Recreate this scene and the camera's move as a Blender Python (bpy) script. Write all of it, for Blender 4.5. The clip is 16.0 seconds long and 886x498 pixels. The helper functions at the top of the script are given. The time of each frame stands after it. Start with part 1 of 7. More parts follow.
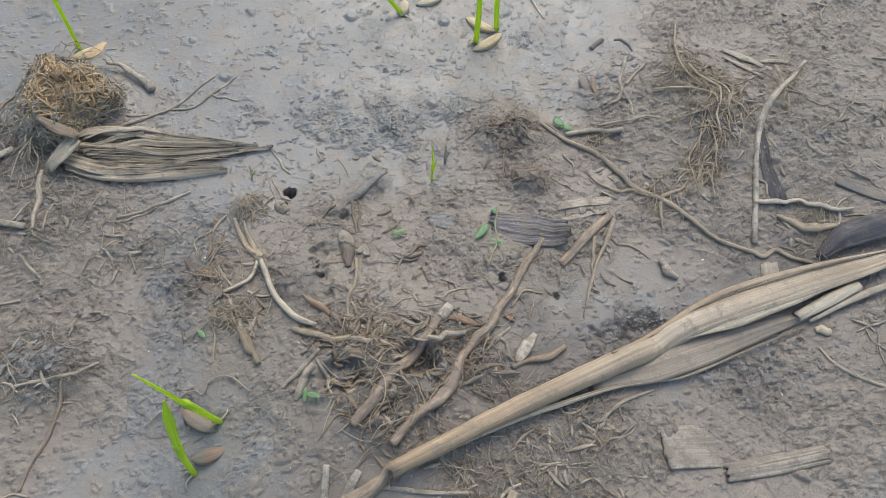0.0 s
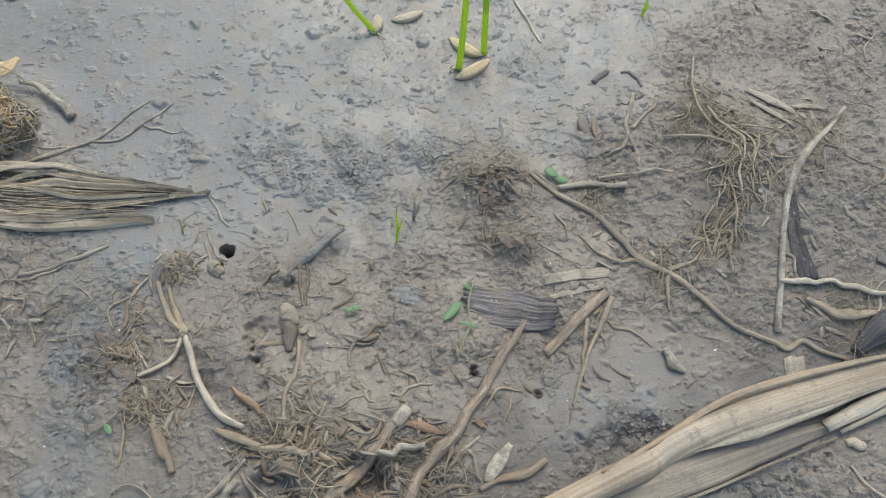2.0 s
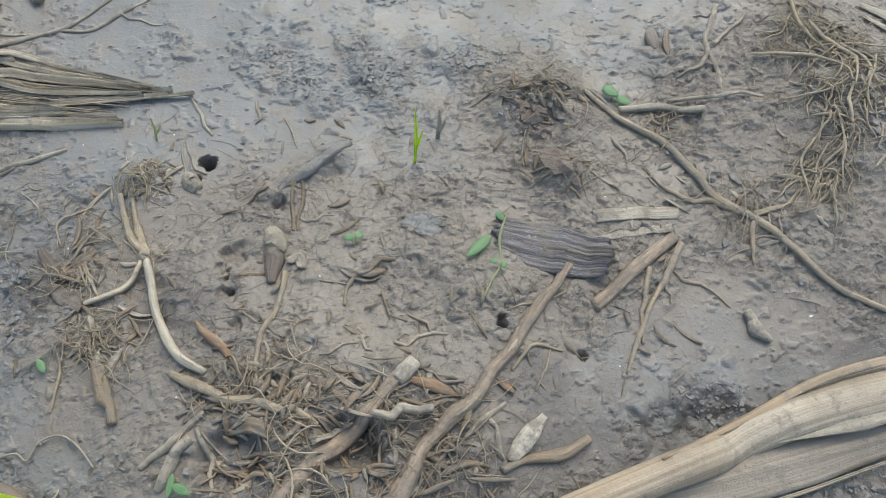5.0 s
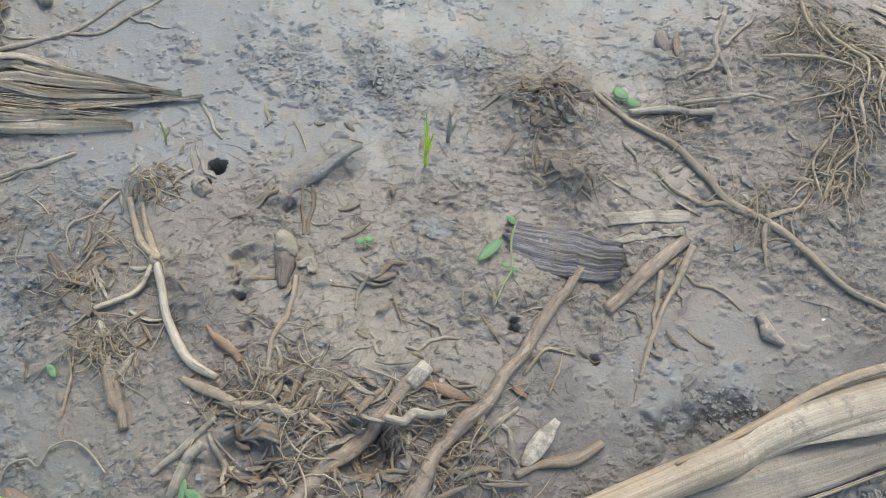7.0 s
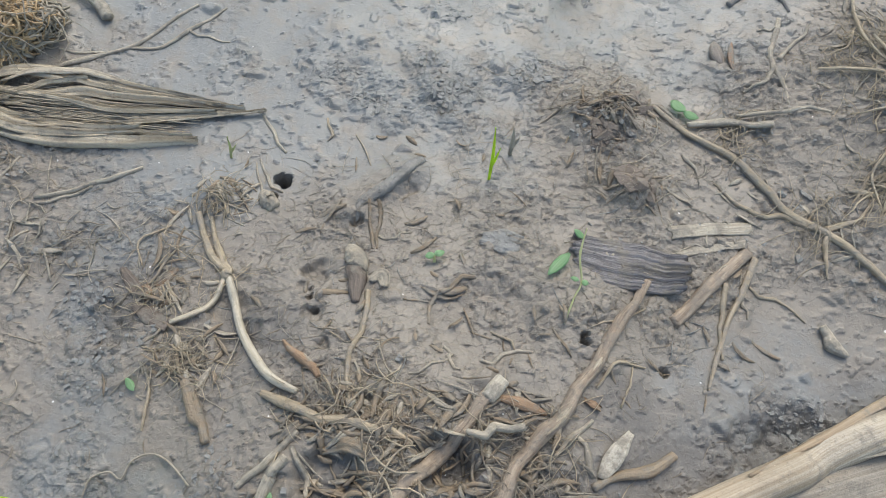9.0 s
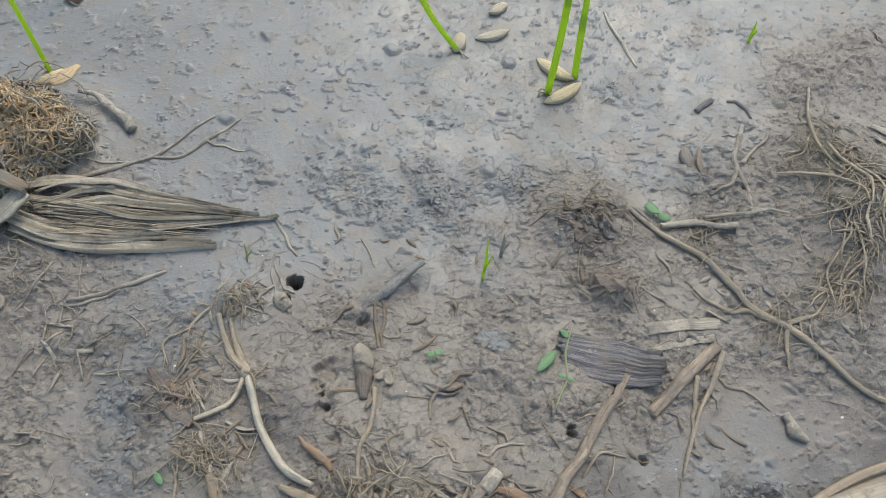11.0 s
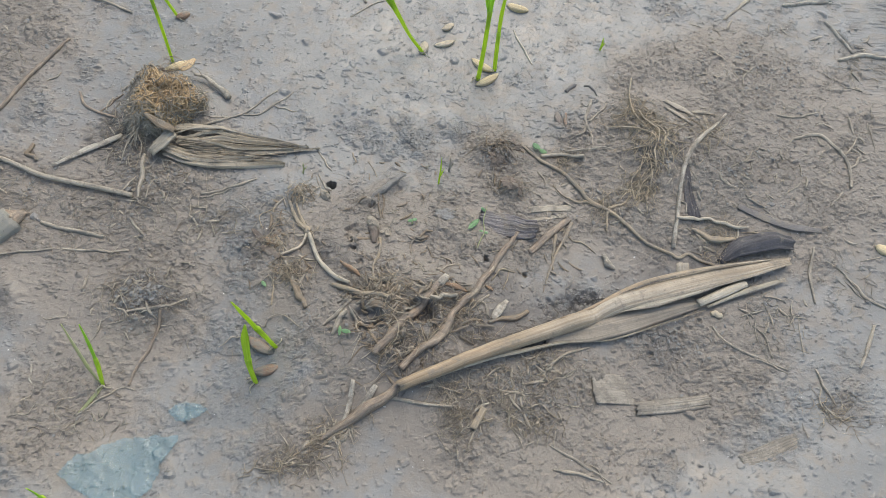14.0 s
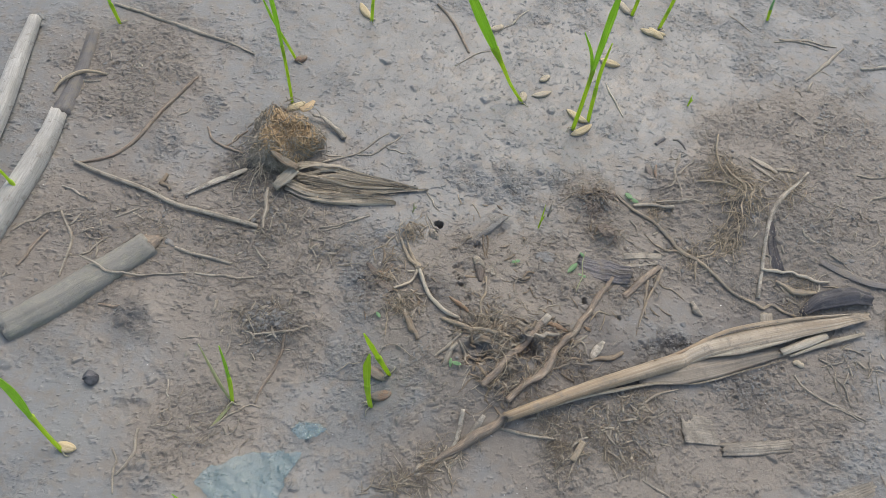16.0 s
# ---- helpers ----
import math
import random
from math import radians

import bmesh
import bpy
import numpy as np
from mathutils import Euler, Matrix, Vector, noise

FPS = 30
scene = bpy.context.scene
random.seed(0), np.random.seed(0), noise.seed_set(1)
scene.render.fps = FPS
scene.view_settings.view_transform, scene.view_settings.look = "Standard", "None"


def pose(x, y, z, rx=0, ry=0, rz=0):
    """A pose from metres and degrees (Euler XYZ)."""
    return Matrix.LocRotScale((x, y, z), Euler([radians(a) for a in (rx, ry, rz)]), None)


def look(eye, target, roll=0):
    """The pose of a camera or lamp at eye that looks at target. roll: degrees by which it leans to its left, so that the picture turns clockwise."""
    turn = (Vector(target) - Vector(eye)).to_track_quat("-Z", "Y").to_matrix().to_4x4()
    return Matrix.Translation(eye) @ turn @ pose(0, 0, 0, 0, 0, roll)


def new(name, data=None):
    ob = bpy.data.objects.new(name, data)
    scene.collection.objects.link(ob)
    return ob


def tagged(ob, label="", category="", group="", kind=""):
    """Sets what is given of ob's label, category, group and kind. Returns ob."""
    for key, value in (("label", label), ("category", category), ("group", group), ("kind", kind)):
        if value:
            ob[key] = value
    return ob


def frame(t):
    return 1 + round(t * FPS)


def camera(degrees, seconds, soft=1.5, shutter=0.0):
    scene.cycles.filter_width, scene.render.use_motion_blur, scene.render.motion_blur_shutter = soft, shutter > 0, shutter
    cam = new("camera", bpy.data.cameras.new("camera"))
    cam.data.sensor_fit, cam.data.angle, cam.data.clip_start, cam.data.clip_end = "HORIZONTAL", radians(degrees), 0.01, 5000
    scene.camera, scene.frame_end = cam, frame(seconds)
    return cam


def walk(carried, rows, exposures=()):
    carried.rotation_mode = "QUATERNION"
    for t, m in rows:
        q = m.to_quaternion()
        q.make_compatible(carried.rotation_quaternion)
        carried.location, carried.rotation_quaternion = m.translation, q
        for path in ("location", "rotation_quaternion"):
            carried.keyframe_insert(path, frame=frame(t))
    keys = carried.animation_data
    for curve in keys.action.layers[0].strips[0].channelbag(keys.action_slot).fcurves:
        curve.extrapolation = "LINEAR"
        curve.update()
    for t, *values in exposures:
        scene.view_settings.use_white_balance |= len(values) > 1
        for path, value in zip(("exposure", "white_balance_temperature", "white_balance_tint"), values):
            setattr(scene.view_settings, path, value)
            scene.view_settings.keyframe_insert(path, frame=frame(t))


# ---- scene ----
# A bare wet mud field seen from a hand's height: x to the right, y away from the viewer, z up, in metres.
cam = camera(59.26, 16.0, soft=0.9)
walk(cam, [
 (0.0, look((0.03730, -0.10207, 0.15083), (0.03730, -0.00354, -0.02322), 1.755)),
 (0.5, look((0.04265, -0.09111, 0.13702), (0.04384, -0.00010, -0.04107), 3.635)),
 (1.0, look((0.04259, -0.07843, 0.13836), (0.04473, 0.01452, -0.03872), 4.470)),
 (1.5, look((0.04419, -0.07474, 0.13841), (0.04556, 0.01899, -0.03827), 4.067)),
 (2.0, look((0.04287, -0.07040, 0.13529), (0.04344, 0.02243, -0.04187), 4.032)),
 (2.5, look((0.04434, -0.06409, 0.13589), (0.04485, 0.02864, -0.04131), 5.408)),
 (3.0, look((0.04535, -0.05679, 0.12328), (0.04263, 0.02830, -0.05769), 4.621)),
 (3.5, look((0.04672, -0.05462, 0.10953), (0.04329, 0.02786, -0.07264), 4.348)),
 (4.0, look((0.04212, -0.05347, 0.10155), (0.03621, 0.02777, -0.08112), 3.347)),
 (4.5, look((0.04021, -0.05423, 0.09935), (0.03178, 0.03099, -0.08139), 2.166)),
 (5.0, look((0.04519, -0.06709, 0.10387), (0.03702, 0.02472, -0.07362), 2.223)),
 (5.2, look((0.04464, -0.07178, 0.10294), (0.03563, 0.02303, -0.07293), 1.794)),
 (7.3, look((0.04318, -0.06581, 0.10420), (0.03504, 0.02441, -0.07411), 2.140)),
 (7.5, look((0.04035, -0.06568, 0.10435), (0.03249, 0.02371, -0.07439), 2.450)),
 (8.0, look((0.03525, -0.06585, 0.10415), (0.02664, 0.02290, -0.07488), 2.094)),
 (8.2, look((0.03419, -0.06619, 0.10469), (0.02519, 0.02307, -0.07406), 1.818)),
 (10.3, look((0.03345, -0.06479, 0.11311), (0.02633, 0.02933, -0.06322), 2.211)),
 (10.5, look((0.03364, -0.06385, 0.11625), (0.02758, 0.03291, -0.05868), 2.899)),
 (11.0, look((0.03131, -0.06269, 0.12240), (0.02472, 0.03597, -0.05145), 2.613)),
 (11.5, look((0.02693, -0.06870, 0.13682), (0.02371, 0.03222, -0.03582), 4.232)),
 (12.0, look((0.02691, -0.09324, 0.16396), (0.02684, 0.00871, -0.00810), 5.895)),
 (12.5, look((0.03926, -0.12169, 0.19488), (0.04439, -0.01965, 0.02294), 8.774)),
 (13.0, look((0.03582, -0.13137, 0.19445), (0.04140, -0.03315, 0.02031), 7.992)),
 (13.5, look((0.03430, -0.13261, 0.19992), (0.04021, -0.03366, 0.02621), 8.695)),
 (14.0, look((0.03162, -0.13568, 0.20131), (0.03666, -0.03704, 0.02741), 8.463)),
 (14.5, look((0.02980, -0.13489, 0.20235), (0.03573, -0.03581, 0.02872), 8.967)),
 (15.0, look((0.02568, -0.14104, 0.21109), (0.02915, -0.04015, 0.03843), 7.879)),
 (15.5, look((0.01992, -0.14248, 0.21756), (0.02130, -0.04018, 0.04571), 7.338)),
 (16.0, look((0.00538, -0.14122, 0.21781), (0.00433, -0.03925, 0.04576), 8.135)),
], exposures=[(0.0, 0.8, 7100, 8), (2.5, 0.78, 7050, 4), (5.0, 0.86, 6950, 4), (8.2, 1.0, 7000, 5), (11.0, 0.75, 6950, 5), (12.0, 0.73, 6950, 5), (12.4, 0.97, 7050, 5), (13.0, 0.84, 7050, 6), (14.0, 0.8, 7150, 7), (16.0, 0.6, 7200, 9)])

# ---- light: a bright overcast sky, brighter from the far side ----
SUN_DIR = Vector((0.10, 0.54, 0.80)).normalized()
world = bpy.data.worlds.new("sky")
scene.world = world
world.use_nodes = True
wn = world.node_tree
sky = wn.nodes.new("ShaderNodeTexSky")
sky.sky_type, sky.sun_disc = "NISHITA", False
sky.sun_elevation = math.asin(SUN_DIR.z)
sky.sun_rotation = math.atan2(SUN_DIR.x, SUN_DIR.y)
sky.air_density, sky.dust_density, sky.ozone_density = 1.0, 2.0, 0.6
bg = wn.nodes["Background"]
bg.inputs["Strength"].default_value = 0.15
wn.links.new(sky.outputs[0], bg.inputs[0])
sun = new("sun", bpy.data.lights.new("sun", "SUN"))
sun.data.energy, sun.data.angle, sun.data.color = 0.95, radians(36), (1.0, 0.97, 0.92)
sun.matrix_world = look(SUN_DIR * 5, (0, 0, 0))

# ---- noise on arrays ----
TABLE = np.random.RandomState(7).rand(256, 256)


def vnoise(x, y, seed=0):
    x, y = np.asarray(x, float) + 17.3 * seed, np.asarray(y, float) + 9.1 * seed
    i, j = np.floor(x).astype(int), np.floor(y).astype(int)
    u, v = x - i, y - j
    u, v = u * u * (3 - 2 * u), v * v * (3 - 2 * v)
    a, b = TABLE[i & 255, j & 255], TABLE[(i + 1) & 255, j & 255]
    c, d = TABLE[i & 255, (j + 1) & 255], TABLE[(i + 1) & 255, (j + 1) & 255]
    return (a * (1 - u) + b * u) * (1 - v) + (c * (1 - u) + d * u) * v


def fbm(x, y, octaves=4, seed=0):
    total, amp, norm = 0.0, 1.0, 0.0
    for o in range(octaves):
        total = total + amp * vnoise(x * 2**o, y * 2**o, seed + o)
        norm, amp = norm + amp, amp * 0.55
    return total / norm


def step(lo, hi, v):
    t = np.clip((v - lo) / (hi - lo), 0, 1)
    return t * t * (3 - 2 * t)


# ---- the lie of the mud ----
BUMPS = [(0.045, -0.025, 0.03, 0.0043), (0.02, -0.05, 0.02, 0.0054), (0.115, 0.03, 0.028, 0.0045), (-0.055, 0.02, 0.03, -0.0010), (0.085, -0.02, 0.02, -0.0018), (-0.02, -0.07, 0.03, -0.0054), (0.1, -0.065, 0.03, -0.0070), (0.05, 0.05, 0.025, -0.0032), (0.07, 0.015, 0.025, -0.0013), (-0.1, -0.05, 0.05, -0.0020), (0.0, 0.005, 0.02, -0.0004), (0.155, -0.03, 0.04, -0.0029), (-0.02, 0.06, 0.04, 0.0020), (0.02, 0.0, 0.02, -0.0012)]
# small mounds and pits: x, y, radius, height
MOUNDS = [(0.0217, 0.0013, 0.0028, 0.0018), (0.0185, -0.0023, 0.0028, 0.0018), (0.0149, -0.0065, 0.0028, 0.0016), (0.0492, -0.0203, 0.006, 0.0008),
          (0.0529, 0.0157, 0.0065, 0.0042), (0.0572, 0.0011, 0.004, 0.0022), (-0.0844, -0.0494, 0.006, 0.002),
          (-0.0448, -0.0450, 0.009, 0.003), (-0.0557, 0.0207, 0.010, 0.004), (0.0282, -0.0502, 0.013, 0.0015),
          (0.1035, 0.0240, 0.009, 0.0022), (-0.0079, -0.0073, 0.004, 0.0015), (0.0522, -0.0449, 0.004, 0.001),
          (0.0042, 0.0294, 0.004, 0.0008), (0.0385, 0.0238, 0.003, 0.0008), (0.0231, 0.0217, 0.005, 0.0007)]
PITS = [(0.0015, -0.0025, 0.0014, 0.0240), (0.0326, -0.0455, 0.0036, 0.0040), (0.0817, -0.0345, 0.005, 0.0022),
        (0.0503, -0.0262, 0.0006, 0.002), (0.0354, -0.0250, 0.0085, 0.0018), (0.0110, -0.0187, 0.0022, 0.0006), (0.0097, -0.0217, 0.0014, 0.0007), (0.0112, -0.0258, 0.0014, 0.0007), (0.0212, -0.0020, 0.0022, 0.0009), (0.0006, -0.0060, 0.0007, 0.0012),
        (0.0746, -0.0361, 0.004, 0.0015), (-0.0770, -0.0788, 0.004, 0.001), (0.0182, -0.0490, 0.0042, 0.0026), (0.0101, -0.0188, 0.0017, 0.0009), (0.0106, -0.0233, 0.0006, 0.0014), (0.0113, -0.0255, 0.0006, 0.0014), (0.0146, -0.0095, 0.0013, 0.0012), (0.0615, -0.0276, 0.0007, 0.0014), (0.0502, -0.0250, 0.0006, 0.0015), (-0.0013, -0.0263, 0.003, 0.0012), (0.0009, -0.0312, 0.0035, 0.0012), (0.0136, -0.0304, 0.001, 0.001)]
# broad patches where the surface is broken and littered: x, y, radius
ROUGH = [(0.0181, -0.0230, 0.016), (0.0404, -0.0219, 0.014), (0.0050, -0.0172, 0.010), (0.1059, 0.0532, 0.016), (0.1206, 0.0275, 0.016), (0.0966, 0.0070, 0.012), (0.1309, 0.0652, 0.018), (0.0646, -0.0080, 0.012),
         (0.0334, -0.0300, 0.030), (0.0282, -0.0502, 0.024), (0.1067, 0.0174, 0.030), (-0.0597, -0.0281, 0.030),
         (0.1278, 0.0177, 0.035), (-0.0570, -0.0811, 0.020), (0.0556, -0.0711, 0.020), (-0.0444, -0.0467, 0.016),
         (0.0525, 0.0144, 0.014), (-0.0526, 0.0034, 0.022), (-0.1093, -0.0266, 0.03), (-0.0035, -0.0333, 0.014),
         (0.1619, 0.0343, 0.04), (0.0911, 0.0014, 0.02), (0.0082, -0.0829, 0.012), (-0.1164, 0.0443, 0.03),
         (0.0600, -0.0620, 0.018), (0.0830, -0.0660, 0.018), (0.1080, -0.0560, 0.018), (0.0480, -0.0760, 0.016), (0.0720, -0.0780, 0.018), (0.1250, -0.0400, 0.016)]


# raised clusters of crumbs: x, y, radius
CASTS = [(-0.1217, 0.0603, 0.0070), (-0.1055, 0.0492, 0.0060), (-0.1208, 0.0273, 0.0060), (-0.0844, 0.0648, 0.0060), (-0.1342, -0.0048, 0.0070), (-0.1344, 0.0181, 0.0040), (-0.1577, 0.0593, 0.0040), (-0.0948, 0.0148, 0.0060), (-0.0982, -0.0048, 0.0060), (-0.0563, -0.0128, 0.0080), (0.0781, 0.0268, 0.0060),
         (0.0976, 0.0562, 0.0080), (0.1164, 0.0649, 0.0090), (0.1305, 0.0496, 0.0100), (0.1198, 0.0209, 0.0110), (0.1057, 0.0135, 0.0070), (0.0931, -0.0024, 0.0090), (0.0826, 0.0186, 0.0060), (0.0668, -0.0099, 0.0070), (0.0474, 0.0492, 0.0050),
         (0.0133, 0.0183, 0.0050), (-0.0122, 0.0195, 0.0050), (0.1172, -0.0562, 0.0090), (0.1335, -0.0577, 0.0100), (-0.0151, -0.0534, 0.0060), (-0.0991, -0.0677, 0.0070), (-0.0675, -0.0928, 0.0080), (0.0007, -0.0659, 0.0050),
         (0.0039, 0.0207, 0.0065), (0.0081, 0.0245, 0.0045), (0.0201, 0.0235, 0.0040), (0.0259, 0.0163, 0.0060), (0.0188, 0.0128, 0.0045), (0.0396, 0.0245, 0.0045), (0.0129, 0.0143, 0.0040),
         (0.0809, -0.0343, 0.0075), (0.0733, -0.0375, 0.0060), (0.1041, -0.0422, 0.0095), (0.0932, -0.0378, 0.0060), (-0.0202, -0.0258, 0.0050), (-0.0865, -0.0511, 0.0055), (-0.0431, -0.0450, 0.0070),
         (0.0223, 0.0369, 0.0035), (0.0583, 0.0494, 0.0045), (-0.0150, -0.0298, 0.0070), (-0.0185, -0.0352, 0.0060), (0.1120, -0.0447, 0.0070), (0.1130, -0.0391, 0.0070), (0.0516, 0.0130, 0.0070),
         (0.0037, -0.0526, 0.0035), (0.0567, 0.0010, 0.0045), (0.1124, 0.0902, 0.0090), (0.1438, 0.0614, 0.0120), (0.1050, 0.0558, 0.0070), (-0.1210, 0.0517, 0.0100), (-0.0426, 0.0496, 0.0060)]


def casts(x, y):
    m = 0.0
    for cx, cy, s in CASTS:
        m = np.maximum(m, np.exp(-((x - cx) ** 2 + (y - cy) ** 2) / (1.1 * s * s)))
    return m


def litter(x, y):
    m = 0.0
    for cx, cy, s in ROUGH:
        m = m + np.exp(-((x - cx) ** 2 + (y - cy) ** 2) / (2 * (0.62 * s) ** 2))
    return np.clip(m, 0, 1)


def relief(x, y):
    z = 0.0
    for cx, cy, s, h in BUMPS:
        z = z + h * np.exp(-((x - cx) ** 2 + (y - cy) ** 2) / (2 * s * s))
    return z


# smooth sheets of settled silt: x, y, radius
SILT = [(-0.0216, 0.0201, 0.012), (0.0009, 0.0464, 0.026), (-0.0013, 0.0521, 0.030), (0.0725, 0.0801, 0.030), (-0.0913, -0.0752, 0.022), (0.0256, -0.0831, 0.016), (0.0823, -0.0172, 0.008), (-0.0376, 0.0673, 0.03), (0.0350, 0.0600, 0.028), (-0.0280, 0.0480, 0.020), (0.0620, 0.0440, 0.014), (-0.0900, -0.0850, 0.020), (-0.0180, 0.0120, 0.012)]


def silt(x, y):
    m = 0.0
    for cx, cy, s in SILT:
        m = np.maximum(m, np.exp(-((x - cx) ** 2 + (y - cy) ** 2) / (2 * s * s)))
    return step(0.35, 0.85, m)


# darker patches, many in hollows and beside the sheath and sticks: x, y, radius
DARK_PATCHES = [(0.0810, -0.0343, 0.0075), (0.0740, -0.0385, 0.0060), (0.0930, -0.0310, 0.0070), (0.1060, -0.0235, 0.0070), (0.1175, -0.0150, 0.0060), (0.0525, 0.0130, 0.0042), (0.0330, -0.0458, 0.0060), (0.0208, -0.0495, 0.0060),
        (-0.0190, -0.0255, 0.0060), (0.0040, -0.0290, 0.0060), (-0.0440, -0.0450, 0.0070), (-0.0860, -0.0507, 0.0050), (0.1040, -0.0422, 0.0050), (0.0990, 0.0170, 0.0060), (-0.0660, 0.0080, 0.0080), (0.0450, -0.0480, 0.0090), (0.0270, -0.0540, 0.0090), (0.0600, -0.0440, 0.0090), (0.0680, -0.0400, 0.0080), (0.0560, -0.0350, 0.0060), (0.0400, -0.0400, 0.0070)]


def dark_patch(x, y):
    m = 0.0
    for cx, cy, s in DARK_PATCHES:
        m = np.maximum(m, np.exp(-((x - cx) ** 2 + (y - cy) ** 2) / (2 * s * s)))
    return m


def broken(x, y):
    """How broken the surface is: 0 for smooth wet silt, 1 for crumbly mud."""
    return np.clip(step(0.50, 0.64, fbm(x * 75, y * 90, 3, 31)) * 0.6 + 0.55 * litter(x, y) + 0.5 * casts(x, y), 0, 1.1) * (1 - 0.6 * silt(x, y))


# crumbs, chips and pricks of the surface, stamped once into a fine height field
CELL, FIELD_X, FIELD_Y = 0.0002, -0.212, -0.152
FIELD = np.zeros((1600, 2080))


def clods_at(x, y):
    """How likely a crumb is here: herds in the broken patches, few on the silt."""
    herd = step(0.45, 0.60, fbm(x * 110, y * 140, 4, 33))
    return np.clip((0.05 + 0.58 * broken(x, y)) * (0.12 + 0.88 * herd) + 0.75 * step(0.25, 0.7, casts(x, y) * (0.45 + fbm(x * 330, y * 380, 2, 44))), 0, 1) * (1 - 0.75 * silt(x, y))


def stamp(rs, n, lo, hi, power, half, tall, sign, chance):
    """Presses n irregular flat-topped lumps (sign 1) or pits (sign -1) of radius lo to hi into the field."""
    x, y = FIELD_X + 0.006 + rs.rand(n) * 0.404, FIELD_Y + 0.006 + rs.rand(n) * 0.308
    keep = rs.rand(n) < chance(x, y)
    x, y = x[keep], y[keep]
    n = len(x)
    r = lo + (hi - lo) * rs.rand(n) ** power
    flat, turn, h = 0.45 + 0.5 * rs.rand(n), rs.randn(n) * 0.9, r * tall * (0.5 + rs.rand(n))
    w2, w3, p2, p3 = 0.28 * rs.rand(n), 0.24 * rs.rand(n), rs.rand(n) * 6.28, rs.rand(n) * 6.28
    lean = rs.randn(n, 2) * 0.35
    ci, cj = ((x - FIELD_X) / CELL).astype(int), ((y - FIELD_Y) / CELL).astype(int)
    di, dj = np.meshgrid(np.arange(-half, half + 1), np.arange(-half, half + 1))
    ii_, jj_ = ci[:, None] + di.ravel(), cj[:, None] + dj.ravel()
    ux, uy = FIELD_X + ii_ * CELL - x[:, None], FIELD_Y + jj_ * CELL - y[:, None]
    c, q = np.cos(turn)[:, None], np.sin(turn)[:, None]
    a, b = (ux * c + uy * q) / r[:, None], (uy * c - ux * q) / (r * flat)[:, None]
    ph = np.arctan2(b, a)
    d = np.hypot(a, b) * (1 + w2[:, None] * np.cos(2 * ph + p2[:, None]) + w3[:, None] * np.cos(3 * ph + p3[:, None]))
    z = h[:, None] * step(1.0, 0.45, d) * (1 + (lean[:, :1] * a + lean[:, 1:] * b).clip(-0.6, 0.6))
    if sign > 0:
        np.maximum.at(FIELD, (jj_.ravel(), ii_.ravel()), z.ravel())
    else:
        np.minimum.at(FIELD, (jj_.ravel(), ii_.ravel()), -z.ravel())


rs = np.random.RandomState(404)
# a crust torn into sharp-edged scraps, at two sizes, thick where the crumbs gather
FX, FY = np.meshgrid(FIELD_X + CELL * np.arange(FIELD.shape[1]), FIELD_Y + CELL * np.arange(FIELD.shape[0]))
THICK = np.repeat(np.repeat(clods_at(FX[::2, ::2], FY[::2, ::2]), 2, 0), 2, 1)
SX, SY = FX + 0.0006 * (vnoise(FX * 700, FY * 700, 25) - 0.5), FY + 0.0006 * (vnoise(FX * 700, FY * 700, 26) - 0.5)
FIELD += (0.00006 + 0.00022 * vnoise(FX * 240, FY * 240, 27)) * step(0.675, 0.705, fbm((SX + 0.25 * SY) * 360, SY * 470, 4, 28) + 0.34 * THICK)
FIELD += (0.00008 + 0.00024 * vnoise(FX * 420, FY * 420, 29)) * step(0.735, 0.770, fbm((SX - 0.2 * SY) * 850, SY * 1050, 3, 30) + 0.42 * THICK)
FIELD -= 0.00030 * step(0.06, 0.30, THICK) * step(0.235, 0.205, fbm(SX * 900, (SY + 0.2 * SX) * 1150, 2, 34) - 0.10 * (THICK - 0.2))
stamp(rs, 22000, 0.0006, 0.0023, 2.0, 13, 0.28, 1, lambda x, y: 0.010 + 0.8 * clods_at(x, y) ** 1.3)
stamp(rs, 60000, 0.00028, 0.0009, 2.4, 5, 0.52, 1, lambda x, y: 0.008 + clods_at(x, y) ** 1.2)
stamp(rs, 16000, 0.00022, 0.00045, 1.6, 3, 0.9, -1, lambda x, y: 0.003 + 0.5 * clods_at(x, y))
FIELD[:4], FIELD[-4:], FIELD[:, :4], FIELD[:, -4:] = 0, 0, 0, 0


def crumbled(x, y):
    """The stamped field, read between its cells."""
    u = np.clip((x - FIELD_X) / CELL, 0, FIELD.shape[1] - 1.001)
    v = np.clip((y - FIELD_Y) / CELL, 0, FIELD.shape[0] - 1.001)
    i, j = u.astype(int), v.astype(int)
    u, v = u - i, v - j
    return (FIELD[j, i] * (1 - u) + FIELD[j, i + 1] * u) * (1 - v) + (FIELD[j + 1, i] * (1 - u) + FIELD[j + 1, i + 1] * u) * v


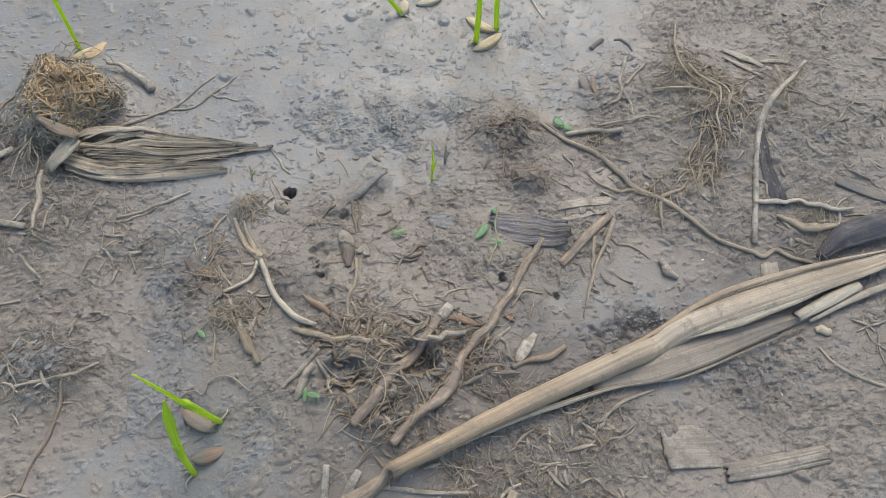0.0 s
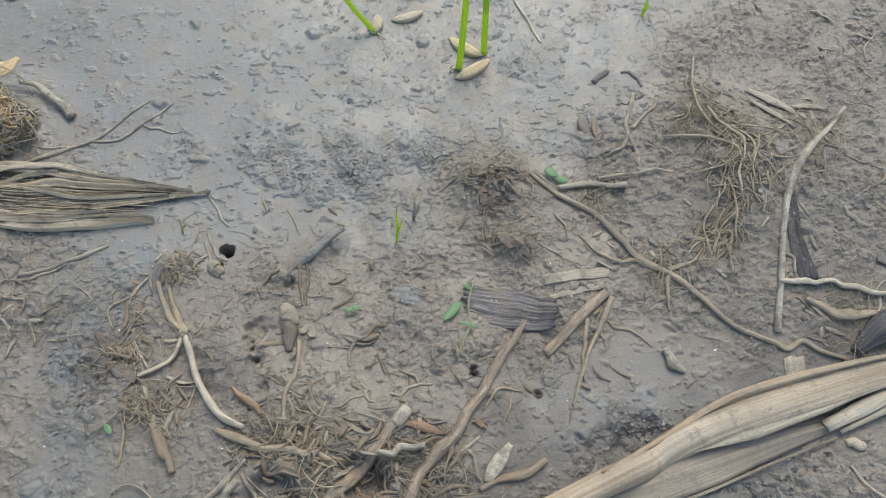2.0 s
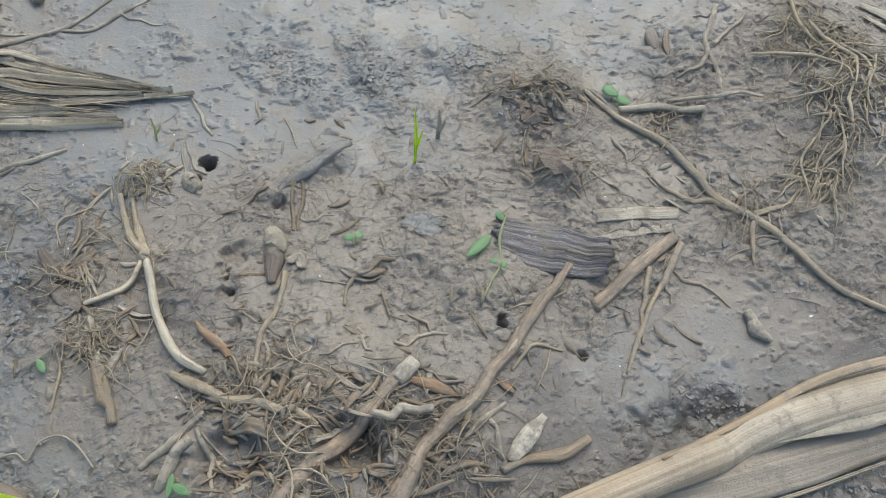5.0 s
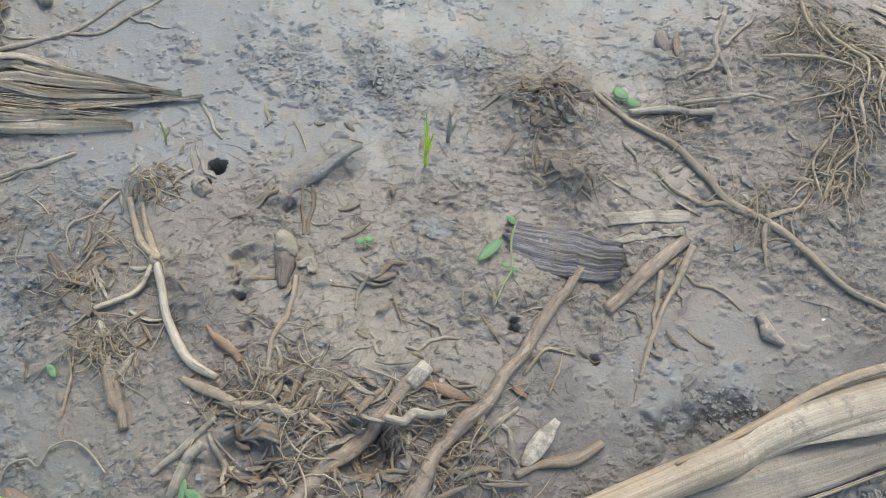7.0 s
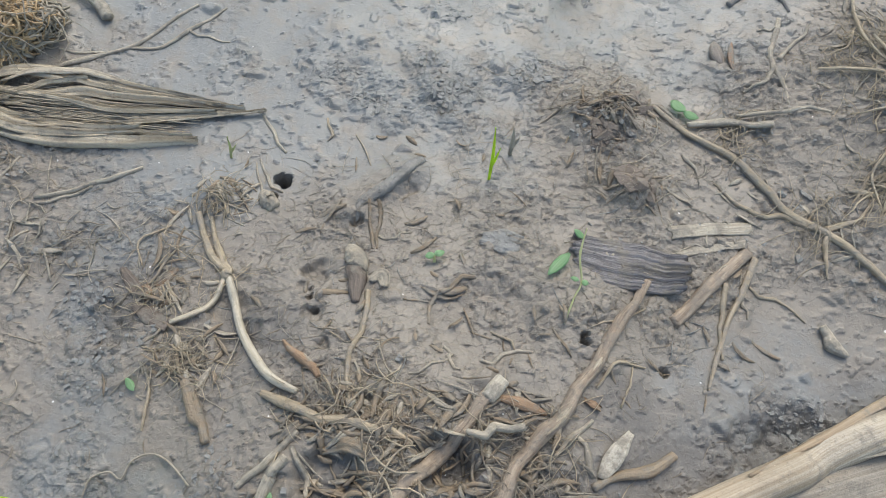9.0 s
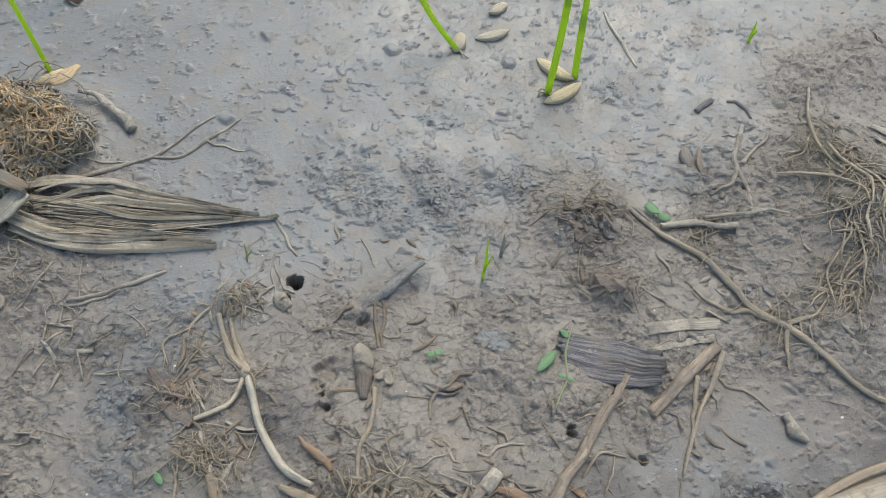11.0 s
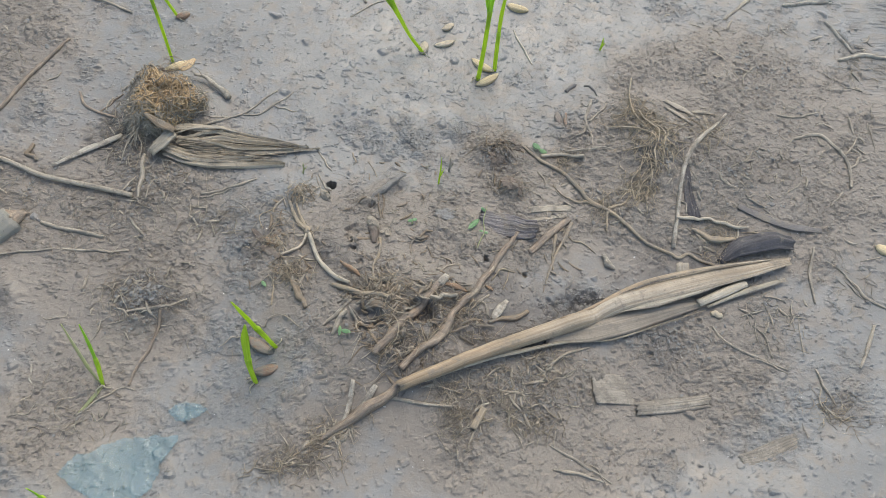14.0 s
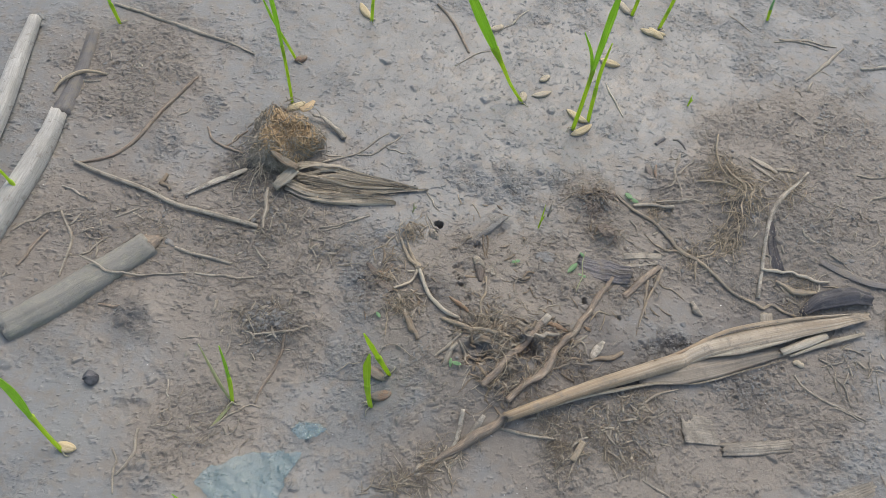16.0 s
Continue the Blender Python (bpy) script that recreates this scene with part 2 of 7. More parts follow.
def mud(x, y):
    """The height of the mud."""
    x, y = np.asarray(x, float), np.asarray(y, float)
    near = step(0.5, 0.28, np.hypot(x - 0.02, y))
    z = relief(x, y) + near * 0.0016 * (fbm(x * 38, y * 38, 3, 3) - 0.5)
    wx, wy = x + 0.0011 * (vnoise(x * 260, y * 260, 21) - 0.5), y + 0.0011 * (vnoise(x * 260, y * 260, 22) - 0.5)
    for cx, cy, s, h in MOUNDS:
        d2 = ((x - cx) ** 2 + (y - cy) ** 2) / (s * s)
        z = z + h * np.exp(-d2 / 1.4) * (0.55 + 0.9 * fbm(x * 300, y * 300, 2, 9))
    for cx, cy, s, h in PITS:
        rag = min(s, 0.0015)
        d = np.hypot(wx - cx + 1.1 * rag * (vnoise(x * 800, y * 800, 23) - 0.5), 1.15 * (wy - cy) + 0.9 * rag * (vnoise(x * 900, y * 900, 24) - 0.5)) / s
        z = z - h * (1 - step(0.55, 1.35, d))
    patch = broken(x, y)
    island = step(0.49, 0.56, fbm(wx * 210, wy * 260, 3, 41))
    wrinkle = step(0.62, 0.97, 1 - np.abs(2 * fbm(wx * 430, wy * 540, 3, 47) - 1))
    flaky = step(0.36, 0.58, fbm(x * 110, y * 130, 2, 48))
    z = z + near * patch * (0.00030 * island + 0.00014 * flaky * wrinkle)
    z = z + near * 0.0006 * casts(x, y) * (0.4 + 0.9 * fbm(wx * 330, wy * 380, 2, 44))
    return z + crumbled(x, y) + near * (0.00004 + 0.00018 * patch) * (fbm(x * 900, y * 900, 2, 81) - 0.5)


# ---- materials ----
def material(name):
    m = bpy.data.materials.new(name)
    m.use_nodes = True
    return m, m.node_tree, m.node_tree.nodes["Principled BSDF"]


def node(nt, kind, **ins):
    n = nt.nodes.new(kind)
    for k, v in ins.items():
        n.inputs[k].default_value = v
    return n


def noise_node(nt, scale, detail=4.0, rough=0.6, vector=None):
    n = node(nt, "ShaderNodeTexNoise", Scale=scale, Detail=detail, Roughness=rough)
    if vector is not None:
        nt.links.new(vector, n.inputs["Vector"])
    return n.outputs["Fac"]


def ramp(nt, fac, stops):
    r = nt.nodes.new("ShaderNodeValToRGB")
    els = r.color_ramp.elements
    while len(els) < len(stops):
        els.new(0.5)
    for e, (p, c) in zip(els, stops):
        e.position, e.color = p, (*c, 1)
    nt.links.new(fac, r.inputs["Fac"])
    return r.outputs["Color"]


def mix(nt, fac, a, b, blend="MIX"):
    m = nt.nodes.new("ShaderNodeMix")
    m.data_type, m.blend_type = "RGBA", blend
    for sock, v in ((m.inputs["Factor"], fac), (m.inputs["A"], a), (m.inputs["B"], b)):
        if isinstance(v, (int, float)):
            sock.default_value = v
        elif isinstance(v, tuple):
            sock.default_value = (*v, 1)
        else:
            nt.links.new(v, sock)
    return m.outputs["Result"]


def maths(nt, op, a, b=0.0, clamp=False):
    m = nt.nodes.new("ShaderNodeMath")
    m.operation, m.use_clamp = op, clamp
    for sock, v in zip(m.inputs, (a, b)):
        if isinstance(v, (int, float)):
            sock.default_value = v
        else:
            nt.links.new(v, sock)
    return m.outputs[0]


def spread(nt, fac, lo, hi):
    r = node(nt, "ShaderNodeMapRange")
    r.inputs["From Min"].default_value, r.inputs["From Max"].default_value = lo, hi
    nt.links.new(fac, r.inputs["Value"])
    return r.outputs["Result"]


def bump(nt, height, strength, distance, normal=None):
    b = node(nt, "ShaderNodeBump", Strength=strength, Distance=distance)
    nt.links.new(height, b.inputs["Height"])
    if normal is not None:
        nt.links.new(normal, b.inputs["Normal"])
    return b.outputs["Normal"]


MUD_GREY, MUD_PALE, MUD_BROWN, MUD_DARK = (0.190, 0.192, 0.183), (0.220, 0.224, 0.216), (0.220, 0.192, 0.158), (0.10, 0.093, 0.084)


def mud_material(name, with_litter, shade=1.0):
    m, nt, p = material(name)
    pos = nt.nodes.new("ShaderNodeNewGeometry").outputs["Position"]
    wide = noise_node(nt, 28, 4, 0.6, pos)
    mid = noise_node(nt, 190, 5, 0.65, pos)
    fine = noise_node(nt, 2100, 4, 0.72, pos)
    col = mix(nt, spread(nt, wide, 0.36, 0.64), MUD_GREY, MUD_PALE)
    col = mix(nt, maths(nt, "MULTIPLY", spread(nt, mid, 0.48, 0.66), 0.6), col, MUD_BROWN)
    loose = 0.8
    if with_litter:
        a = nt.nodes.new("ShaderNodeAttribute")
        a.attribute_name = "litter"
        edge = maths(nt, "MULTIPLY", spread(nt, maths(nt, "ADD", a.outputs["Fac"], maths(nt, "MULTIPLY", mid, 1.1)), 0.55, 1.05), 0.95)
        col = mix(nt, edge, col, MUD_BROWN)
        k = nt.nodes.new("ShaderNodeAttribute")
        k.attribute_name = "broken"
        loose = maths(nt, "MULTIPLY", k.outputs["Fac"], 1.0, True)
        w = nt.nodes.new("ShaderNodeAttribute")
        w.attribute_name = "dark_patch"
        # darkens the listed patches, their edges broken up by the mid noise
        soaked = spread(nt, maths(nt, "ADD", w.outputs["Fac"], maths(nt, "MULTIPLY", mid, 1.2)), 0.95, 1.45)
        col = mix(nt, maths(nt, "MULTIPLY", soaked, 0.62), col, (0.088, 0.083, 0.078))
    grain = maths(nt, "ADD", maths(nt, "MULTIPLY", loose, 0.7), 0.3)
    # wet organic specks and painted crumb shade, both dark; pale sand grains, brown peaty blots
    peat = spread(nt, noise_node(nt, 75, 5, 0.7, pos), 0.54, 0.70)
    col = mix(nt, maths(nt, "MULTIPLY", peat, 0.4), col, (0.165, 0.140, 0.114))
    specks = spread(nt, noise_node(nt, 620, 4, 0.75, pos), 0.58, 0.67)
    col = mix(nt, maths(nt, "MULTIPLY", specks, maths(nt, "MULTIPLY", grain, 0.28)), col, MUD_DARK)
    # fine colour follows the bump: highs pale, lows dark as painted crevice shade
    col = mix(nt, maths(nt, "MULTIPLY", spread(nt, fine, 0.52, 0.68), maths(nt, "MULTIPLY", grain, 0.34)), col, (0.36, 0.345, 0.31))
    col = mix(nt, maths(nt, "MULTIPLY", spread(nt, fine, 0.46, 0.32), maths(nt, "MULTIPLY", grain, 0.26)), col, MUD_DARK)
    col = mix(nt, spread(nt, noise_node(nt, 900, 1, 0.5, pos), 0.80, 0.83), col, (0.62, 0.61, 0.58))
    if shade < 1:
        col = mix(nt, 1 - shade, col, (0.05, 0.046, 0.042))
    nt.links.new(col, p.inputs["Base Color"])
    damp = spread(nt, noise_node(nt, 120, 5, 0.65, pos), 0.38, 0.64)
    rough = maths(nt, "ADD", maths(nt, "MULTIPLY", damp, 0.20), maths(nt, "ADD", maths(nt, "MULTIPLY", loose, 0.12), 0.31))
    nt.links.new(rough, p.inputs["Roughness"])
    p.inputs["Specular IOR Level"].default_value = 0.5
    b = node(nt, "ShaderNodeBump", Distance=0.00040)
    nt.links.new(fine, b.inputs["Height"])
    nt.links.new(maths(nt, "ADD", maths(nt, "MULTIPLY", loose, 0.36), 0.07), b.inputs["Strength"])
    # crisp little flakes and pricks, finer than the mesh
    herd = maths(nt, "ADD", maths(nt, "MULTIPLY", spread(nt, noise_node(nt, 150, 3, 0.6, pos), 0.44, 0.60), 0.75), 0.12)
    flake = spread(nt, noise_node(nt, 1050, 3, 0.60, pos), 0.55, 0.585)
    prick = spread(nt, noise_node(nt, 820, 3, 0.62, pos), 0.615, 0.64)
    crust = spread(nt, noise_node(nt, 430, 6, 0.62, pos), 0.50, 0.535)
    lift = maths(nt, "ADD", maths(nt, "MULTIPLY", maths(nt, "SUBTRACT", flake, maths(nt, "MULTIPLY", prick, 1.4)), herd), maths(nt, "MULTIPLY", crust, 0.45))
    k1 = node(nt, "ShaderNodeBump", Distance=0.00026)
    nt.links.new(lift, k1.inputs["Height"])
    nt.links.new(maths(nt, "ADD", maths(nt, "MULTIPLY", loose, 0.55), 0.30), k1.inputs["Strength"])
    nt.links.new(b.outputs["Normal"], k1.inputs["Normal"])
    nt.links.new(bump(nt, mid, 0.2, 0.0005, k1.outputs["Normal"]), p.inputs["Normal"])
    return m


def fibre_material(name, dark, light, dirt=0.35, along=150, across=2600, gloss=0.62, streak=1.0, dirt_colour=(0.225, 0.203, 0.168), base=None):
    """A dry plant surface: streaks along its length, mud clinging in blotches."""
    m, nt, p = material(name)
    uv = nt.nodes.new("ShaderNodeUVMap").outputs["UV"]
    mp = node(nt, "ShaderNodeMapping")
    mp.inputs["Scale"].default_value = (across, along, 1)
    nt.links.new(uv, mp.inputs["Vector"])
    lines = noise_node(nt, 1.0, 4, 0.65, mp.outputs["Vector"])
    pos = nt.nodes.new("ShaderNodeNewGeometry").outputs["Position"]
    blot = noise_node(nt, 260, 5, 0.65, pos)
    wide = noise_node(nt, 70, 3, 0.6, pos)
    rnd = nt.nodes.new("ShaderNodeNewGeometry").outputs["Random Per Island"]
    grit = noise_node(nt, 1700, 4, 0.75, pos)
    col = mix(nt, spread(nt, lines, 0.38, 0.62), dark, light)
    if base:  # a browner lower end, from the start of its length to where it has faded
        far = nt.nodes.new("ShaderNodeSeparateXYZ")
        nt.links.new(uv, far.inputs[0])
        col = mix(nt, maths(nt, "MULTIPLY", spread(nt, maths(nt, "ADD", far.outputs["Y"], maths(nt, "MULTIPLY", lines, 0.02)), base[1], 0.0), 1.0, True), col, base[0], "MULTIPLY")
    col = mix(nt, maths(nt, "MULTIPLY", spread(nt, wide, 0.4, 0.7), 0.5), col, tuple(0.6 * c for c in dark))
    col = mix(nt, maths(nt, "MULTIPLY", rnd, 0.35), col, tuple(0.5 * a + 0.35 * b for a, b in zip(dark, MUD_BROWN)))
    col = mix(nt, maths(nt, "MULTIPLY", spread(nt, maths(nt, "ADD", maths(nt, "MULTIPLY", blot, 0.75), maths(nt, "MULTIPLY", grit, 0.25)), 0.60 - 0.25 * dirt, 0.70 - 0.25 * dirt), min(0.92, 0.45 + dirt)), col, dirt_colour)
    col = mix(nt, maths(nt, "MULTIPLY", spread(nt, grit, 0.60, 0.70), 0.55), col, tuple(0.38 * c for c in dark))
    col = mix(nt, maths(nt, "MULTIPLY", spread(nt, grit, 0.36, 0.28), 0.5), col, tuple(min(0.8, 1.25 * c) for c in light))
    nt.links.new(col, p.inputs["Base Color"])
    nt.links.new(maths(nt, "ADD", maths(nt, "MULTIPLY", blot, 0.3), gloss - 0.10), p.inputs["Roughness"])
    p.inputs["Specular IOR Level"].default_value = 0.3
    n1 = bump(nt, lines, 0.6 * streak, 0.0003)
    n2 = bump(nt, grit, 0.9, 0.0003, n1)
    nt.links.new(bump(nt, blot, 0.5, 0.0006, n2), p.inputs["Normal"])
    return m


def leaf_material(name, dark, light):
    m, nt, p = material(name)
    uv = nt.nodes.new("ShaderNodeUVMap").outputs["UV"]
    mp = node(nt, "ShaderNodeMapping")
    mp.inputs["Scale"].default_value = (5200, 60, 1)
    nt.links.new(uv, mp.inputs["Vector"])
    veins = noise_node(nt, 1.0, 2, 0.5, mp.outputs["Vector"])
    pos = nt.nodes.new("ShaderNodeNewGeometry").outputs["Position"]
    blot = noise_node(nt, 160, 4, 0.6, pos)
    col = mix(nt, spread(nt, veins, 0.3, 0.7), dark, light)
    col = mix(nt, maths(nt, "MULTIPLY", spread(nt, blot, 0.45, 0.75), 0.5), col, light)
    nt.links.new(col, p.inputs["Base Color"])
    p.inputs["Roughness"].default_value = 0.42
    nt.links.new(bump(nt, veins, 0.3, 0.00015), p.inputs["Normal"])
    t = node(nt, "ShaderNodeBsdfTranslucent")
    nt.links.new(col, t.inputs["Color"])
    mx = node(nt, "ShaderNodeMixShader", Fac=0.6)
    nt.links.new(p.outputs[0], mx.inputs[1])
    nt.links.new(t.outputs[0], mx.inputs[2])
    nt.links.new(mx.outputs[0], nt.nodes["Material Output"].inputs["Surface"])
    return m


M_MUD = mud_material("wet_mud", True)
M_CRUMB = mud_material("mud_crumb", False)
# crumb colour mixed darker: wet lumps, and shade of small pits put into colour
M_CRUMB_DARK = mud_material("wet_shaded_crumb", False, 0.82)
M_SHEATH = fibre_material("dry_sheath", (0.34, 0.275, 0.195), (0.56, 0.49, 0.39), 0.28, 22, 1900, 0.5, 0.8, base=((0.90, 0.74, 0.57), 0.08))
M_SHEATH_PALE = fibre_material("bleached_sheath", (0.36, 0.315, 0.24), (0.52, 0.475, 0.38), 0.3, 30, 2200, 0.55, 0.5)
M_FLAP = fibre_material("grey_sheath", (0.29, 0.245, 0.19), (0.43, 0.38, 0.31), 0.25, 40, 2400)
M_STRAW = fibre_material("dull_straw", (0.34, 0.30, 0.235), (0.54, 0.48, 0.385), 0.42)
M_PALE = fibre_material("pale_straw", (0.41, 0.37, 0.30), (0.62, 0.57, 0.475), 0.52)
M_STALK = fibre_material("bleached_stalk", (0.47, 0.45, 0.40), (0.68, 0.66, 0.61), 0.22)
M_WHITE = fibre_material("bleached_root", (0.48, 0.42, 0.32), (0.68, 0.62, 0.51), 0.22)
M_ROOT = fibre_material("brown_root", (0.205, 0.158, 0.11), (0.36, 0.285, 0.20), 0.45)
M_ROOT_TAN = fibre_material("tan_root", (0.32, 0.26, 0.18), (0.52, 0.435, 0.315), 0.46, dirt_colour=(0.265, 0.235, 0.195))
M_STICK = fibre_material("muddy_stick", (0.235, 0.175, 0.128), (0.50, 0.41, 0.31), 0.54, 200, 1800, dirt_colour=(0.235, 0.198, 0.160))
M_MATF = fibre_material("muddy_fibre", (0.26, 0.215, 0.165), (0.42, 0.355, 0.27), 0.42, dirt_colour=(0.235, 0.205, 0.170))
M_SLAB = fibre_material("muddy_slab", (0.31, 0.278, 0.23), (0.45, 0.405, 0.33), 0.55, 40, 2200, 0.6, 1.2)
M_HUSK = fibre_material("drying_husk", (0.41, 0.345, 0.25), (0.62, 0.545, 0.425), 0.32, 40, 2600, 0.6, 0.8)
M_CROWN = fibre_material("rotten_crown", (0.125, 0.10, 0.085), (0.25, 0.205, 0.165), 0.4)
M_RUST = fibre_material("rusty_husk", (0.27, 0.17, 0.105), (0.42, 0.29, 0.185), 0.4)
M_ROOT_GOLD = fibre_material("golden_root", (0.38, 0.31, 0.215), (0.58, 0.49, 0.36), 0.32)
M_GOLD = fibre_material("golden_fibre", (0.47, 0.32, 0.17), (0.78, 0.60, 0.38), 0.02)
M_REED = fibre_material("muddy_reed", (0.275, 0.268, 0.215), (0.39, 0.375, 0.31), 0.75, gloss=0.55, dirt_colour=(0.265, 0.255, 0.225))
M_BARK = fibre_material("weathered_wood", (0.115, 0.108, 0.112), (0.36, 0.335, 0.325), 0.42, 150, 3600, 0.62, 2.2)
M_DARK = fibre_material("blackened_leaf", (0.045, 0.045, 0.052), (0.105, 0.105, 0.118), 0.22, 90, 1600, 0.45)
M_WETSTEM = fibre_material("wet_dark_stem", (0.165, 0.155, 0.150), (0.235, 0.225, 0.215), 0.5)
M_HULL = fibre_material("grain_hull", (0.62, 0.47, 0.25), (0.84, 0.73, 0.50), 0.04, 120, 3000, 0.5)
M_HULL_PALE = fibre_material("pale_grain_hull", (0.52, 0.43, 0.30), (0.70, 0.62, 0.48), 0.12, 120, 3000, 0.5)
M_HULL_BROWN = fibre_material("soaked_grain_hull", (0.25, 0.155, 0.10), (0.40, 0.275, 0.19), 0.5, 120, 3000, 0.5)
M_HULL_GREY = fibre_material("muddy_grain_hull", (0.22, 0.18, 0.15), (0.34, 0.30, 0.26), 0.5, 120, 3000, 0.5)
M_GREEN = leaf_material("young_green_blade", (0.32, 0.58, 0.05), (0.54, 0.79, 0.14))
M_LIME = leaf_material("lime_shoot", (0.46, 0.66, 0.04), (0.66, 0.82, 0.12))
M_HERB = leaf_material("herb_green", (0.22, 0.42, 0.20), (0.40, 0.60, 0.36))
M_FADED = leaf_material("faded_blade", (0.42, 0.46, 0.22), (0.60, 0.62, 0.40))
M_ROOTLET = leaf_material("white_rootlet", (0.50, 0.47, 0.36), (0.68, 0.65, 0.52))

m, nt, p = material("blue_film")
pos = nt.nodes.new("ShaderNodeNewGeometry").outputs["Position"]
crease = noise_node(nt, 330, 5, 0.7, pos)
nt.links.new(mix(nt, spread(nt, crease, 0.35, 0.7), (0.12, 0.29, 0.34), (0.30, 0.48, 0.53)), p.inputs["Base Color"])
p.inputs["Roughness"].default_value, p.inputs["Alpha"].default_value = 0.18, 0.20
nt.links.new(bump(nt, crease, 0.25, 0.0005), p.inputs["Normal"])
M_FILM = m
m, nt, p = material("dark_pebble")
pos = nt.nodes.new("ShaderNodeNewGeometry").outputs["Position"]
nt.links.new(ramp(nt, noise_node(nt, 700, 4, 0.6, pos), [(0.3, (0.05, 0.05, 0.055)), (0.7, (0.13, 0.13, 0.135))]), p.inputs["Base Color"])
p.inputs["Roughness"].default_value = 0.5
M_STONE = m

# ---- building tools ----
def unit(v):
    return v / np.maximum(np.linalg.norm(v, axis=-1, keepdims=True), 1e-12)


def resample(pts, n):
    """A smooth curve (Catmull-Rom) of n points through pts, evenly spaced."""
    p = np.asarray(pts, float)
    if len(p) == 2:
        return p[0] + (p[1] - p[0]) * np.linspace(0, 1, n)[:, None]
    q = np.vstack([2 * p[0] - p[1], p, 2 * p[-1] - p[-2]])
    out = []
    for k in range(len(p) - 1):
        a, b, c, d = q[k : k + 4]
        t = np.linspace(0, 1, 12, endpoint=k == len(p) - 2)[:, None]
        out.append(0.5 * (2 * b + (c - a) * t + (2 * a - 5 * b + 4 * c - d) * t**2 + (3 * b - a - 3 * c + d) * t**3))
    out = np.vstack(out)
    s = np.r_[0, np.cumsum(np.linalg.norm(np.diff(out, axis=0), axis=1))]
    g = np.linspace(0, s[-1], n)
    return np.stack([np.interp(g, s, out[:, k]) for k in range(3)], 1)


def laid(pts, n, lift=0.0, wobble=0.0, seed=0):
    """A curve over the mud: points are (x, y) or (x, y, height over the mud)."""
    p = np.array([(*q, 0.0) if len(q) == 2 else q for q in pts], float)
    c = resample(p, n)
    if wobble:
        r = np.random.RandomState(seed)
        m = max(4, n // 7)
        w = np.stack([np.interp(np.linspace(0, 1, n), np.linspace(0, 1, m), r.randn(m) * np.r_[0, np.ones(m - 2), 0]) for _ in (0, 1)], 1)
        c[:, :2] += 0.45 * wobble * w
    base = mud(c[:, 0], c[:, 1])
    if n > 4:
        base = 0.5 * base + 0.25 * (np.r_[base[0], base[:-1]] + np.r_[base[1:], base[-1]])
    c[:, 2] += base + lift
    return c


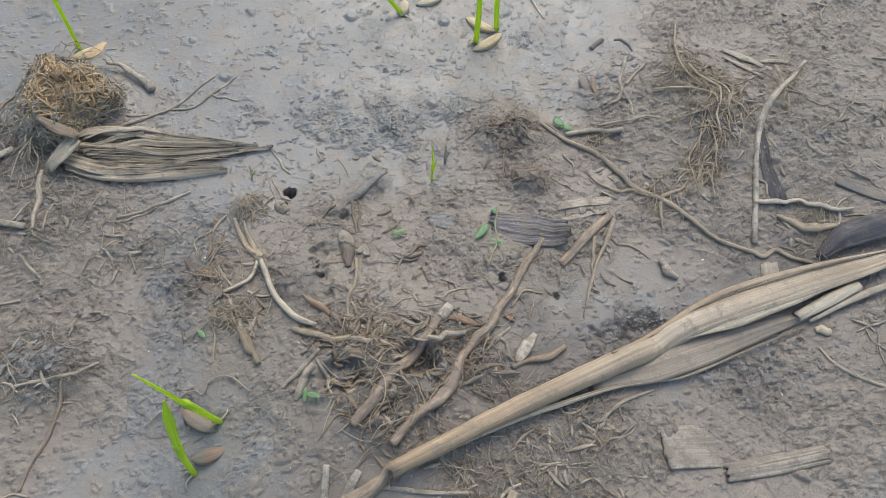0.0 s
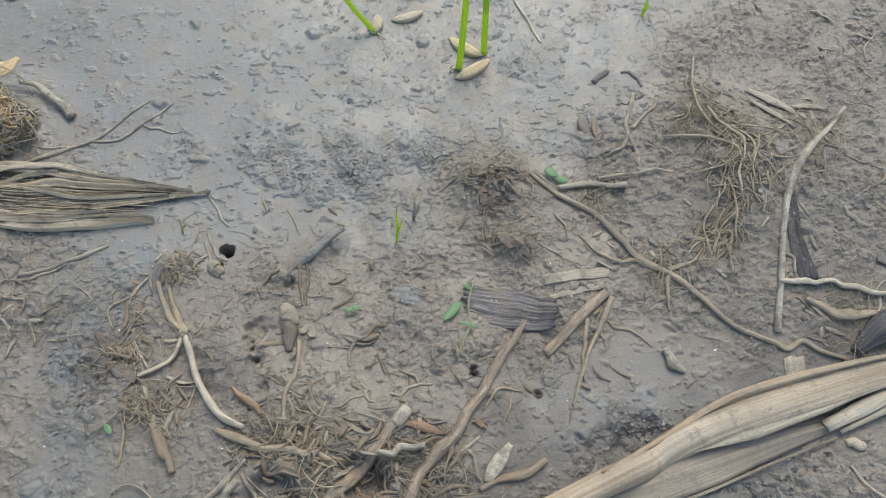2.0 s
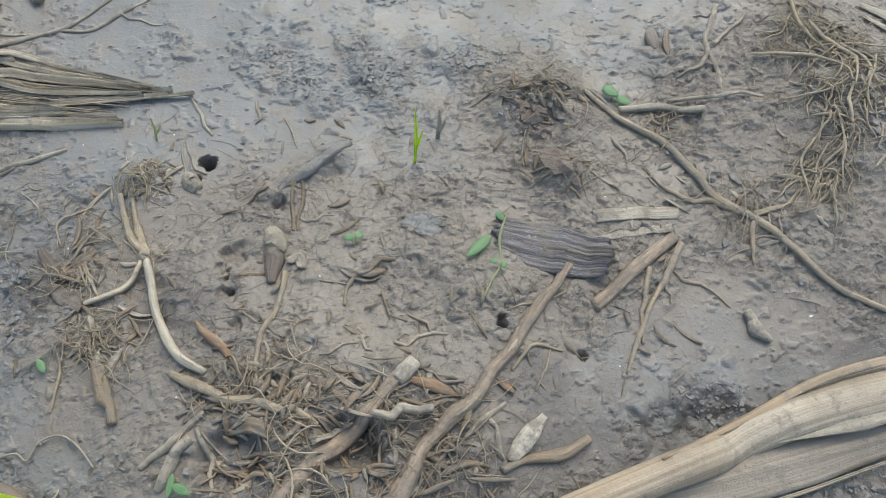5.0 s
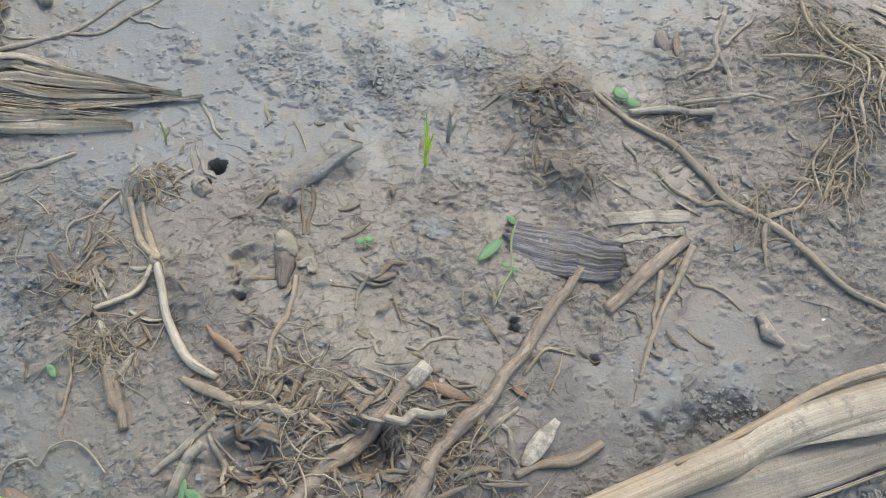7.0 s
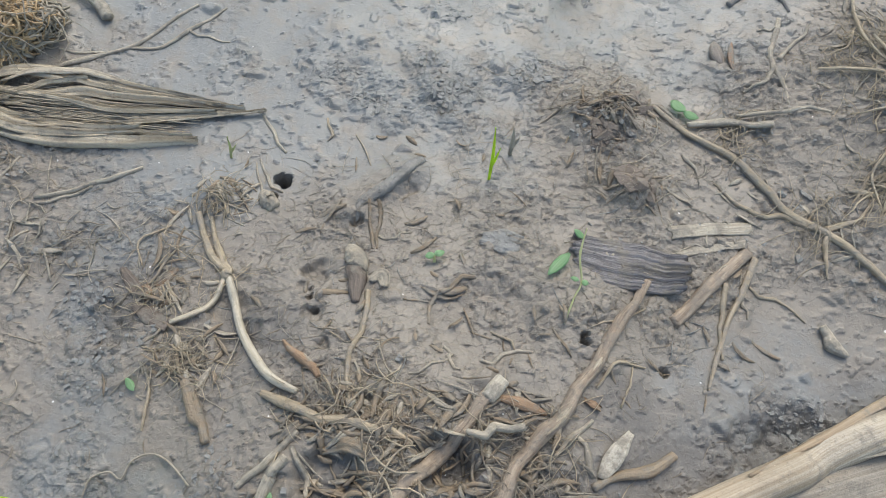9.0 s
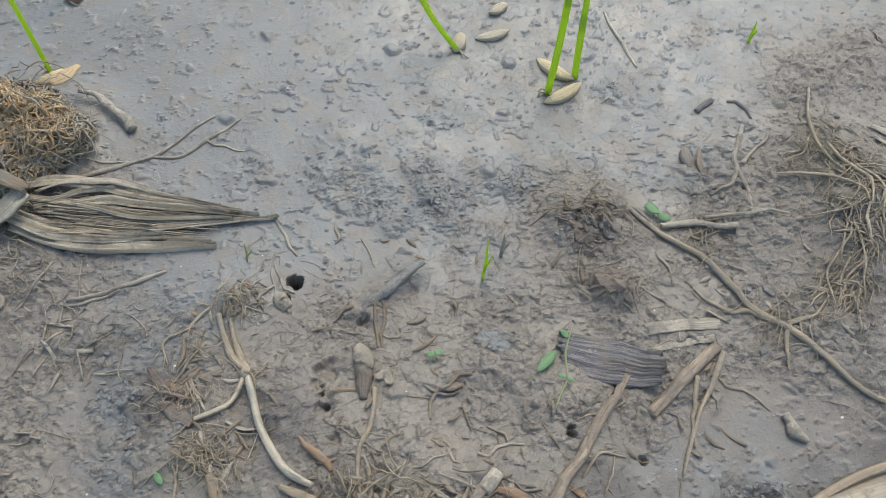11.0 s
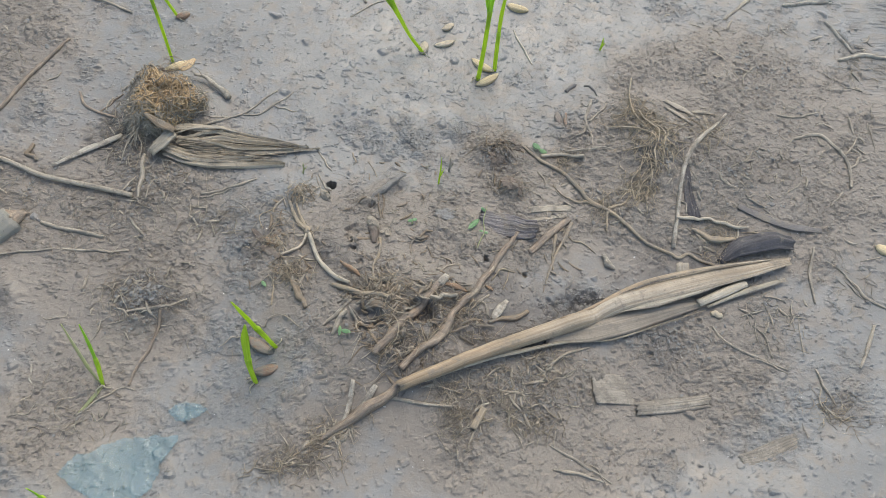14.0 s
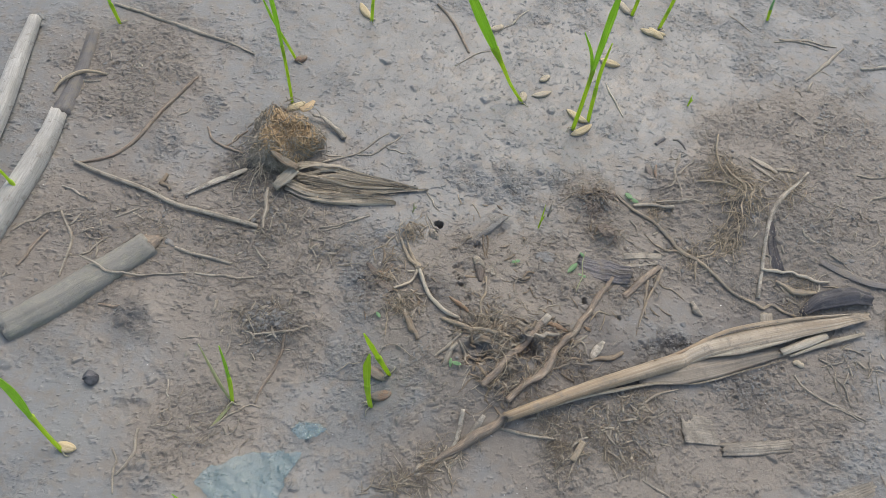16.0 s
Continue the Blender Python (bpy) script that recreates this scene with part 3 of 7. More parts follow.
class Geo:
    """Collects vertices, faces and (across, along) coordinates in metres, and makes them one mesh."""

    def __init__(self):
        self.v, self.f, self.uv, self.n = [], [], [], 0

    def add(self, v, f, uv):
        self.v.append(np.asarray(v, float).reshape(-1, 3))
        self.uv.append(np.asarray(uv, float).reshape(-1, 2))
        self.f += [tuple(int(i) + self.n for i in face) for face in f]
        self.n += len(self.v[-1])
        return self

    def tube(self, c, r, sides=8, wide=1.0, tall=1.0, square=1.0, groove=0.0, knots=0.0, ragged=0.0, seed=0, up=(0, 0, 1)):
        """A swept rod with radii r, squashed by wide and tall, with grooves along it and knots round it."""
        c = np.asarray(c, float)
        k, rs = len(c), np.random.RandomState(seed)
        r = np.interp(np.linspace(0, 1, k), np.linspace(0, 1, len(r)), r) if np.ndim(r) else np.full(k, r)
        t = unit(np.gradient(c, axis=0))
        side = unit(np.cross(t, np.asarray(up, float)) + 1e-9 * np.array([1.0, 0.3, 0]))
        for i in range(1, k):
            if side[i] @ side[i - 1] < 0:
                side[i] = -side[i]
        nor = np.cross(side, t)
        a = np.linspace(0, 2 * np.pi, sides, endpoint=False)
        ca, sa = np.sign(np.cos(a)) * np.abs(np.cos(a)) ** square, np.sign(np.sin(a)) * np.abs(np.sin(a)) ** square
        g = 1 + groove * (rs.rand(sides) * 2 - 1)
        m0 = max(4, k // 7)
        bumps = 1.6 * knots * (rs.rand(m0, sides) - 0.5) + 1.8 * knots * (rs.rand(m0, 1) - 0.5)
        w = 1 + np.stack([np.interp(np.linspace(0, 1, k), np.linspace(0, 1, m0), bumps[:, q]) for q in range(sides)], 1)
        w = w + 0.35 * knots * (rs.rand(k, sides) - 0.5)
        rr = r[:, None] * g * w
        ring = c[:, None] + side[:, None] * (rr * ca * wide)[..., None] + nor[:, None] * (rr * sa * tall)[..., None]
        if ragged:
            ring[0] -= t[0] * (ragged * rs.rand(sides))[:, None]
            ring[-1] += t[-1] * (ragged * rs.rand(sides))[:, None]
        s = np.r_[0, np.cumsum(np.linalg.norm(np.diff(c, axis=0), axis=1))]
        u = np.abs(np.arange(sides) / sides - 0.5) * 2 * np.pi * np.mean(r)
        uv = np.stack(np.broadcast_arrays(u[None, :], s[:, None]), -1)
        f = [(i * sides + j, i * sides + (j + 1) % sides, (i + 1) * sides + (j + 1) % sides, (i + 1) * sides + j)
             for i in range(k - 1) for j in range(sides)]
        v = np.vstack([ring.reshape(-1, 3), c[0] - t[0] * r[0] * 0.25, c[-1] + t[-1] * r[-1] * 0.25])
        m = k * sides
        f += [(m, (j + 1) % sides, j) for j in range(sides)] + [(m + 1, m - sides + j, m - sides + (j + 1) % sides) for j in range(sides)]
        return self.add(v, f, np.vstack([uv.reshape(-1, 2), [0, s[0]], [0, s[-1]]]))

    def ribbon(self, c, width, curl=0.5, thick=0.00012, roll=0.0, across=9, ruffle=0.0, seed=0, side=None, fray=0.0):
        """A leaf or strip: at each place an arc of that width, bent through that many radians, hollow side down."""
        c = np.asarray(c, float)
        k, rs, x = len(c), np.random.RandomState(seed), np.linspace(0, 1, len(c))
        width, curl, roll = (np.interp(x, np.linspace(0, 1, len(q)), q) if np.ndim(q) else np.full(k, float(q)) for q in (width, curl, roll))
        t = unit(np.gradient(c, axis=0))
        sd = unit(np.cross(t, (0, 0, 1.0)) if side is None else np.asarray(side, float) - t * (t @ np.asarray(side, float))[:, None])
        nr = np.cross(sd, t)
        cr, sr = np.cos(roll)[:, None], np.sin(roll)[:, None]
        sd, nr = sd * cr + nr * sr, nr * cr - sd * sr
        cu = np.where(np.abs(curl) < 0.02, 0.02, curl)[:, None]
        ph = np.linspace(-0.5, 0.5, across)[None] * cu
        rad = width[:, None] / cu
        ox, oz = rad * np.sin(ph), rad * np.cos(ph)
        oz = oz - oz.min(1, keepdims=True)
        if ruffle:
            oz = oz + ruffle * np.cumsum(rs.randn(k, across) * 0.5, axis=0) / np.sqrt(k)
        top = c[:, None] + sd[:, None] * ox[..., None] + nr[:, None] * oz[..., None]
        if fray:
            torn = [np.interp(np.linspace(0, 1, across), np.linspace(0, 1, across // 4 + 2), rs.rand(across // 4 + 2)) + 0.25 * rs.rand(across) for _ in (0, 1)]
            top[-1] += t[-1] * (fray * torn[0])[:, None]
            top[0] -= t[0] * (fray * torn[1])[:, None]
        out = nr[:, None] * np.cos(ph)[..., None] + sd[:, None] * np.sin(ph)[..., None]
        low = top - out * thick
        s = np.r_[0, np.cumsum(np.linalg.norm(np.diff(c, axis=0), axis=1))]
        uv = np.stack(np.broadcast_arrays(np.linspace(0, 1, across)[None] * width.max(), s[:, None]), -1).reshape(-1, 2)
        f, m = [], k * across
        for i in range(k - 1):
            for j in range(across - 1):
                a, b, d, e = i * across + j, i * across + j + 1, (i + 1) * across + j + 1, (i + 1) * across + j
                f += [(a, b, d, e), (m + e, m + d, m + b, m + a)]
            for j in (0, across - 1):
                a, e = i * across + j, (i + 1) * across + j
                f.append((a, e, m + e, m + a) if j == 0 else (e, a, m + a, m + e))
        for i in (0, k - 1):
            for j in range(across - 1):
                a, b = i * across + j, i * across + j + 1
                f.append((b, a, m + a, m + b) if i == 0 else (a, b, m + b, m + a))
        return self.add(np.vstack([top.reshape(-1, 3), low.reshape(-1, 3)]), f, np.vstack([uv, uv]))

    def threads(self, paths, radii, sides=4):
        """Many thin rods at once: paths (n, k, 3), radii (n,)."""
        n, k, _ = paths.shape
        t = unit(np.gradient(paths, axis=1))
        sd = unit(np.cross(t, (0.11, 0.07, 1.0)))
        nr = np.cross(sd, t)
        a = np.linspace(0, 2 * np.pi, sides, endpoint=False)
        taper = np.interp(np.linspace(0, 1, k), [0, 0.15, 0.7, 1], [0.55, 1, 0.9, 0.25])
        rr = radii[:, None, None, None] * taper[None, :, None, None]
        v = paths[:, :, None] + rr * (sd[:, :, None] * np.cos(a)[:, None] + nr[:, :, None] * np.sin(a)[:, None])
        s = np.concatenate([np.zeros((n, 1)), np.cumsum(np.linalg.norm(np.diff(paths, axis=1), axis=2), 1)], 1)
        uv = np.stack(np.broadcast_arrays((np.abs(np.arange(sides) / sides - 0.5) * 0.001)[None, None], s[:, :, None]), -1)
        i, j = np.meshgrid(np.arange(k - 1), np.arange(sides), indexing="ij")
        q = np.stack([i * sides + j, i * sides + (j + 1) % sides, (i + 1) * sides + (j + 1) % sides, (i + 1) * sides + j], -1).reshape(-1, 4)
        f = (q[None] + (np.arange(n) * k * sides)[:, None, None]).reshape(-1, 4)
        return self.add(v, f.tolist(), uv)

    def mesh(self, name, mat, smooth=True):
        me = bpy.data.meshes.new(name)
        v = np.vstack(self.v)
        me.from_pydata(v.tolist(), [], self.f)
        layer = me.uv_layers.new(name="UVMap")
        loops = np.empty(len(me.loops), np.int32)
        me.loops.foreach_get("vertex_index", loops)
        layer.data.foreach_set("uv", np.vstack(self.uv)[loops].astype(np.float32).ravel())
        me.polygons.foreach_set("use_smooth", [smooth] * len(me.polygons))
        me.materials.append(mat)
        me.update()
        return me


def part(name, geo, mat, parent=None, label="", smooth=True):
    ob = new(name, geo.mesh(name, mat, smooth))
    if parent is not None:
        ob.parent = parent
        ob.matrix_parent_inverse = parent.matrix_basis.inverted()
    return tagged(ob, label)


def thing(name, at, label, category, group=""):
    ob = new(name)
    ob.empty_display_size = 0.003
    ob.location = (at[0], at[1], float(mud(at[0], at[1])))
    return tagged(ob, label, category, group)


SERIAL = [0]


def rod(pts, r, lift=None, sides=10, n=None, wobble=0.0008, knots=0.18, groove=0.16, slim=0.72, **more):
    """One stick or root lying on the mud, radii in metres, sunk a little."""
    SERIAL[0] += 1
    r = slim * np.atleast_1d(r)
    r = np.r_[r, r] if len(r) == 1 else r
    r0 = float(np.mean(r))
    n = n or max(18, 12 * len(pts))
    c = laid(pts, n, 0.45 * r0 if lift is None else lift, wobble, SERIAL[0])
    # stiff: it bridges pits and rides over crumbs
    w = max(3, n // 4) | 1
    flat = np.convolve(np.pad(c[:, 2], w // 2, "edge"), np.ones(w) / w, "valid")
    c[:, 2] = np.where(c[:, 2] < flat, 0.3 * c[:, 2] + 0.7 * flat, 0.6 * c[:, 2] + 0.4 * flat)
    return Geo().tube(c, r, sides, knots=knots, groove=groove, seed=SERIAL[0], **more)


def stick(name, pts, r, mat, label, category, group="", branches=(), branch_name="branch", **more):
    """A stick, straw or root as one thing; branches are parts of it: (points, radii)."""
    if not branches:
        ob = part(name, rod(pts, r, **more), mat, None)
        return tagged(ob, label, category, group)
    ob = thing(name, pts[0], label, category, group)
    part("stem", rod(pts, r, **more), mat, ob)
    for b, rb in branches:
        part(branch_name, rod(b, rb), mat, ob)
    return ob


def strip(name, pts, width, mat, label, category, group="", curl=0.8, lift=0.0002, thick=0.00025, roll=0.0, n=14, **more):
    SERIAL[0] += 1
    g = Geo().ribbon(laid(pts, n, lift), width, curl, thick, roll, seed=SERIAL[0], **more)
    return tagged(part(name, g, mat), label, category, group)


def spindle(length, width, tall, ribs=5, seed=0):
    """A grain: pointed at both ends, ribbed along."""
    k, sides, rs = 15, 20, np.random.RandomState(seed)
    x = np.linspace(-0.5, 0.5, k)
    prof = np.maximum(0.03, (1 - (2 * np.abs(x)) ** 2.2)) ** 0.72
    a = np.linspace(0, 2 * np.pi, sides, endpoint=False)
    rib = 1 + 0.07 * np.cos(ribs * a) + 0.02 * rs.randn(sides)
    bend = 0.06 * length * (2 * x) ** 2
    v = np.stack([np.broadcast_to((x * length)[:, None], (k, sides)), prof[:, None] * rib * np.cos(a) * width / 2 + bend[:, None],
                  prof[:, None] * rib * np.sin(a) * tall / 2], -1)
    uv = np.stack(np.broadcast_arrays((np.abs(a - np.pi) * width / 2)[None], (x * length)[:, None]), -1)
    f = [(i * sides + j, (i + 1) * sides + j, (i + 1) * sides + (j + 1) % sides, i * sides + (j + 1) % sides) for i in range(k - 1) for j in range(sides)]
    f += [tuple(range(sides)), tuple((k - 1) * sides + sides - 1 - j for j in range(sides))]
    return Geo().add(v, f, uv)


def grain_part(parent, a, b, mat, width=0.0030, lift=0.0006, tip=0.0, name="grain", label=""):
    """A grain hull from a to b on the mud, under a parent or on its own."""
    SERIAL[0] += 1
    a, b = np.array(a[:2]), np.array(b[:2])
    mid, d = (a + b) / 2, b - a
    length = float(np.hypot(*d))
    ob = new(name, spindle(length, width, width * 0.72, seed=SERIAL[0]).mesh(name, mat))
    world_m = pose(mid[0], mid[1], float(mud(*mid)) + lift, 0, math.degrees(-tip), math.degrees(math.atan2(d[1], d[0])))
    if parent is not None:
        ob.parent = parent
        ob.matrix_basis = parent.matrix_basis.inverted() @ world_m
    else:
        ob.matrix_basis = world_m
    return tagged(ob, label)


def grain(a, b, mat, label, width=0.0030, **more):
    return tagged(grain_part(None, a, b, mat, width, name="rice_grain", **more), label, "grain", "grains on the mud")


def seedling(base, blades, grains=(), label="", rootlets=3, mat=None):
    """A sprouted grain: base (x, y); blades as (points (x, y, height), widths, material); grains as (a, b, material)."""
    ob = thing("rice_seedling", base, label, "seedling", "sprouting seedlings")
    for a, b, gm in grains:
        grain_part(ob, a, b, gm)
    for k, (pts, widths, bm_) in enumerate(blades):
        SERIAL[0] += 1
        p = np.array([(*q, 0.0) if len(q) == 2 else q for q in pts], float)
        p[:, 2] += float(mud(base[0], base[1])) - 0.0003
        c = resample(p, 30)
        if k:
            part("leaf_blade", Geo().ribbon(c, widths, [2.0, 1.4, 0.9, 0.5], 0.00022, side=(1.0, -0.25, 0.0), across=7, seed=SERIAL[0]), bm_, ob)
            continue
        w = np.interp(np.linspace(0, 1, 30), np.linspace(0, 1, len(widths)), widths)
        part("stem", Geo().tube(c[:14], 0.48 * w[:14], 10, 1.0, 0.7, seed=SERIAL[0], up=(0.25, 1.0, 0.0)), M_LIME, ob, "pale lime-green stem")
        part("leaf_blade", Geo().ribbon(c[10:], np.r_[0.9 * w[10], w[11:]], [3.0, 1.8, 0.9, 0.6, 0.5], 0.00022, side=(1.0, -0.25, 0.0), across=9, seed=SERIAL[0]), bm_, ob)
    rs = np.random.RandomState(SERIAL[0] + 5)
    for k in range(rootlets):
        a = rs.rand() * 6.28
        l = 0.0015 + 0.002 * rs.rand()
        q = [(base[0], base[1], 0.0004), (base[0] + 0.6 * l * math.cos(a), base[1] + 0.6 * l * math.sin(a), 0.0007), (base[0] + l * math.cos(a + 0.4), base[1] + l * math.sin(a + 0.4), -0.0003)]
        part("rootlet", Geo().tube(laid(q, 7), [0.00028, 0.0002, 0.0001], 6), M_ROOTLET, ob)
    return ob


def scatter(rs, patches, n):
    """n places spread over soft patches (x, y, rx, ry, degrees, weight)."""
    w = np.array([q[5] for q in patches], float)
    pick = rs.choice(len(patches), n, p=w / w.sum())
    q = np.array([q[:5] for q in patches], float)[pick]
    u = rs.randn(n, 2).clip(-2.2, 2.2) * 0.6
    a = np.radians(q[:, 4])
    dx, dy = u[:, 0] * q[:, 2], u[:, 1] * q[:, 3]
    return np.stack([q[:, 0] + dx * np.cos(a) - dy * np.sin(a), q[:, 1] + dx * np.sin(a) + dy * np.cos(a)], 1), a


def fibres(name, patches, n, length, radius, mat, label, lift=0.0004, arch=0.0008, bend=0.5, aim=None, seed=1, k=8, category="fibres", shy=False):
    """A litter of fine rootlets hugging the mud, as one object."""
    rs = np.random.RandomState(seed)
    p, turn = scatter(rs, patches, 2 * n if shy else n)
    if shy:  # keeps off the smooth silt
        keep = np.sort(np.argsort(silt(p[:, 0], p[:, 1]) - 0.8 * broken(p[:, 0], p[:, 1]) + 0.3 * rs.rand(2 * n))[:n])
        p, turn = p[keep], turn[keep]
    clear = np.ones(len(p), bool)
    for cx, cy, s, h in PITS:
        if h > 0.0015:
            clear &= np.hypot(p[:, 0] - cx, p[:, 1] - cy) > 1.25 * s + 0.2 * length
    p, turn, n = p[clear], turn[clear], int(clear.sum())
    ang = rs.rand(n) * 6.28 if aim is None else turn + rs.randn(n) * aim
    l = length * (0.35 + 1.3 * rs.rand(n) ** 1.6)
    step_ = l / (k - 1)
    path = np.zeros((n, k, 3))
    path[:, 0, :2] = p
    rate = rs.randn(n) * bend
    for i in range(1, k):
        ang = ang + rate * 0.55 + rs.randn(n) * bend * 0.55
        path[:, i, 0], path[:, i, 1] = path[:, i - 1, 0] + step_ * np.cos(ang), path[:, i - 1, 1] + step_ * np.sin(ang)
    path[:, :, :2] -= (path[:, k // 2, :2] - p)[:, None]
    hump = np.sin(np.linspace(0, np.pi, k))[None] * (arch * rs.rand(n) ** 2)[:, None]
    path[:, :, 2] = mud(path[:, :, 0], path[:, :, 1]) + (lift * (rs.rand(n) ** 1.5))[:, None] + hump
    ob = part(name, Geo().threads(path, 0.66 * radius * (0.45 + 1.1 * rs.rand(n) ** 2.5), 4), mat)
    return tagged(ob, label, category, "", "stuff")


def flakes(name, patches, n, length, width, mat, label, lift=0.0004, seed=1, category="flakes"):
    """Small flat scraps of husk and leaf strewn over the mud, as one object."""
    rs = np.random.RandomState(seed)
    p, _ = scatter(rs, patches, n)
    g = Geo()
    for x, y in p:
        l, w, t, k = length * (0.4 + 1.2 * rs.rand() ** 2), width * (0.4 + 1.1 * rs.rand() ** 2), rs.rand() * 6.28, rs.randn() * 0.25
        s = np.linspace(-0.5, 0.5, 6)[:, None]
        q = np.array([x, y]) + s * l * np.array([math.cos(t), math.sin(t)]) + (s**2) * l * k * np.array([-math.sin(t), math.cos(t)])
        z = mud(q[:, 0], q[:, 1]) + 0.0001 + lift * rs.rand() ** 2 + s[:, 0] * rs.randn() * 0.0004
        g.ribbon(np.c_[q, z], [0.5 * w, w, 0.9 * w, 0.3 * w], 0.3 + 1.2 * rs.rand(), 0.00012, rs.randn() * 0.35, across=4, fray=0.3 * w)
    return tagged(part(name, g, mat), label, category, "", "stuff")


def crumbs(name, patches, n, size, mat, label, seed=1, category="soil crumbs", power=5, gather=0.22):
    """Small broken lumps of mud, as one object."""
    rs = np.random.RandomState(seed)
    bm = bmesh.new()
    (bmesh.ops.create_icosphere(bm, subdivisions=1, radius=1.0) if n < 1000 else bmesh.ops.create_cube(bm, size=1.25))
    bv, bf = np.array([v.co[:] for v in bm.verts]), np.array([[v.index for v in f.verts] for f in bm.faces])
    bm.free()
    p, _ = scatter(rs, patches, 3 * n)
    herd = fbm(p[:, 0] * 160, p[:, 1] * 190, 3, 33) + 0.16 * rs.rand(3 * n) + gather * casts(p[:, 0], p[:, 1]) - 0.25 * silt(p[:, 0], p[:, 1])
    p = p[np.sort(np.argsort(-herd)[:n])]
    s = size * (0.30 + 2.0 * rs.rand(n) ** power)
    sc = s[:, None] * (0.55 + 1.1 * rs.rand(n, 3)) * (1, 0.8, 0.45)
    v = bv[None] * (0.5 + 0.9 * rs.rand(n, len(bv), 1)) * sc[:, None]
    a = rs.rand(n) * 6.28
    x, y = v[..., 0] * np.cos(a)[:, None] - v[..., 1] * np.sin(a)[:, None], v[..., 0] * np.sin(a)[:, None] + v[..., 1] * np.cos(a)[:, None]
    v = np.stack([x + p[:, :1], y + p[:, 1:], v[..., 2] + (mud(p[:, 0], p[:, 1]) + 0.08 * s)[:, None]], -1)
    f = (bf[None] + (np.arange(n) * len(bv))[:, None, None]).reshape(-1, bf.shape[1])
    ob = part(name, Geo().add(v, f.tolist(), np.zeros((n * len(bv), 2))), mat, None, "", False)
    return tagged(ob, label, category, "", "stuff")


def tuft(at, radius, height, n, thick, seed, lean=(0.0, 0.0), span=(0.0, 6.28), k=10):
    """Roots springing from one crown and arching down to the mud all round."""
    rs = np.random.RandomState(seed)
    th = span[0] + (span[1] - span[0]) * rs.rand(n)
    out, top = radius * (0.35 + 0.9 * rs.rand(n)), height * (0.35 + 0.75 * rs.rand(n))
    s = np.linspace(0, 1, k)
    path = np.zeros((n, k, 3))
    jog = np.cumsum(np.cumsum(rs.randn(n, k, 2) * 0.055, 1) + rs.randn(n, k, 2) * 0.05, 1)
    path[:, :, 0] = at[0] + 0.42 * radius * rs.randn(n, 1) + out[:, None] * (s * np.cos(th)[:, None] + jog[:, :, 0]) + lean[0] * s
    path[:, :, 1] = at[1] + 0.42 * radius * rs.randn(n, 1) + out[:, None] * (s * np.sin(th)[:, None] + jog[:, :, 1]) + lean[1] * s
    path[:, :, 2] = mud(path[:, :, 0], path[:, :, 1]) - 0.0001 + top[:, None] * (np.cos(s * 1.57) ** 0.8 + 0.25 * np.sin(s * 3.1)) + 0.05 * height * rs.randn(n, k)
    return Geo().threads(path, thick * (0.5 + rs.rand(n) ** 2), 5)


# ---- the ground: one sheet, fine near the camera and coarse to the horizon ----
def spaced(stops):
    """Grid lines from stretches (from, to, spacing), drawn out to the horizon at both ends."""
    mid = np.concatenate([np.arange(p, q, d) for p, q, d in stops])
    far = np.geomspace(0.004, 400.0, 34)
    return np.r_[mid[0] - far[::-1], mid, mid[-1] + far]


gx = spaced([(-0.185, -0.04, 0.00038), (-0.04, 0.115, 0.00025), (0.115, 0.182, 0.00038)])
gy = spaced([(-0.110, -0.065, 0.00036), (-0.065, 0.045, 0.00025), (0.045, 0.150, 0.00044)])
GX, GY = np.meshgrid(gx, gy)
nx, ny = len(gx), len(gy)
jog = np.random.RandomState(3)
GX[1:-1, 1:-1] += 0.3 * (jog.rand(ny - 2, nx - 2) - 0.5) * np.minimum(np.diff(gx)[1:], np.diff(gx)[:-1])
GY[1:-1, 1:-1] += 0.3 * (jog.rand(ny - 2, nx - 2) - 0.5) * np.minimum(np.diff(gy)[1:], np.diff(gy)[:-1])[:, None]
GZ = mud(GX, GY)
ii, jj = np.meshgrid(np.arange(nx - 1), np.arange(ny - 1))
a0 = (jj * nx + ii).ravel()
quads = np.stack([a0, a0 + 1, a0 + nx + 1, a0 + nx], 1)
me = bpy.data.meshes.new("ground")
me.vertices.add(nx * ny)
me.vertices.foreach_set("co", np.stack([GX, GY, GZ], -1).astype(np.float32).ravel())
me.loops.add(quads.size)
me.loops.foreach_set("vertex_index", quads.astype(np.int32).ravel())
me.polygons.add(len(quads))
me.polygons.foreach_set("loop_start", np.arange(0, quads.size, 4, dtype=np.int32))
corner = GZ.ravel()[quads]  # broken edges stay crisp, the rest is smooth
me.polygons.foreach_set("use_smooth", np.ptp(corner, axis=1) < 0.00010)
me.update()
me.attributes.new("litter", "FLOAT", "POINT").data.foreach_set("value", litter(GX, GY).astype(np.float32).ravel())
me.attributes.new("broken", "FLOAT", "POINT").data.foreach_set("value", broken(GX, GY).astype(np.float32).ravel())
me.attributes.new("dark_patch", "FLOAT", "POINT").data.foreach_set("value", dark_patch(GX, GY).astype(np.float32).ravel())
me.materials.append(M_MUD)
ground = tagged(new("ground", me), "wet grey-brown mud, smooth silt with crumbly patches", "mud ground", "", "structure")

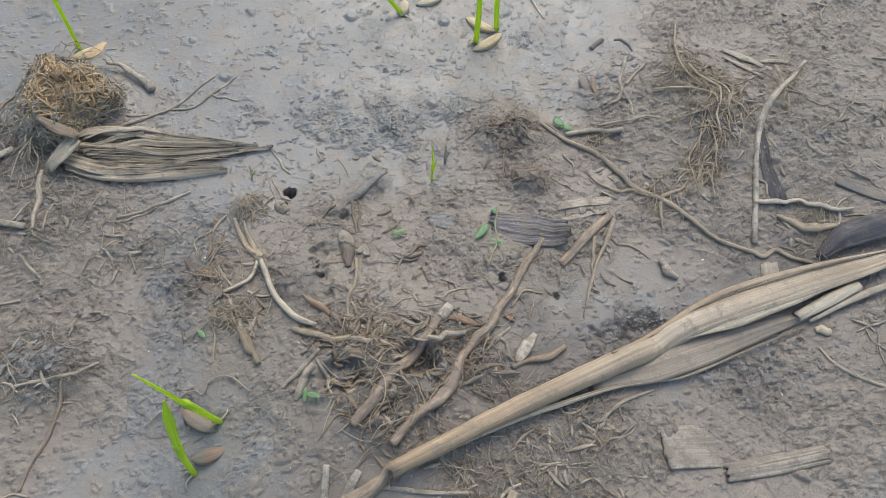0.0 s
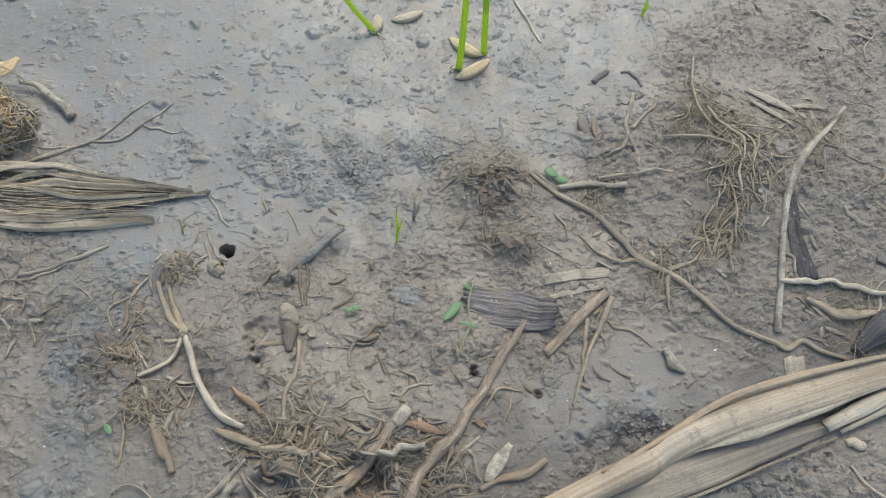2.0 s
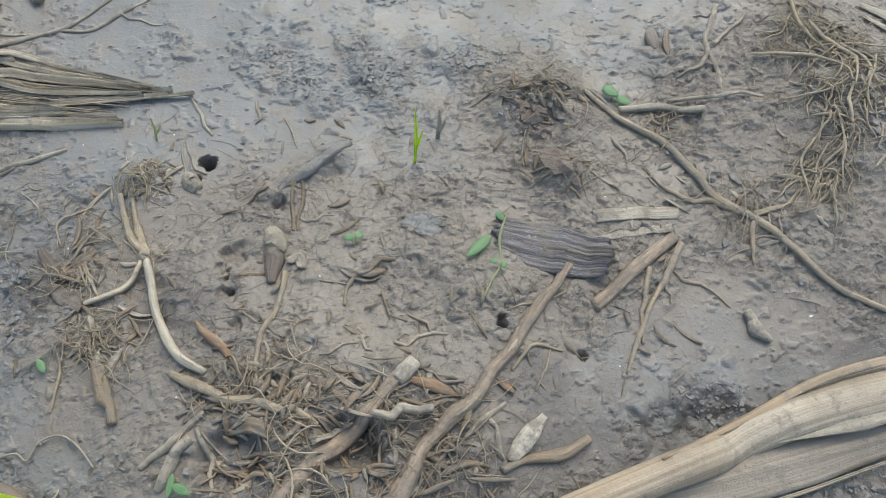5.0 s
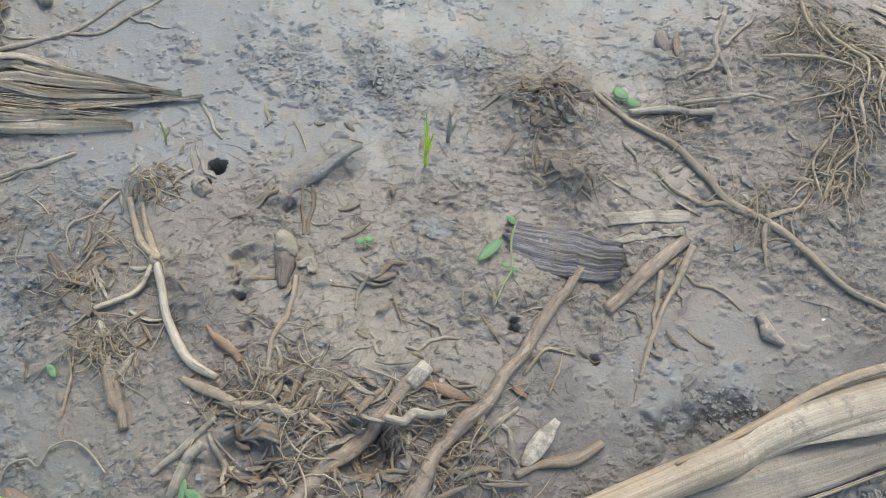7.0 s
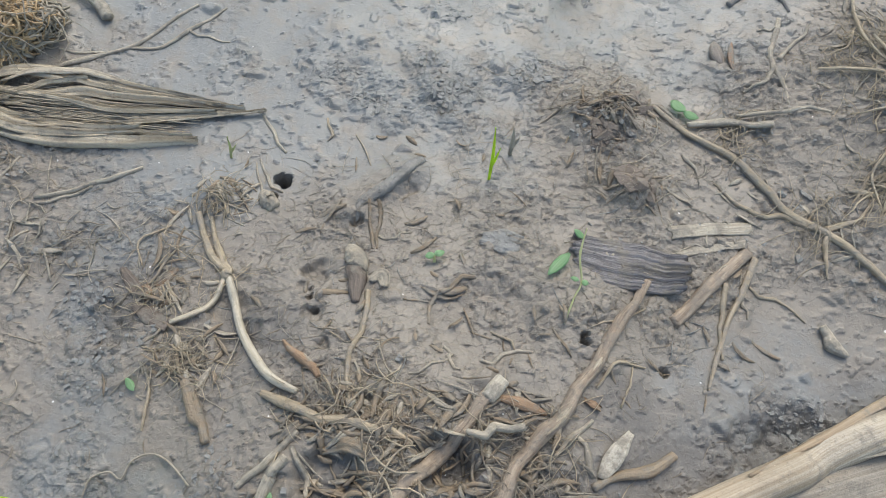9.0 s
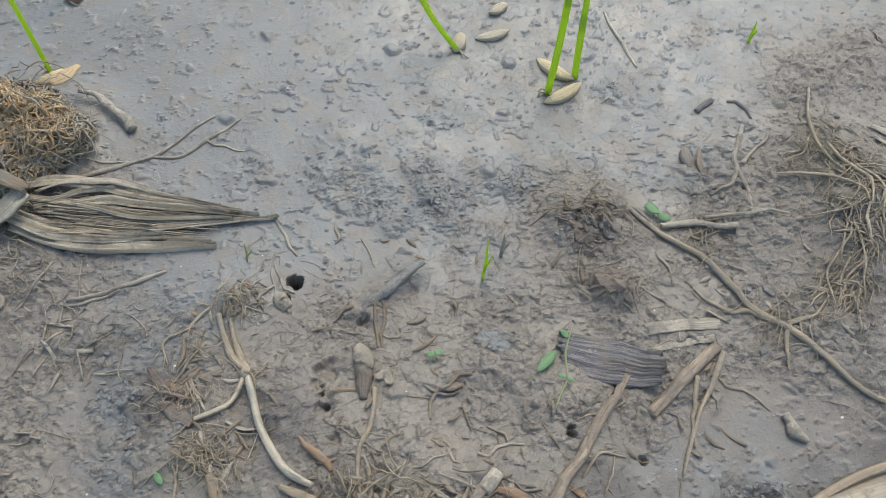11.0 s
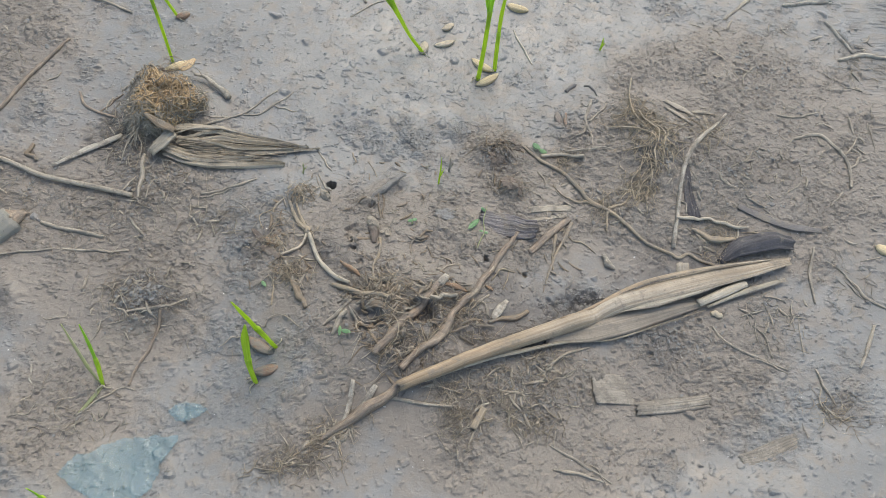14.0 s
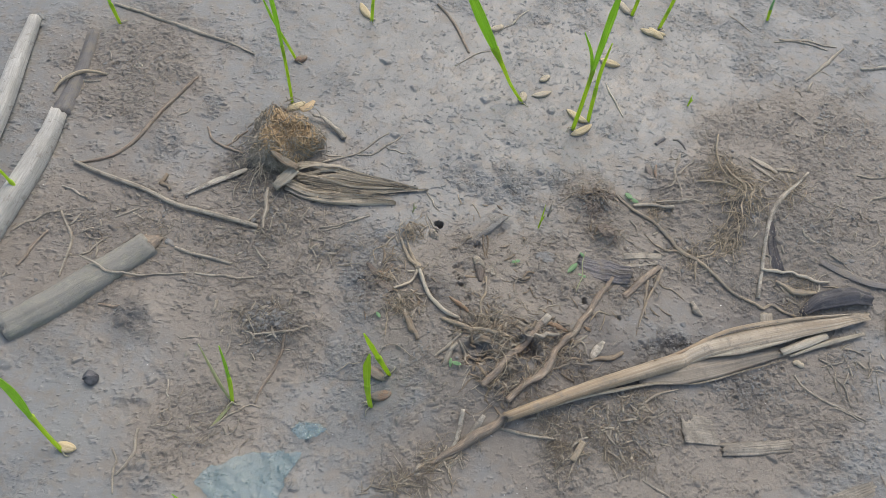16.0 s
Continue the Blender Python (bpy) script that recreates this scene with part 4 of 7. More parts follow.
# ---- the dried leaf sheath ----
sheath = thing("dried_leaf_sheath", (0.0725, -0.0425), "rolled tan dried leaf sheath opening into a torn blade", "leaf sheath")
path = laid([(0.0295, -0.0670, 0.0010), (0.0466, -0.0578, 0.0006), (0.0638, -0.0481, 0.0005), (0.0802, -0.0393, 0.0006), (0.0868, -0.0348, 0.0010), (0.1000, -0.0283, 0.0012), (0.1189, -0.0211, 0.0014), (0.1300, -0.0175, 0.0015), (0.1434, -0.0128, 0.0016)], 64, 0.0004)
part("blade", Geo().ribbon(path, [0.0084, 0.0092, 0.0099, 0.0102, 0.0103, 0.0100, 0.0095, 0.0090, 0.0078, 0.0055, 0.0028], [5.7, 5.5, 5.2, 4.8, 4.3, 3.7, 2.9, 2.1, 1.4, 0.9, 0.6], 0.0003, [0.0, 0.1, 0.2, 0.3, 0.35, 0.3, 0.2, 0.1], across=27, ruffle=0.00016, seed=3, fray=0.0012), M_SHEATH, sheath)
path = laid([(0.0725, -0.0412, 0.0036), (0.0847, -0.0335, 0.0034), (0.0988, -0.0247, 0.0026), (0.1190, -0.0181, 0.0024), (0.1377, -0.0132, 0.0020)], 26, 0.0003)
part("fold", Geo().ribbon(path, [0.0006, 0.0016, 0.0018, 0.0014, 0.0006], 1.6, 0.0003, 0.4, across=7, seed=5), M_SHEATH, sheath, "golden folded rim")
path = laid([(0.0866, -0.0364, 0.0030), (0.1006, -0.0297, 0.0027), (0.1161, -0.0236, 0.0024), (0.1281, -0.0196, 0.0020)], 24, 0.0003)
part("pale_strip", Geo().ribbon(path, [0.0010, 0.0064, 0.0056, 0.0020], 0.4, 0.0003, 0.12, across=11, ruffle=0.0002, seed=6, fray=0.0012), M_SHEATH_PALE, sheath, "bleached torn leaf strip")
path = laid([(0.0356, -0.0648, 0.0016), (0.0445, -0.0600, 0.0017), (0.0581, -0.0537, 0.0016), (0.0726, -0.0476, 0.0013), (0.0820, -0.0451, 0.0012), (0.0894, -0.0433, 0.0012), (0.1051, -0.0361, 0.0010), (0.1172, -0.0309, 0.0007)], 34, 0.0002)
part("lip", Geo().ribbon(path, [0.0010, 0.0014, 0.0013, 0.0009, 0.0006, 0.0006, 0.0005, 0.0003], 1.0, 0.0003, -0.2, across=7, ruffle=0.0003, seed=4), M_HUSK, sheath, "cream curled edge")
path = laid([(0.0685, -0.0464, 0.0008), (0.0815, -0.0412, 0.0012), (0.0928, -0.0364, 0.0013), (0.1056, -0.0316, 0.0010), (0.1178, -0.0280, 0.0005)], 24, 0.0002)
part("flap", Geo().ribbon(path, [0.0040, 0.0088, 0.0092, 0.0066, 0.0024], [0.3, 0.2, 0.3, 0.4], 0.0003, -0.05, across=13, ruffle=0.0005, seed=8, fray=0.0006), M_FLAP, sheath, "grey-brown underside flap")
path = laid([(0.1154, -0.0289, 0.0010), (0.1224, -0.0253, 0.0013), (0.1291, -0.0217, 0.0012)], 14, 0.0004)
part("inner_piece", Geo().ribbon(path, [0.0030, 0.0036, 0.0030], [2.0, 1.8, 1.6], 0.0004, 0.1, across=11, seed=9, fray=0.0008), M_WHITE, sheath, "whitish torn inner piece")
path = laid([(0.1177, -0.0300, 0.0007), (0.1278, -0.0249, 0.0012), (0.1421, -0.0189, 0.0010)], 14, 0.0004)
part("split_strip", Geo().ribbon(path, [0.0009, 0.0019, 0.0013], [1.6, 1.4, 1.2], 0.0003, 0.0, across=7, seed=10), M_SHEATH_PALE, sheath)

# ---- dark leaf pieces beside it ----
strip("curled_dark_leaf", [(0.1224, -0.0147, 0.0002), (0.1285, -0.0099, 0.0008), (0.1382, -0.0066, 0.0012), (0.1451, -0.0062, 0.0008)], [0.0020, 0.0078, 0.0088, 0.0060], M_DARK,
      "blackened curled leaf piece beside the sheath", "dead leaf", curl=[1.2, 2.0, 2.3, 1.8], thick=0.0004, n=24, across=15, ruffle=0.0005, fray=0.0008)
strip("flat_dark_leaf", [(0.1124, 0.0153), (0.1130, 0.0066), (0.1151, -0.0015)], [0.0016, 0.0030, 0.0042], M_DARK, "flat blackened leaf fragment pressed into mud", "dead leaf", curl=0.5, fray=0.0012, across=11, ruffle=0.0004)
strip("wet_leaf_strip", [(0.1291, 0.0047), (0.1388, 0.0017), (0.1474, -0.0003), (0.1562, -0.0001)], [0.0020, 0.0030, 0.0026, 0.0018], M_WETSTEM, "long wet dark leaf strip half sunk in mud", "dead leaf", curl=0.6)
strip("leaf_stub", [(0.1108, -0.0168), (0.1110, -0.0214)], [0.0040, 0.0046], M_STRAW, "short brown leaf stub under the sheath", "dead leaf", curl=0.6, fray=0.0008)

# ---- long roots and sticks of the middle ----
stick("long_root", [(0.0601, 0.0194), (0.0664, 0.0147), (0.0744, 0.0093), (0.0789, 0.0056), (0.0814, 0.0021), (0.0867, -0.0015), (0.0969, -0.0090), (0.1002, -0.0109), (0.1073, -0.0142), (0.1097, -0.0151), (0.1128, -0.0129), (0.1161, -0.0147), (0.1205, -0.0160)],
      [0.0006, 0.0008, 0.0009, 0.0010, 0.0008, 0.0007, 0.0006], M_ROOT_TAN, "long winding tan root lying over the mud", "root", n=80,
      branches=[([(0.0703, 0.0054), (0.0753, 0.0009), (0.0806, 0.0004), (0.0854, -0.0009)], [0.0003, 0.0006, 0.0006]), ([(0.0875, -0.0008), (0.0919, 0.0012), (0.0966, 0.0064)], [0.0007, 0.0004, 0.0002]),
                ([(0.0877, 0.0014), (0.0879, -0.0044), (0.0874, -0.0091)], [0.0003, 0.0007, 0.0002]), ([(0.0839, -0.0002), (0.0875, 0.0037), (0.0885, 0.0049)], [0.0004, 0.0002])])
stick("bent_pale_twig", [(0.1278, 0.0394), (0.1230, 0.0332), (0.1186, 0.0285), (0.1143, 0.0215), (0.1119, 0.0143), (0.1104, 0.0068), (0.1094, -0.0011), (0.1079, -0.0118)], [0.0005, 0.0008, 0.0012, 0.0010, 0.0008, 0.0009, 0.0011], M_PALE,
      "bent pale grey twig with a bleached bark", "twig", n=40, branches=[([(0.1186, 0.0285), (0.1220, 0.0313), (0.1245, 0.0348)], [0.0006, 0.0003])])
stick("white_root", [(0.1089, -0.0021), (0.1131, -0.0023), (0.1177, -0.0015), (0.1229, -0.0024), (0.1275, -0.0027), (0.1319, -0.0025)], [0.0007, 0.0008, 0.0007, 0.0009, 0.0004], M_WHITE, "clean whitish root lying across litter", "root",
      branches=[([(0.1279, -0.0027), (0.1287, -0.0046), (0.1280, -0.0070)], [0.0005, 0.0005, 0.0004])], lift=0.0008)
stick("lumpy_root", [(0.1138, -0.0052), (0.1171, -0.0065), (0.1211, -0.0080), (0.1275, -0.0068)], [0.0005, 0.0013, 0.0016, 0.0007], M_ROOT_TAN, "short lumpy tan root piece beside the dark leaf", "root", knots=0.18, sides=12)
crooked = thing("crooked_stick", (0.0464, -0.0387), "crooked muddy brown stick with flaking bark", "stick")
part("stem", rod([(0.0589, -0.0147), (0.0559, -0.0211), (0.0520, -0.0288), (0.0490, -0.0350), (0.0464, -0.0387), (0.0422, -0.0435), (0.0405, -0.0483), (0.0377, -0.0527), (0.0330, -0.0576), (0.0289, -0.0621)], [0.0010, 0.0012, 0.0012, 0.0013, 0.0015, 0.0014, 0.0015, 0.0012], n=110, sides=14, lift=0.0005, wobble=0.0009, slim=0.74, knots=0.24), M_STICK, crooked)
for pts, w in (([(0.0487, -0.0352, 0.0014), (0.0466, -0.0383, 0.0015), (0.0440, -0.0412, 0.0014)], 0.0011), ([(0.0524, -0.0281, 0.0012), (0.0508, -0.0314, 0.0012)], 0.0009)):
    part("bare_wood", Geo().ribbon(laid(pts, 16, 0.0), [0.3 * w, w, 0.8 * w, 0.2 * w], 1.2, 0.0002, across=7, ruffle=0.0002, seed=12), M_HUSK, crooked, "pale worn wood")
cut_stick = thing("short_stick", (0.0332, -0.0424), "straight muddy brown stick with a cut pale end", "stick")
part("stem", rod([(0.0387, -0.0340), (0.0362, -0.0382), (0.0332, -0.0424), (0.0288, -0.0485), (0.0247, -0.0541), (0.0213, -0.0588)], [0.0011, 0.0012, 0.0014, 0.0015, 0.0016, 0.0016], n=74, sides=14, lift=0.0002, wobble=0.0006, slim=0.76, knots=0.22), M_STICK, cut_stick)
part("cut_end", rod([(0.0371, -0.0366), (0.0381, -0.0350), (0.0390, -0.0335)], [0.0010, 0.0012, 0.0011], n=10, sides=12, lift=0.0004, wobble=0.0, slim=1.0, knots=0.06), M_PALE, cut_stick, "pale grey stripped end")
stick("stick_stub", [(0.0750, -0.0065), (0.0694, -0.0127), (0.0631, -0.0203)], [0.0012, 0.0015, 0.0014], M_STICK, "short thick muddy stick half sunk in the mud", "stick", sides=12, lift=0.0, wobble=0.0)
stick("forked_rootlet", [(0.0762, -0.0074), (0.0739, -0.0141), (0.0713, -0.0194), (0.0683, -0.0293)], [0.0008, 0.0008, 0.0006, 0.0003], M_ROOT_TAN, "thin forked tan root beside the stick stub", "root",
      branches=[([(0.0712, -0.0128), (0.0706, -0.0166), (0.0711, -0.0193), (0.0706, -0.0244)], [0.0006, 0.0005, 0.0004, 0.0003]), ([(0.0737, -0.0135), (0.0747, -0.0173)], [0.0005, 0.0002])])
stick("thin_rootlet", [(0.0753, -0.0120), (0.0781, -0.0132), (0.0811, -0.0139), (0.0839, -0.0162)], [0.0003, 0.0004, 0.0002], M_ROOT_TAN, "fine tan rootlet on bare grey mud", "root")
stick("wood_sliver", [(0.0863, -0.0165), (0.0879, -0.0184), (0.0900, -0.0205)], [0.0009, 0.0016, 0.0006], M_STRAW, "small tan wood sliver stuck in mud", "sliver", sides=10)
chip = thing("wood_chip", (0.0560, -0.0122), "weathered grey-black wood chip with split grain", "wood chip")
chip_c = laid([(0.0490, -0.0117), (0.0530, -0.0123), (0.0581, -0.0126), (0.0636, -0.0128)], 22, 0.0006)
part("board", Geo().ribbon(chip_c, [0.0064, 0.0076, 0.0080, 0.0076, 0.0062], 0.4, 0.0013, 0.0, across=41, ruffle=0.00035, seed=4, fray=0.0016), M_BARK, chip)
kx, ky = (0.0533, -0.0112)
ka = np.linspace(0, 2 * np.pi, 15)
part("knot", Geo().tube(np.stack([kx + 0.0005 * np.cos(ka), ky + 0.00045 * np.sin(ka), np.full(15, float(mud(kx, ky)) + 0.0008)], 1), 0.00022, 8), M_STRAW, chip, "pale round knot")
for pts, w in (([(0.0493, -0.0108, 0.0006), (0.0556, -0.0116, 0.0007), (0.0607, -0.0117, 0.0006)], 0.0007), ([(0.0505, -0.0130, 0.0004), (0.0556, -0.0137, 0.0005), (0.0616, -0.0139, 0.0004)], 0.0006)):
    part("splinter", Geo().ribbon(laid(pts, 12, 0.0002), [0.3 * w, w, 0.9 * w, 0.2 * w], 0.8, 0.0002, across=5), M_STRAW, chip, "pale split wood fibre")
strip("flat_straw", [(0.0633, -0.0056), (0.0687, -0.0038), (0.0751, -0.0022)], 0.0022, M_STRAW, "flat dull straw strip pressed into mud", "straw", "loose straws", curl=0.5, fray=0.001)
strip("flat_straw", [(0.0640, -0.0089), (0.0686, -0.0072), (0.0741, -0.0053)], 0.0013, M_STRAW, "flat dull straw strip pressed into mud", "straw", "loose straws", curl=0.5, fray=0.001)
strip("white_flake", [(0.0568, -0.0377, 0.0005), (0.0551, -0.0404, 0.0006), (0.0529, -0.0441, 0.0002)], [0.0010, 0.0024, 0.0026, 0.0014], M_PALE, "chalky white husk flake lying on the mud", "husk flake", curl=0.8, thick=0.0003, fray=0.0003)
stick("brown_root_piece", [(0.0518, -0.0457), (0.0553, -0.0437), (0.0595, -0.0425), (0.0633, -0.0393)], [0.0006, 0.0009, 0.0010, 0.0008], M_ROOT, "short reddish-brown root piece", "root")
strip("orange_husk", [(0.0388, -0.0359), (0.0417, -0.0363), (0.0453, -0.0369)], [0.0010, 0.0022, 0.0008], M_RUST, "rusty orange husk in the litter", "husk flake", curl=1.8)
strip("orange_husk", [(-0.0135, -0.0235), (-0.0123, -0.0221), (-0.0109, -0.0203)], [0.0007, 0.0020, 0.0008], M_RUST, "rusty orange husk in the litter", "husk flake", curl=1.8)
stick("curved_straw", [(0.0349, -0.0416), (0.0391, -0.0407), (0.0423, -0.0397)], [0.0005, 0.0008, 0.0006], M_STRAW, "thin curved straw bridging two sticks", "straw", "loose straws", lift=0.0018)

strip("mud_flake", [(0.0347, -0.0109), (0.0369, -0.0110), (0.0396, -0.0115)], [0.0022, 0.0042, 0.0034], M_CRUMB, "flat flake of pale grey mud", "mud flake", curl=0.2, lift=0.0003, thick=0.0005, fray=0.0008, ruffle=0.0003, across=11)

# ---- the pale twig by the burrow and its clump ----
twig = thing("pale_branched_twig", (-0.0038, -0.0189), "pale jointed twig beside the burrow hole", "twig")
part("stem", rod([(-0.0030, -0.0204), (-0.0012, -0.0240), (0.0004, -0.0274), (0.0019, -0.0302), (0.0047, -0.0337), (0.0078, -0.0365), (0.0120, -0.0383)], [0.0006, 0.0007, 0.0007, 0.0007, 0.0008, 0.0007, 0.0005], n=60, slim=0.80, lift=0.0005, wobble=0.0002, knots=0.10), M_WHITE, twig)
part("upper_stem", rod([(-0.0100, -0.0108), (-0.0077, -0.0144), (-0.0054, -0.0180), (-0.0032, -0.0203)], [0.0005, 0.0007, 0.0006, 0.0007], n=30, slim=0.9, lift=0.0005, knots=0.25), M_ROOT_TAN, twig, "tan mud-streaked upper end")
part("upper_stem", rod([(-0.0079, -0.0113), (-0.0052, -0.0160), (-0.0030, -0.0203)], [0.0004, 0.0006, 0.0006], n=26, slim=0.9, lift=0.0004, knots=0.25), M_ROOT_TAN, twig, "tan mud-streaked upper end")
part("branch", rod([(-0.0031, -0.0211), (-0.0034, -0.0243), (-0.0052, -0.0275), (-0.0093, -0.0292)], [0.0004, 0.0005, 0.0005, 0.0004], n=30, slim=0.9, lift=0.0005, knots=0.12), M_HUSK, twig, "thin yellowish side branch")
part("joint", rod([(-0.0038, -0.0194), (-0.0030, -0.0204), (-0.0024, -0.0215)], [0.0007, 0.0009, 0.0006], n=12, slim=1.0, lift=0.0006, knots=0.3), M_ROOT_TAN, twig, "muddy knot")
stick("cut_stem_stub", [(-0.0013, -0.0062), (0.0002, -0.0071), (0.0015, -0.0080)], [0.0009, 0.0012, 0.0011], M_STRAW, "short cut stem stub sunk beside the burrow", "stem piece", sides=14, slim=1.0, lift=0.0)
stick("tan_root", [(0.0071, -0.0387), (0.0124, -0.0403), (0.0173, -0.0415), (0.0235, -0.0428), (0.0283, -0.0438)], [0.0006, 0.0011, 0.0009, 0.0008, 0.0005], M_ROOT_TAN, "tan root ending in brown litter", "root")
stick("brown_stake", [(-0.0043, -0.0376), (-0.0018, -0.0413), (0.0007, -0.0458)], [0.0011, 0.0013, 0.0008], M_ROOT, "dark brown root stub standing in mud", "root stub", sides=10)
stick("wiry_rootlet", [(-0.0151, -0.0541), (-0.0146, -0.0517), (-0.0123, -0.0505), (-0.0103, -0.0513), (-0.0094, -0.0489), (-0.0069, -0.0477), (-0.0039, -0.0486), (-0.0002, -0.0514)], 0.00022, M_STRAW, "wiry looping rootlet on the mud", "rootlet", n=40, lift=0.0006, wobble=0.0)
stick("wiry_rootlet", [(-0.0220, -0.0576), (-0.0185, -0.0548), (-0.0151, -0.0541)], 0.00019, M_STRAW, "wiry looping rootlet on the mud", "rootlet", lift=0.0006)
bud = thing("sheathed_bud", (0.0162, -0.0181), "brown sheathed bud sunk in mud", "bud")
part("bud_tip", rod([(0.0143, -0.0150), (0.0155, -0.0164), (0.0163, -0.0182)], [0.0008, 0.0015, 0.0014], sides=14, slim=1.0, lift=0.0004), M_STRAW, bud, "olive dry sheath")
part("bud_base", rod([(0.0160, -0.0179), (0.0169, -0.0207), (0.0172, -0.0239)], [0.0014, 0.0015, 0.0007], sides=14, slim=1.0, lift=0.0002), M_CROWN, bud, "dark purplish base")
stick("yellow_rootlet", [(0.0187, -0.0218), (0.0186, -0.0275), (0.0185, -0.0319), (0.0194, -0.0391)], [0.0005, 0.0006, 0.0005, 0.0003], M_ROOT_TAN, "thin yellowish rootlet running from the bud", "rootlet")
stick("reddish_stub", [(0.0157, -0.0046), (0.0170, -0.0095), (0.0181, -0.0143)], [0.0003, 0.0004, 0.0003], M_ROOT, "thin reddish stub by the small bank", "stub", "reddish stubs")
stick("reddish_stub", [(0.0170, -0.0044), (0.0181, -0.0094), (0.0187, -0.0142)], [0.0003, 0.0004, 0.0003], M_ROOT, "thin reddish stub by the small bank", "stub", "reddish stubs")
stick("mud_coated_stick", [(0.0232, 0.0030), (0.0212, 0.0006), (0.0186, -0.0026), (0.0158, -0.0058), (0.0146, -0.0092)], [0.0008, 0.0013, 0.0014, 0.0012, 0.0006], M_CRUMB, "short thick stick wholly coated in grey mud", "stick", sides=14, n=44, knots=0.35, groove=0.2, lift=-0.0004)
stick("curled_rootlet", [(0.0281, -0.0260), (0.0284, -0.0228), (0.0302, -0.0197), (0.0339, -0.0175)], [0.0003, 0.0005, 0.0004], M_ROOT, "curved brown rootlet edging a hollow", "rootlet")
stick("pale_splinter", [(0.0083, -0.0309), (0.0112, -0.0335), (0.0145, -0.0359)], [0.0003, 0.0009, 0.0006], M_RUST, "pinkish-brown splinter in the mud", "sliver")
for pts, r in (([(-0.0031, 0.0007), (-0.0008, -0.0028), (0.0020, -0.0052)], 0.0004), ([(-0.0036, 0.0001), (-0.0018, -0.0045), (0.0015, -0.0065)], 0.0003), ([(-0.0047, 0.0097), (-0.0020, 0.0059), (0.0008, 0.0025)], 0.0004),
               ([(0.0306, -0.0292), (0.0320, -0.0309), (0.0333, -0.0327)], 0.0004), ([(0.0185, -0.0118), (0.0214, -0.0115), (0.0234, -0.0106)], 0.0003), ([(-0.0387, -0.0150), (-0.0340, -0.0155)], 0.0004),
               ([(-0.0372, -0.0118), (-0.0323, -0.0100), (-0.0284, -0.0077)], 0.0004), ([(0.0358, -0.0305), (0.0395, -0.0294), (0.0429, -0.0284)], 0.0005), ([(0.0065, -0.0511), (0.0096, -0.0480), (0.0132, -0.0434)], 0.0008),
               ([(0.0094, -0.0535), (0.0103, -0.0507), (0.0125, -0.0470)], 0.0012), ([(0.0129, -0.0456), (0.0153, -0.0496), (0.0167, -0.0528)], 0.0006), ([(0.0467, -0.0424), (0.0483, -0.0395), (0.0516, -0.0367)], 0.0006),
               ([(0.0265, -0.0343), (0.0292, -0.0327), (0.0319, -0.0303)], 0.0003), ([(0.0495, -0.0393), (0.0511, -0.0416), (0.0519, -0.0443)], 0.0006)):
    stick("loose_straw", pts, [0.7 * r, r, 0.6 * r], M_STRAW, "dull brown straw lying in the litter", "straw", "loose straws")

for at, rad, hi, k_, lb in (((0.0526, 0.0163), 0.0034, 0.0008, 30, "rotten dark brown root lump bristling from a mud mound"), ((0.0570, 0.0020), 0.0020, 0.0005, 20, "small rotten root lump beside the mound")):
    lump = thing("rotten_root_lump", at, lb, "root lump", "root lumps")
    tagged(part("dark_bristle", tuft(at, 0.7 * rad, hi, k_ // 2, 0.00022, k_, span=(3.4, 6.0)), M_CROWN, lump), "dark rotten rootlets", kind="stuff")
    tagged(part("brown_bristle", tuft(at, rad, hi, k_, 0.00014, k_ + 1), M_ROOT, lump), kind="stuff")
    tagged(part("muddy_bristle", tuft(at, 1.2 * rad, 0.4 * hi, k_ // 2, 0.00018, k_ + 2), M_MATF, lump), kind="stuff")
for pts, w, mt in (([(-0.0190, -0.0214), (-0.0167, -0.0238), (-0.0147, -0.0258)], 0.0022, M_CROWN), ([(-0.0151, -0.0272), (-0.0123, -0.0286), (-0.0098, -0.0296)], 0.0030, M_CROWN), ([(-0.0150, -0.0236), (-0.0137, -0.0257)], 0.0020, M_RUST), ([(0.0189, -0.0200), (0.0203, -0.0191), (0.0210, -0.0208)], 0.0022, M_STRAW),
                   ([(0.0507, -0.0342), (0.0524, -0.0349)], 0.0012, M_RUST), ([(0.0170, -0.0454), (0.0198, -0.0446), (0.0225, -0.0455)], 0.0024, M_ROOT), ([(0.0283, -0.0460), (0.0301, -0.0437), (0.0318, -0.0427)], 0.0014, M_STRAW), ([(0.0111, -0.0446), (0.0130, -0.0426)], 0.0016, M_ROOT)):
    strip("leaf_scrap", pts, [0.5 * w, w, 0.7 * w], mt, "small rotten brown leaf scrap in mud", "leaf scrap", "leaf scraps", curl=0.9, lift=0.0004, fray=0.0005, ruffle=0.0003)

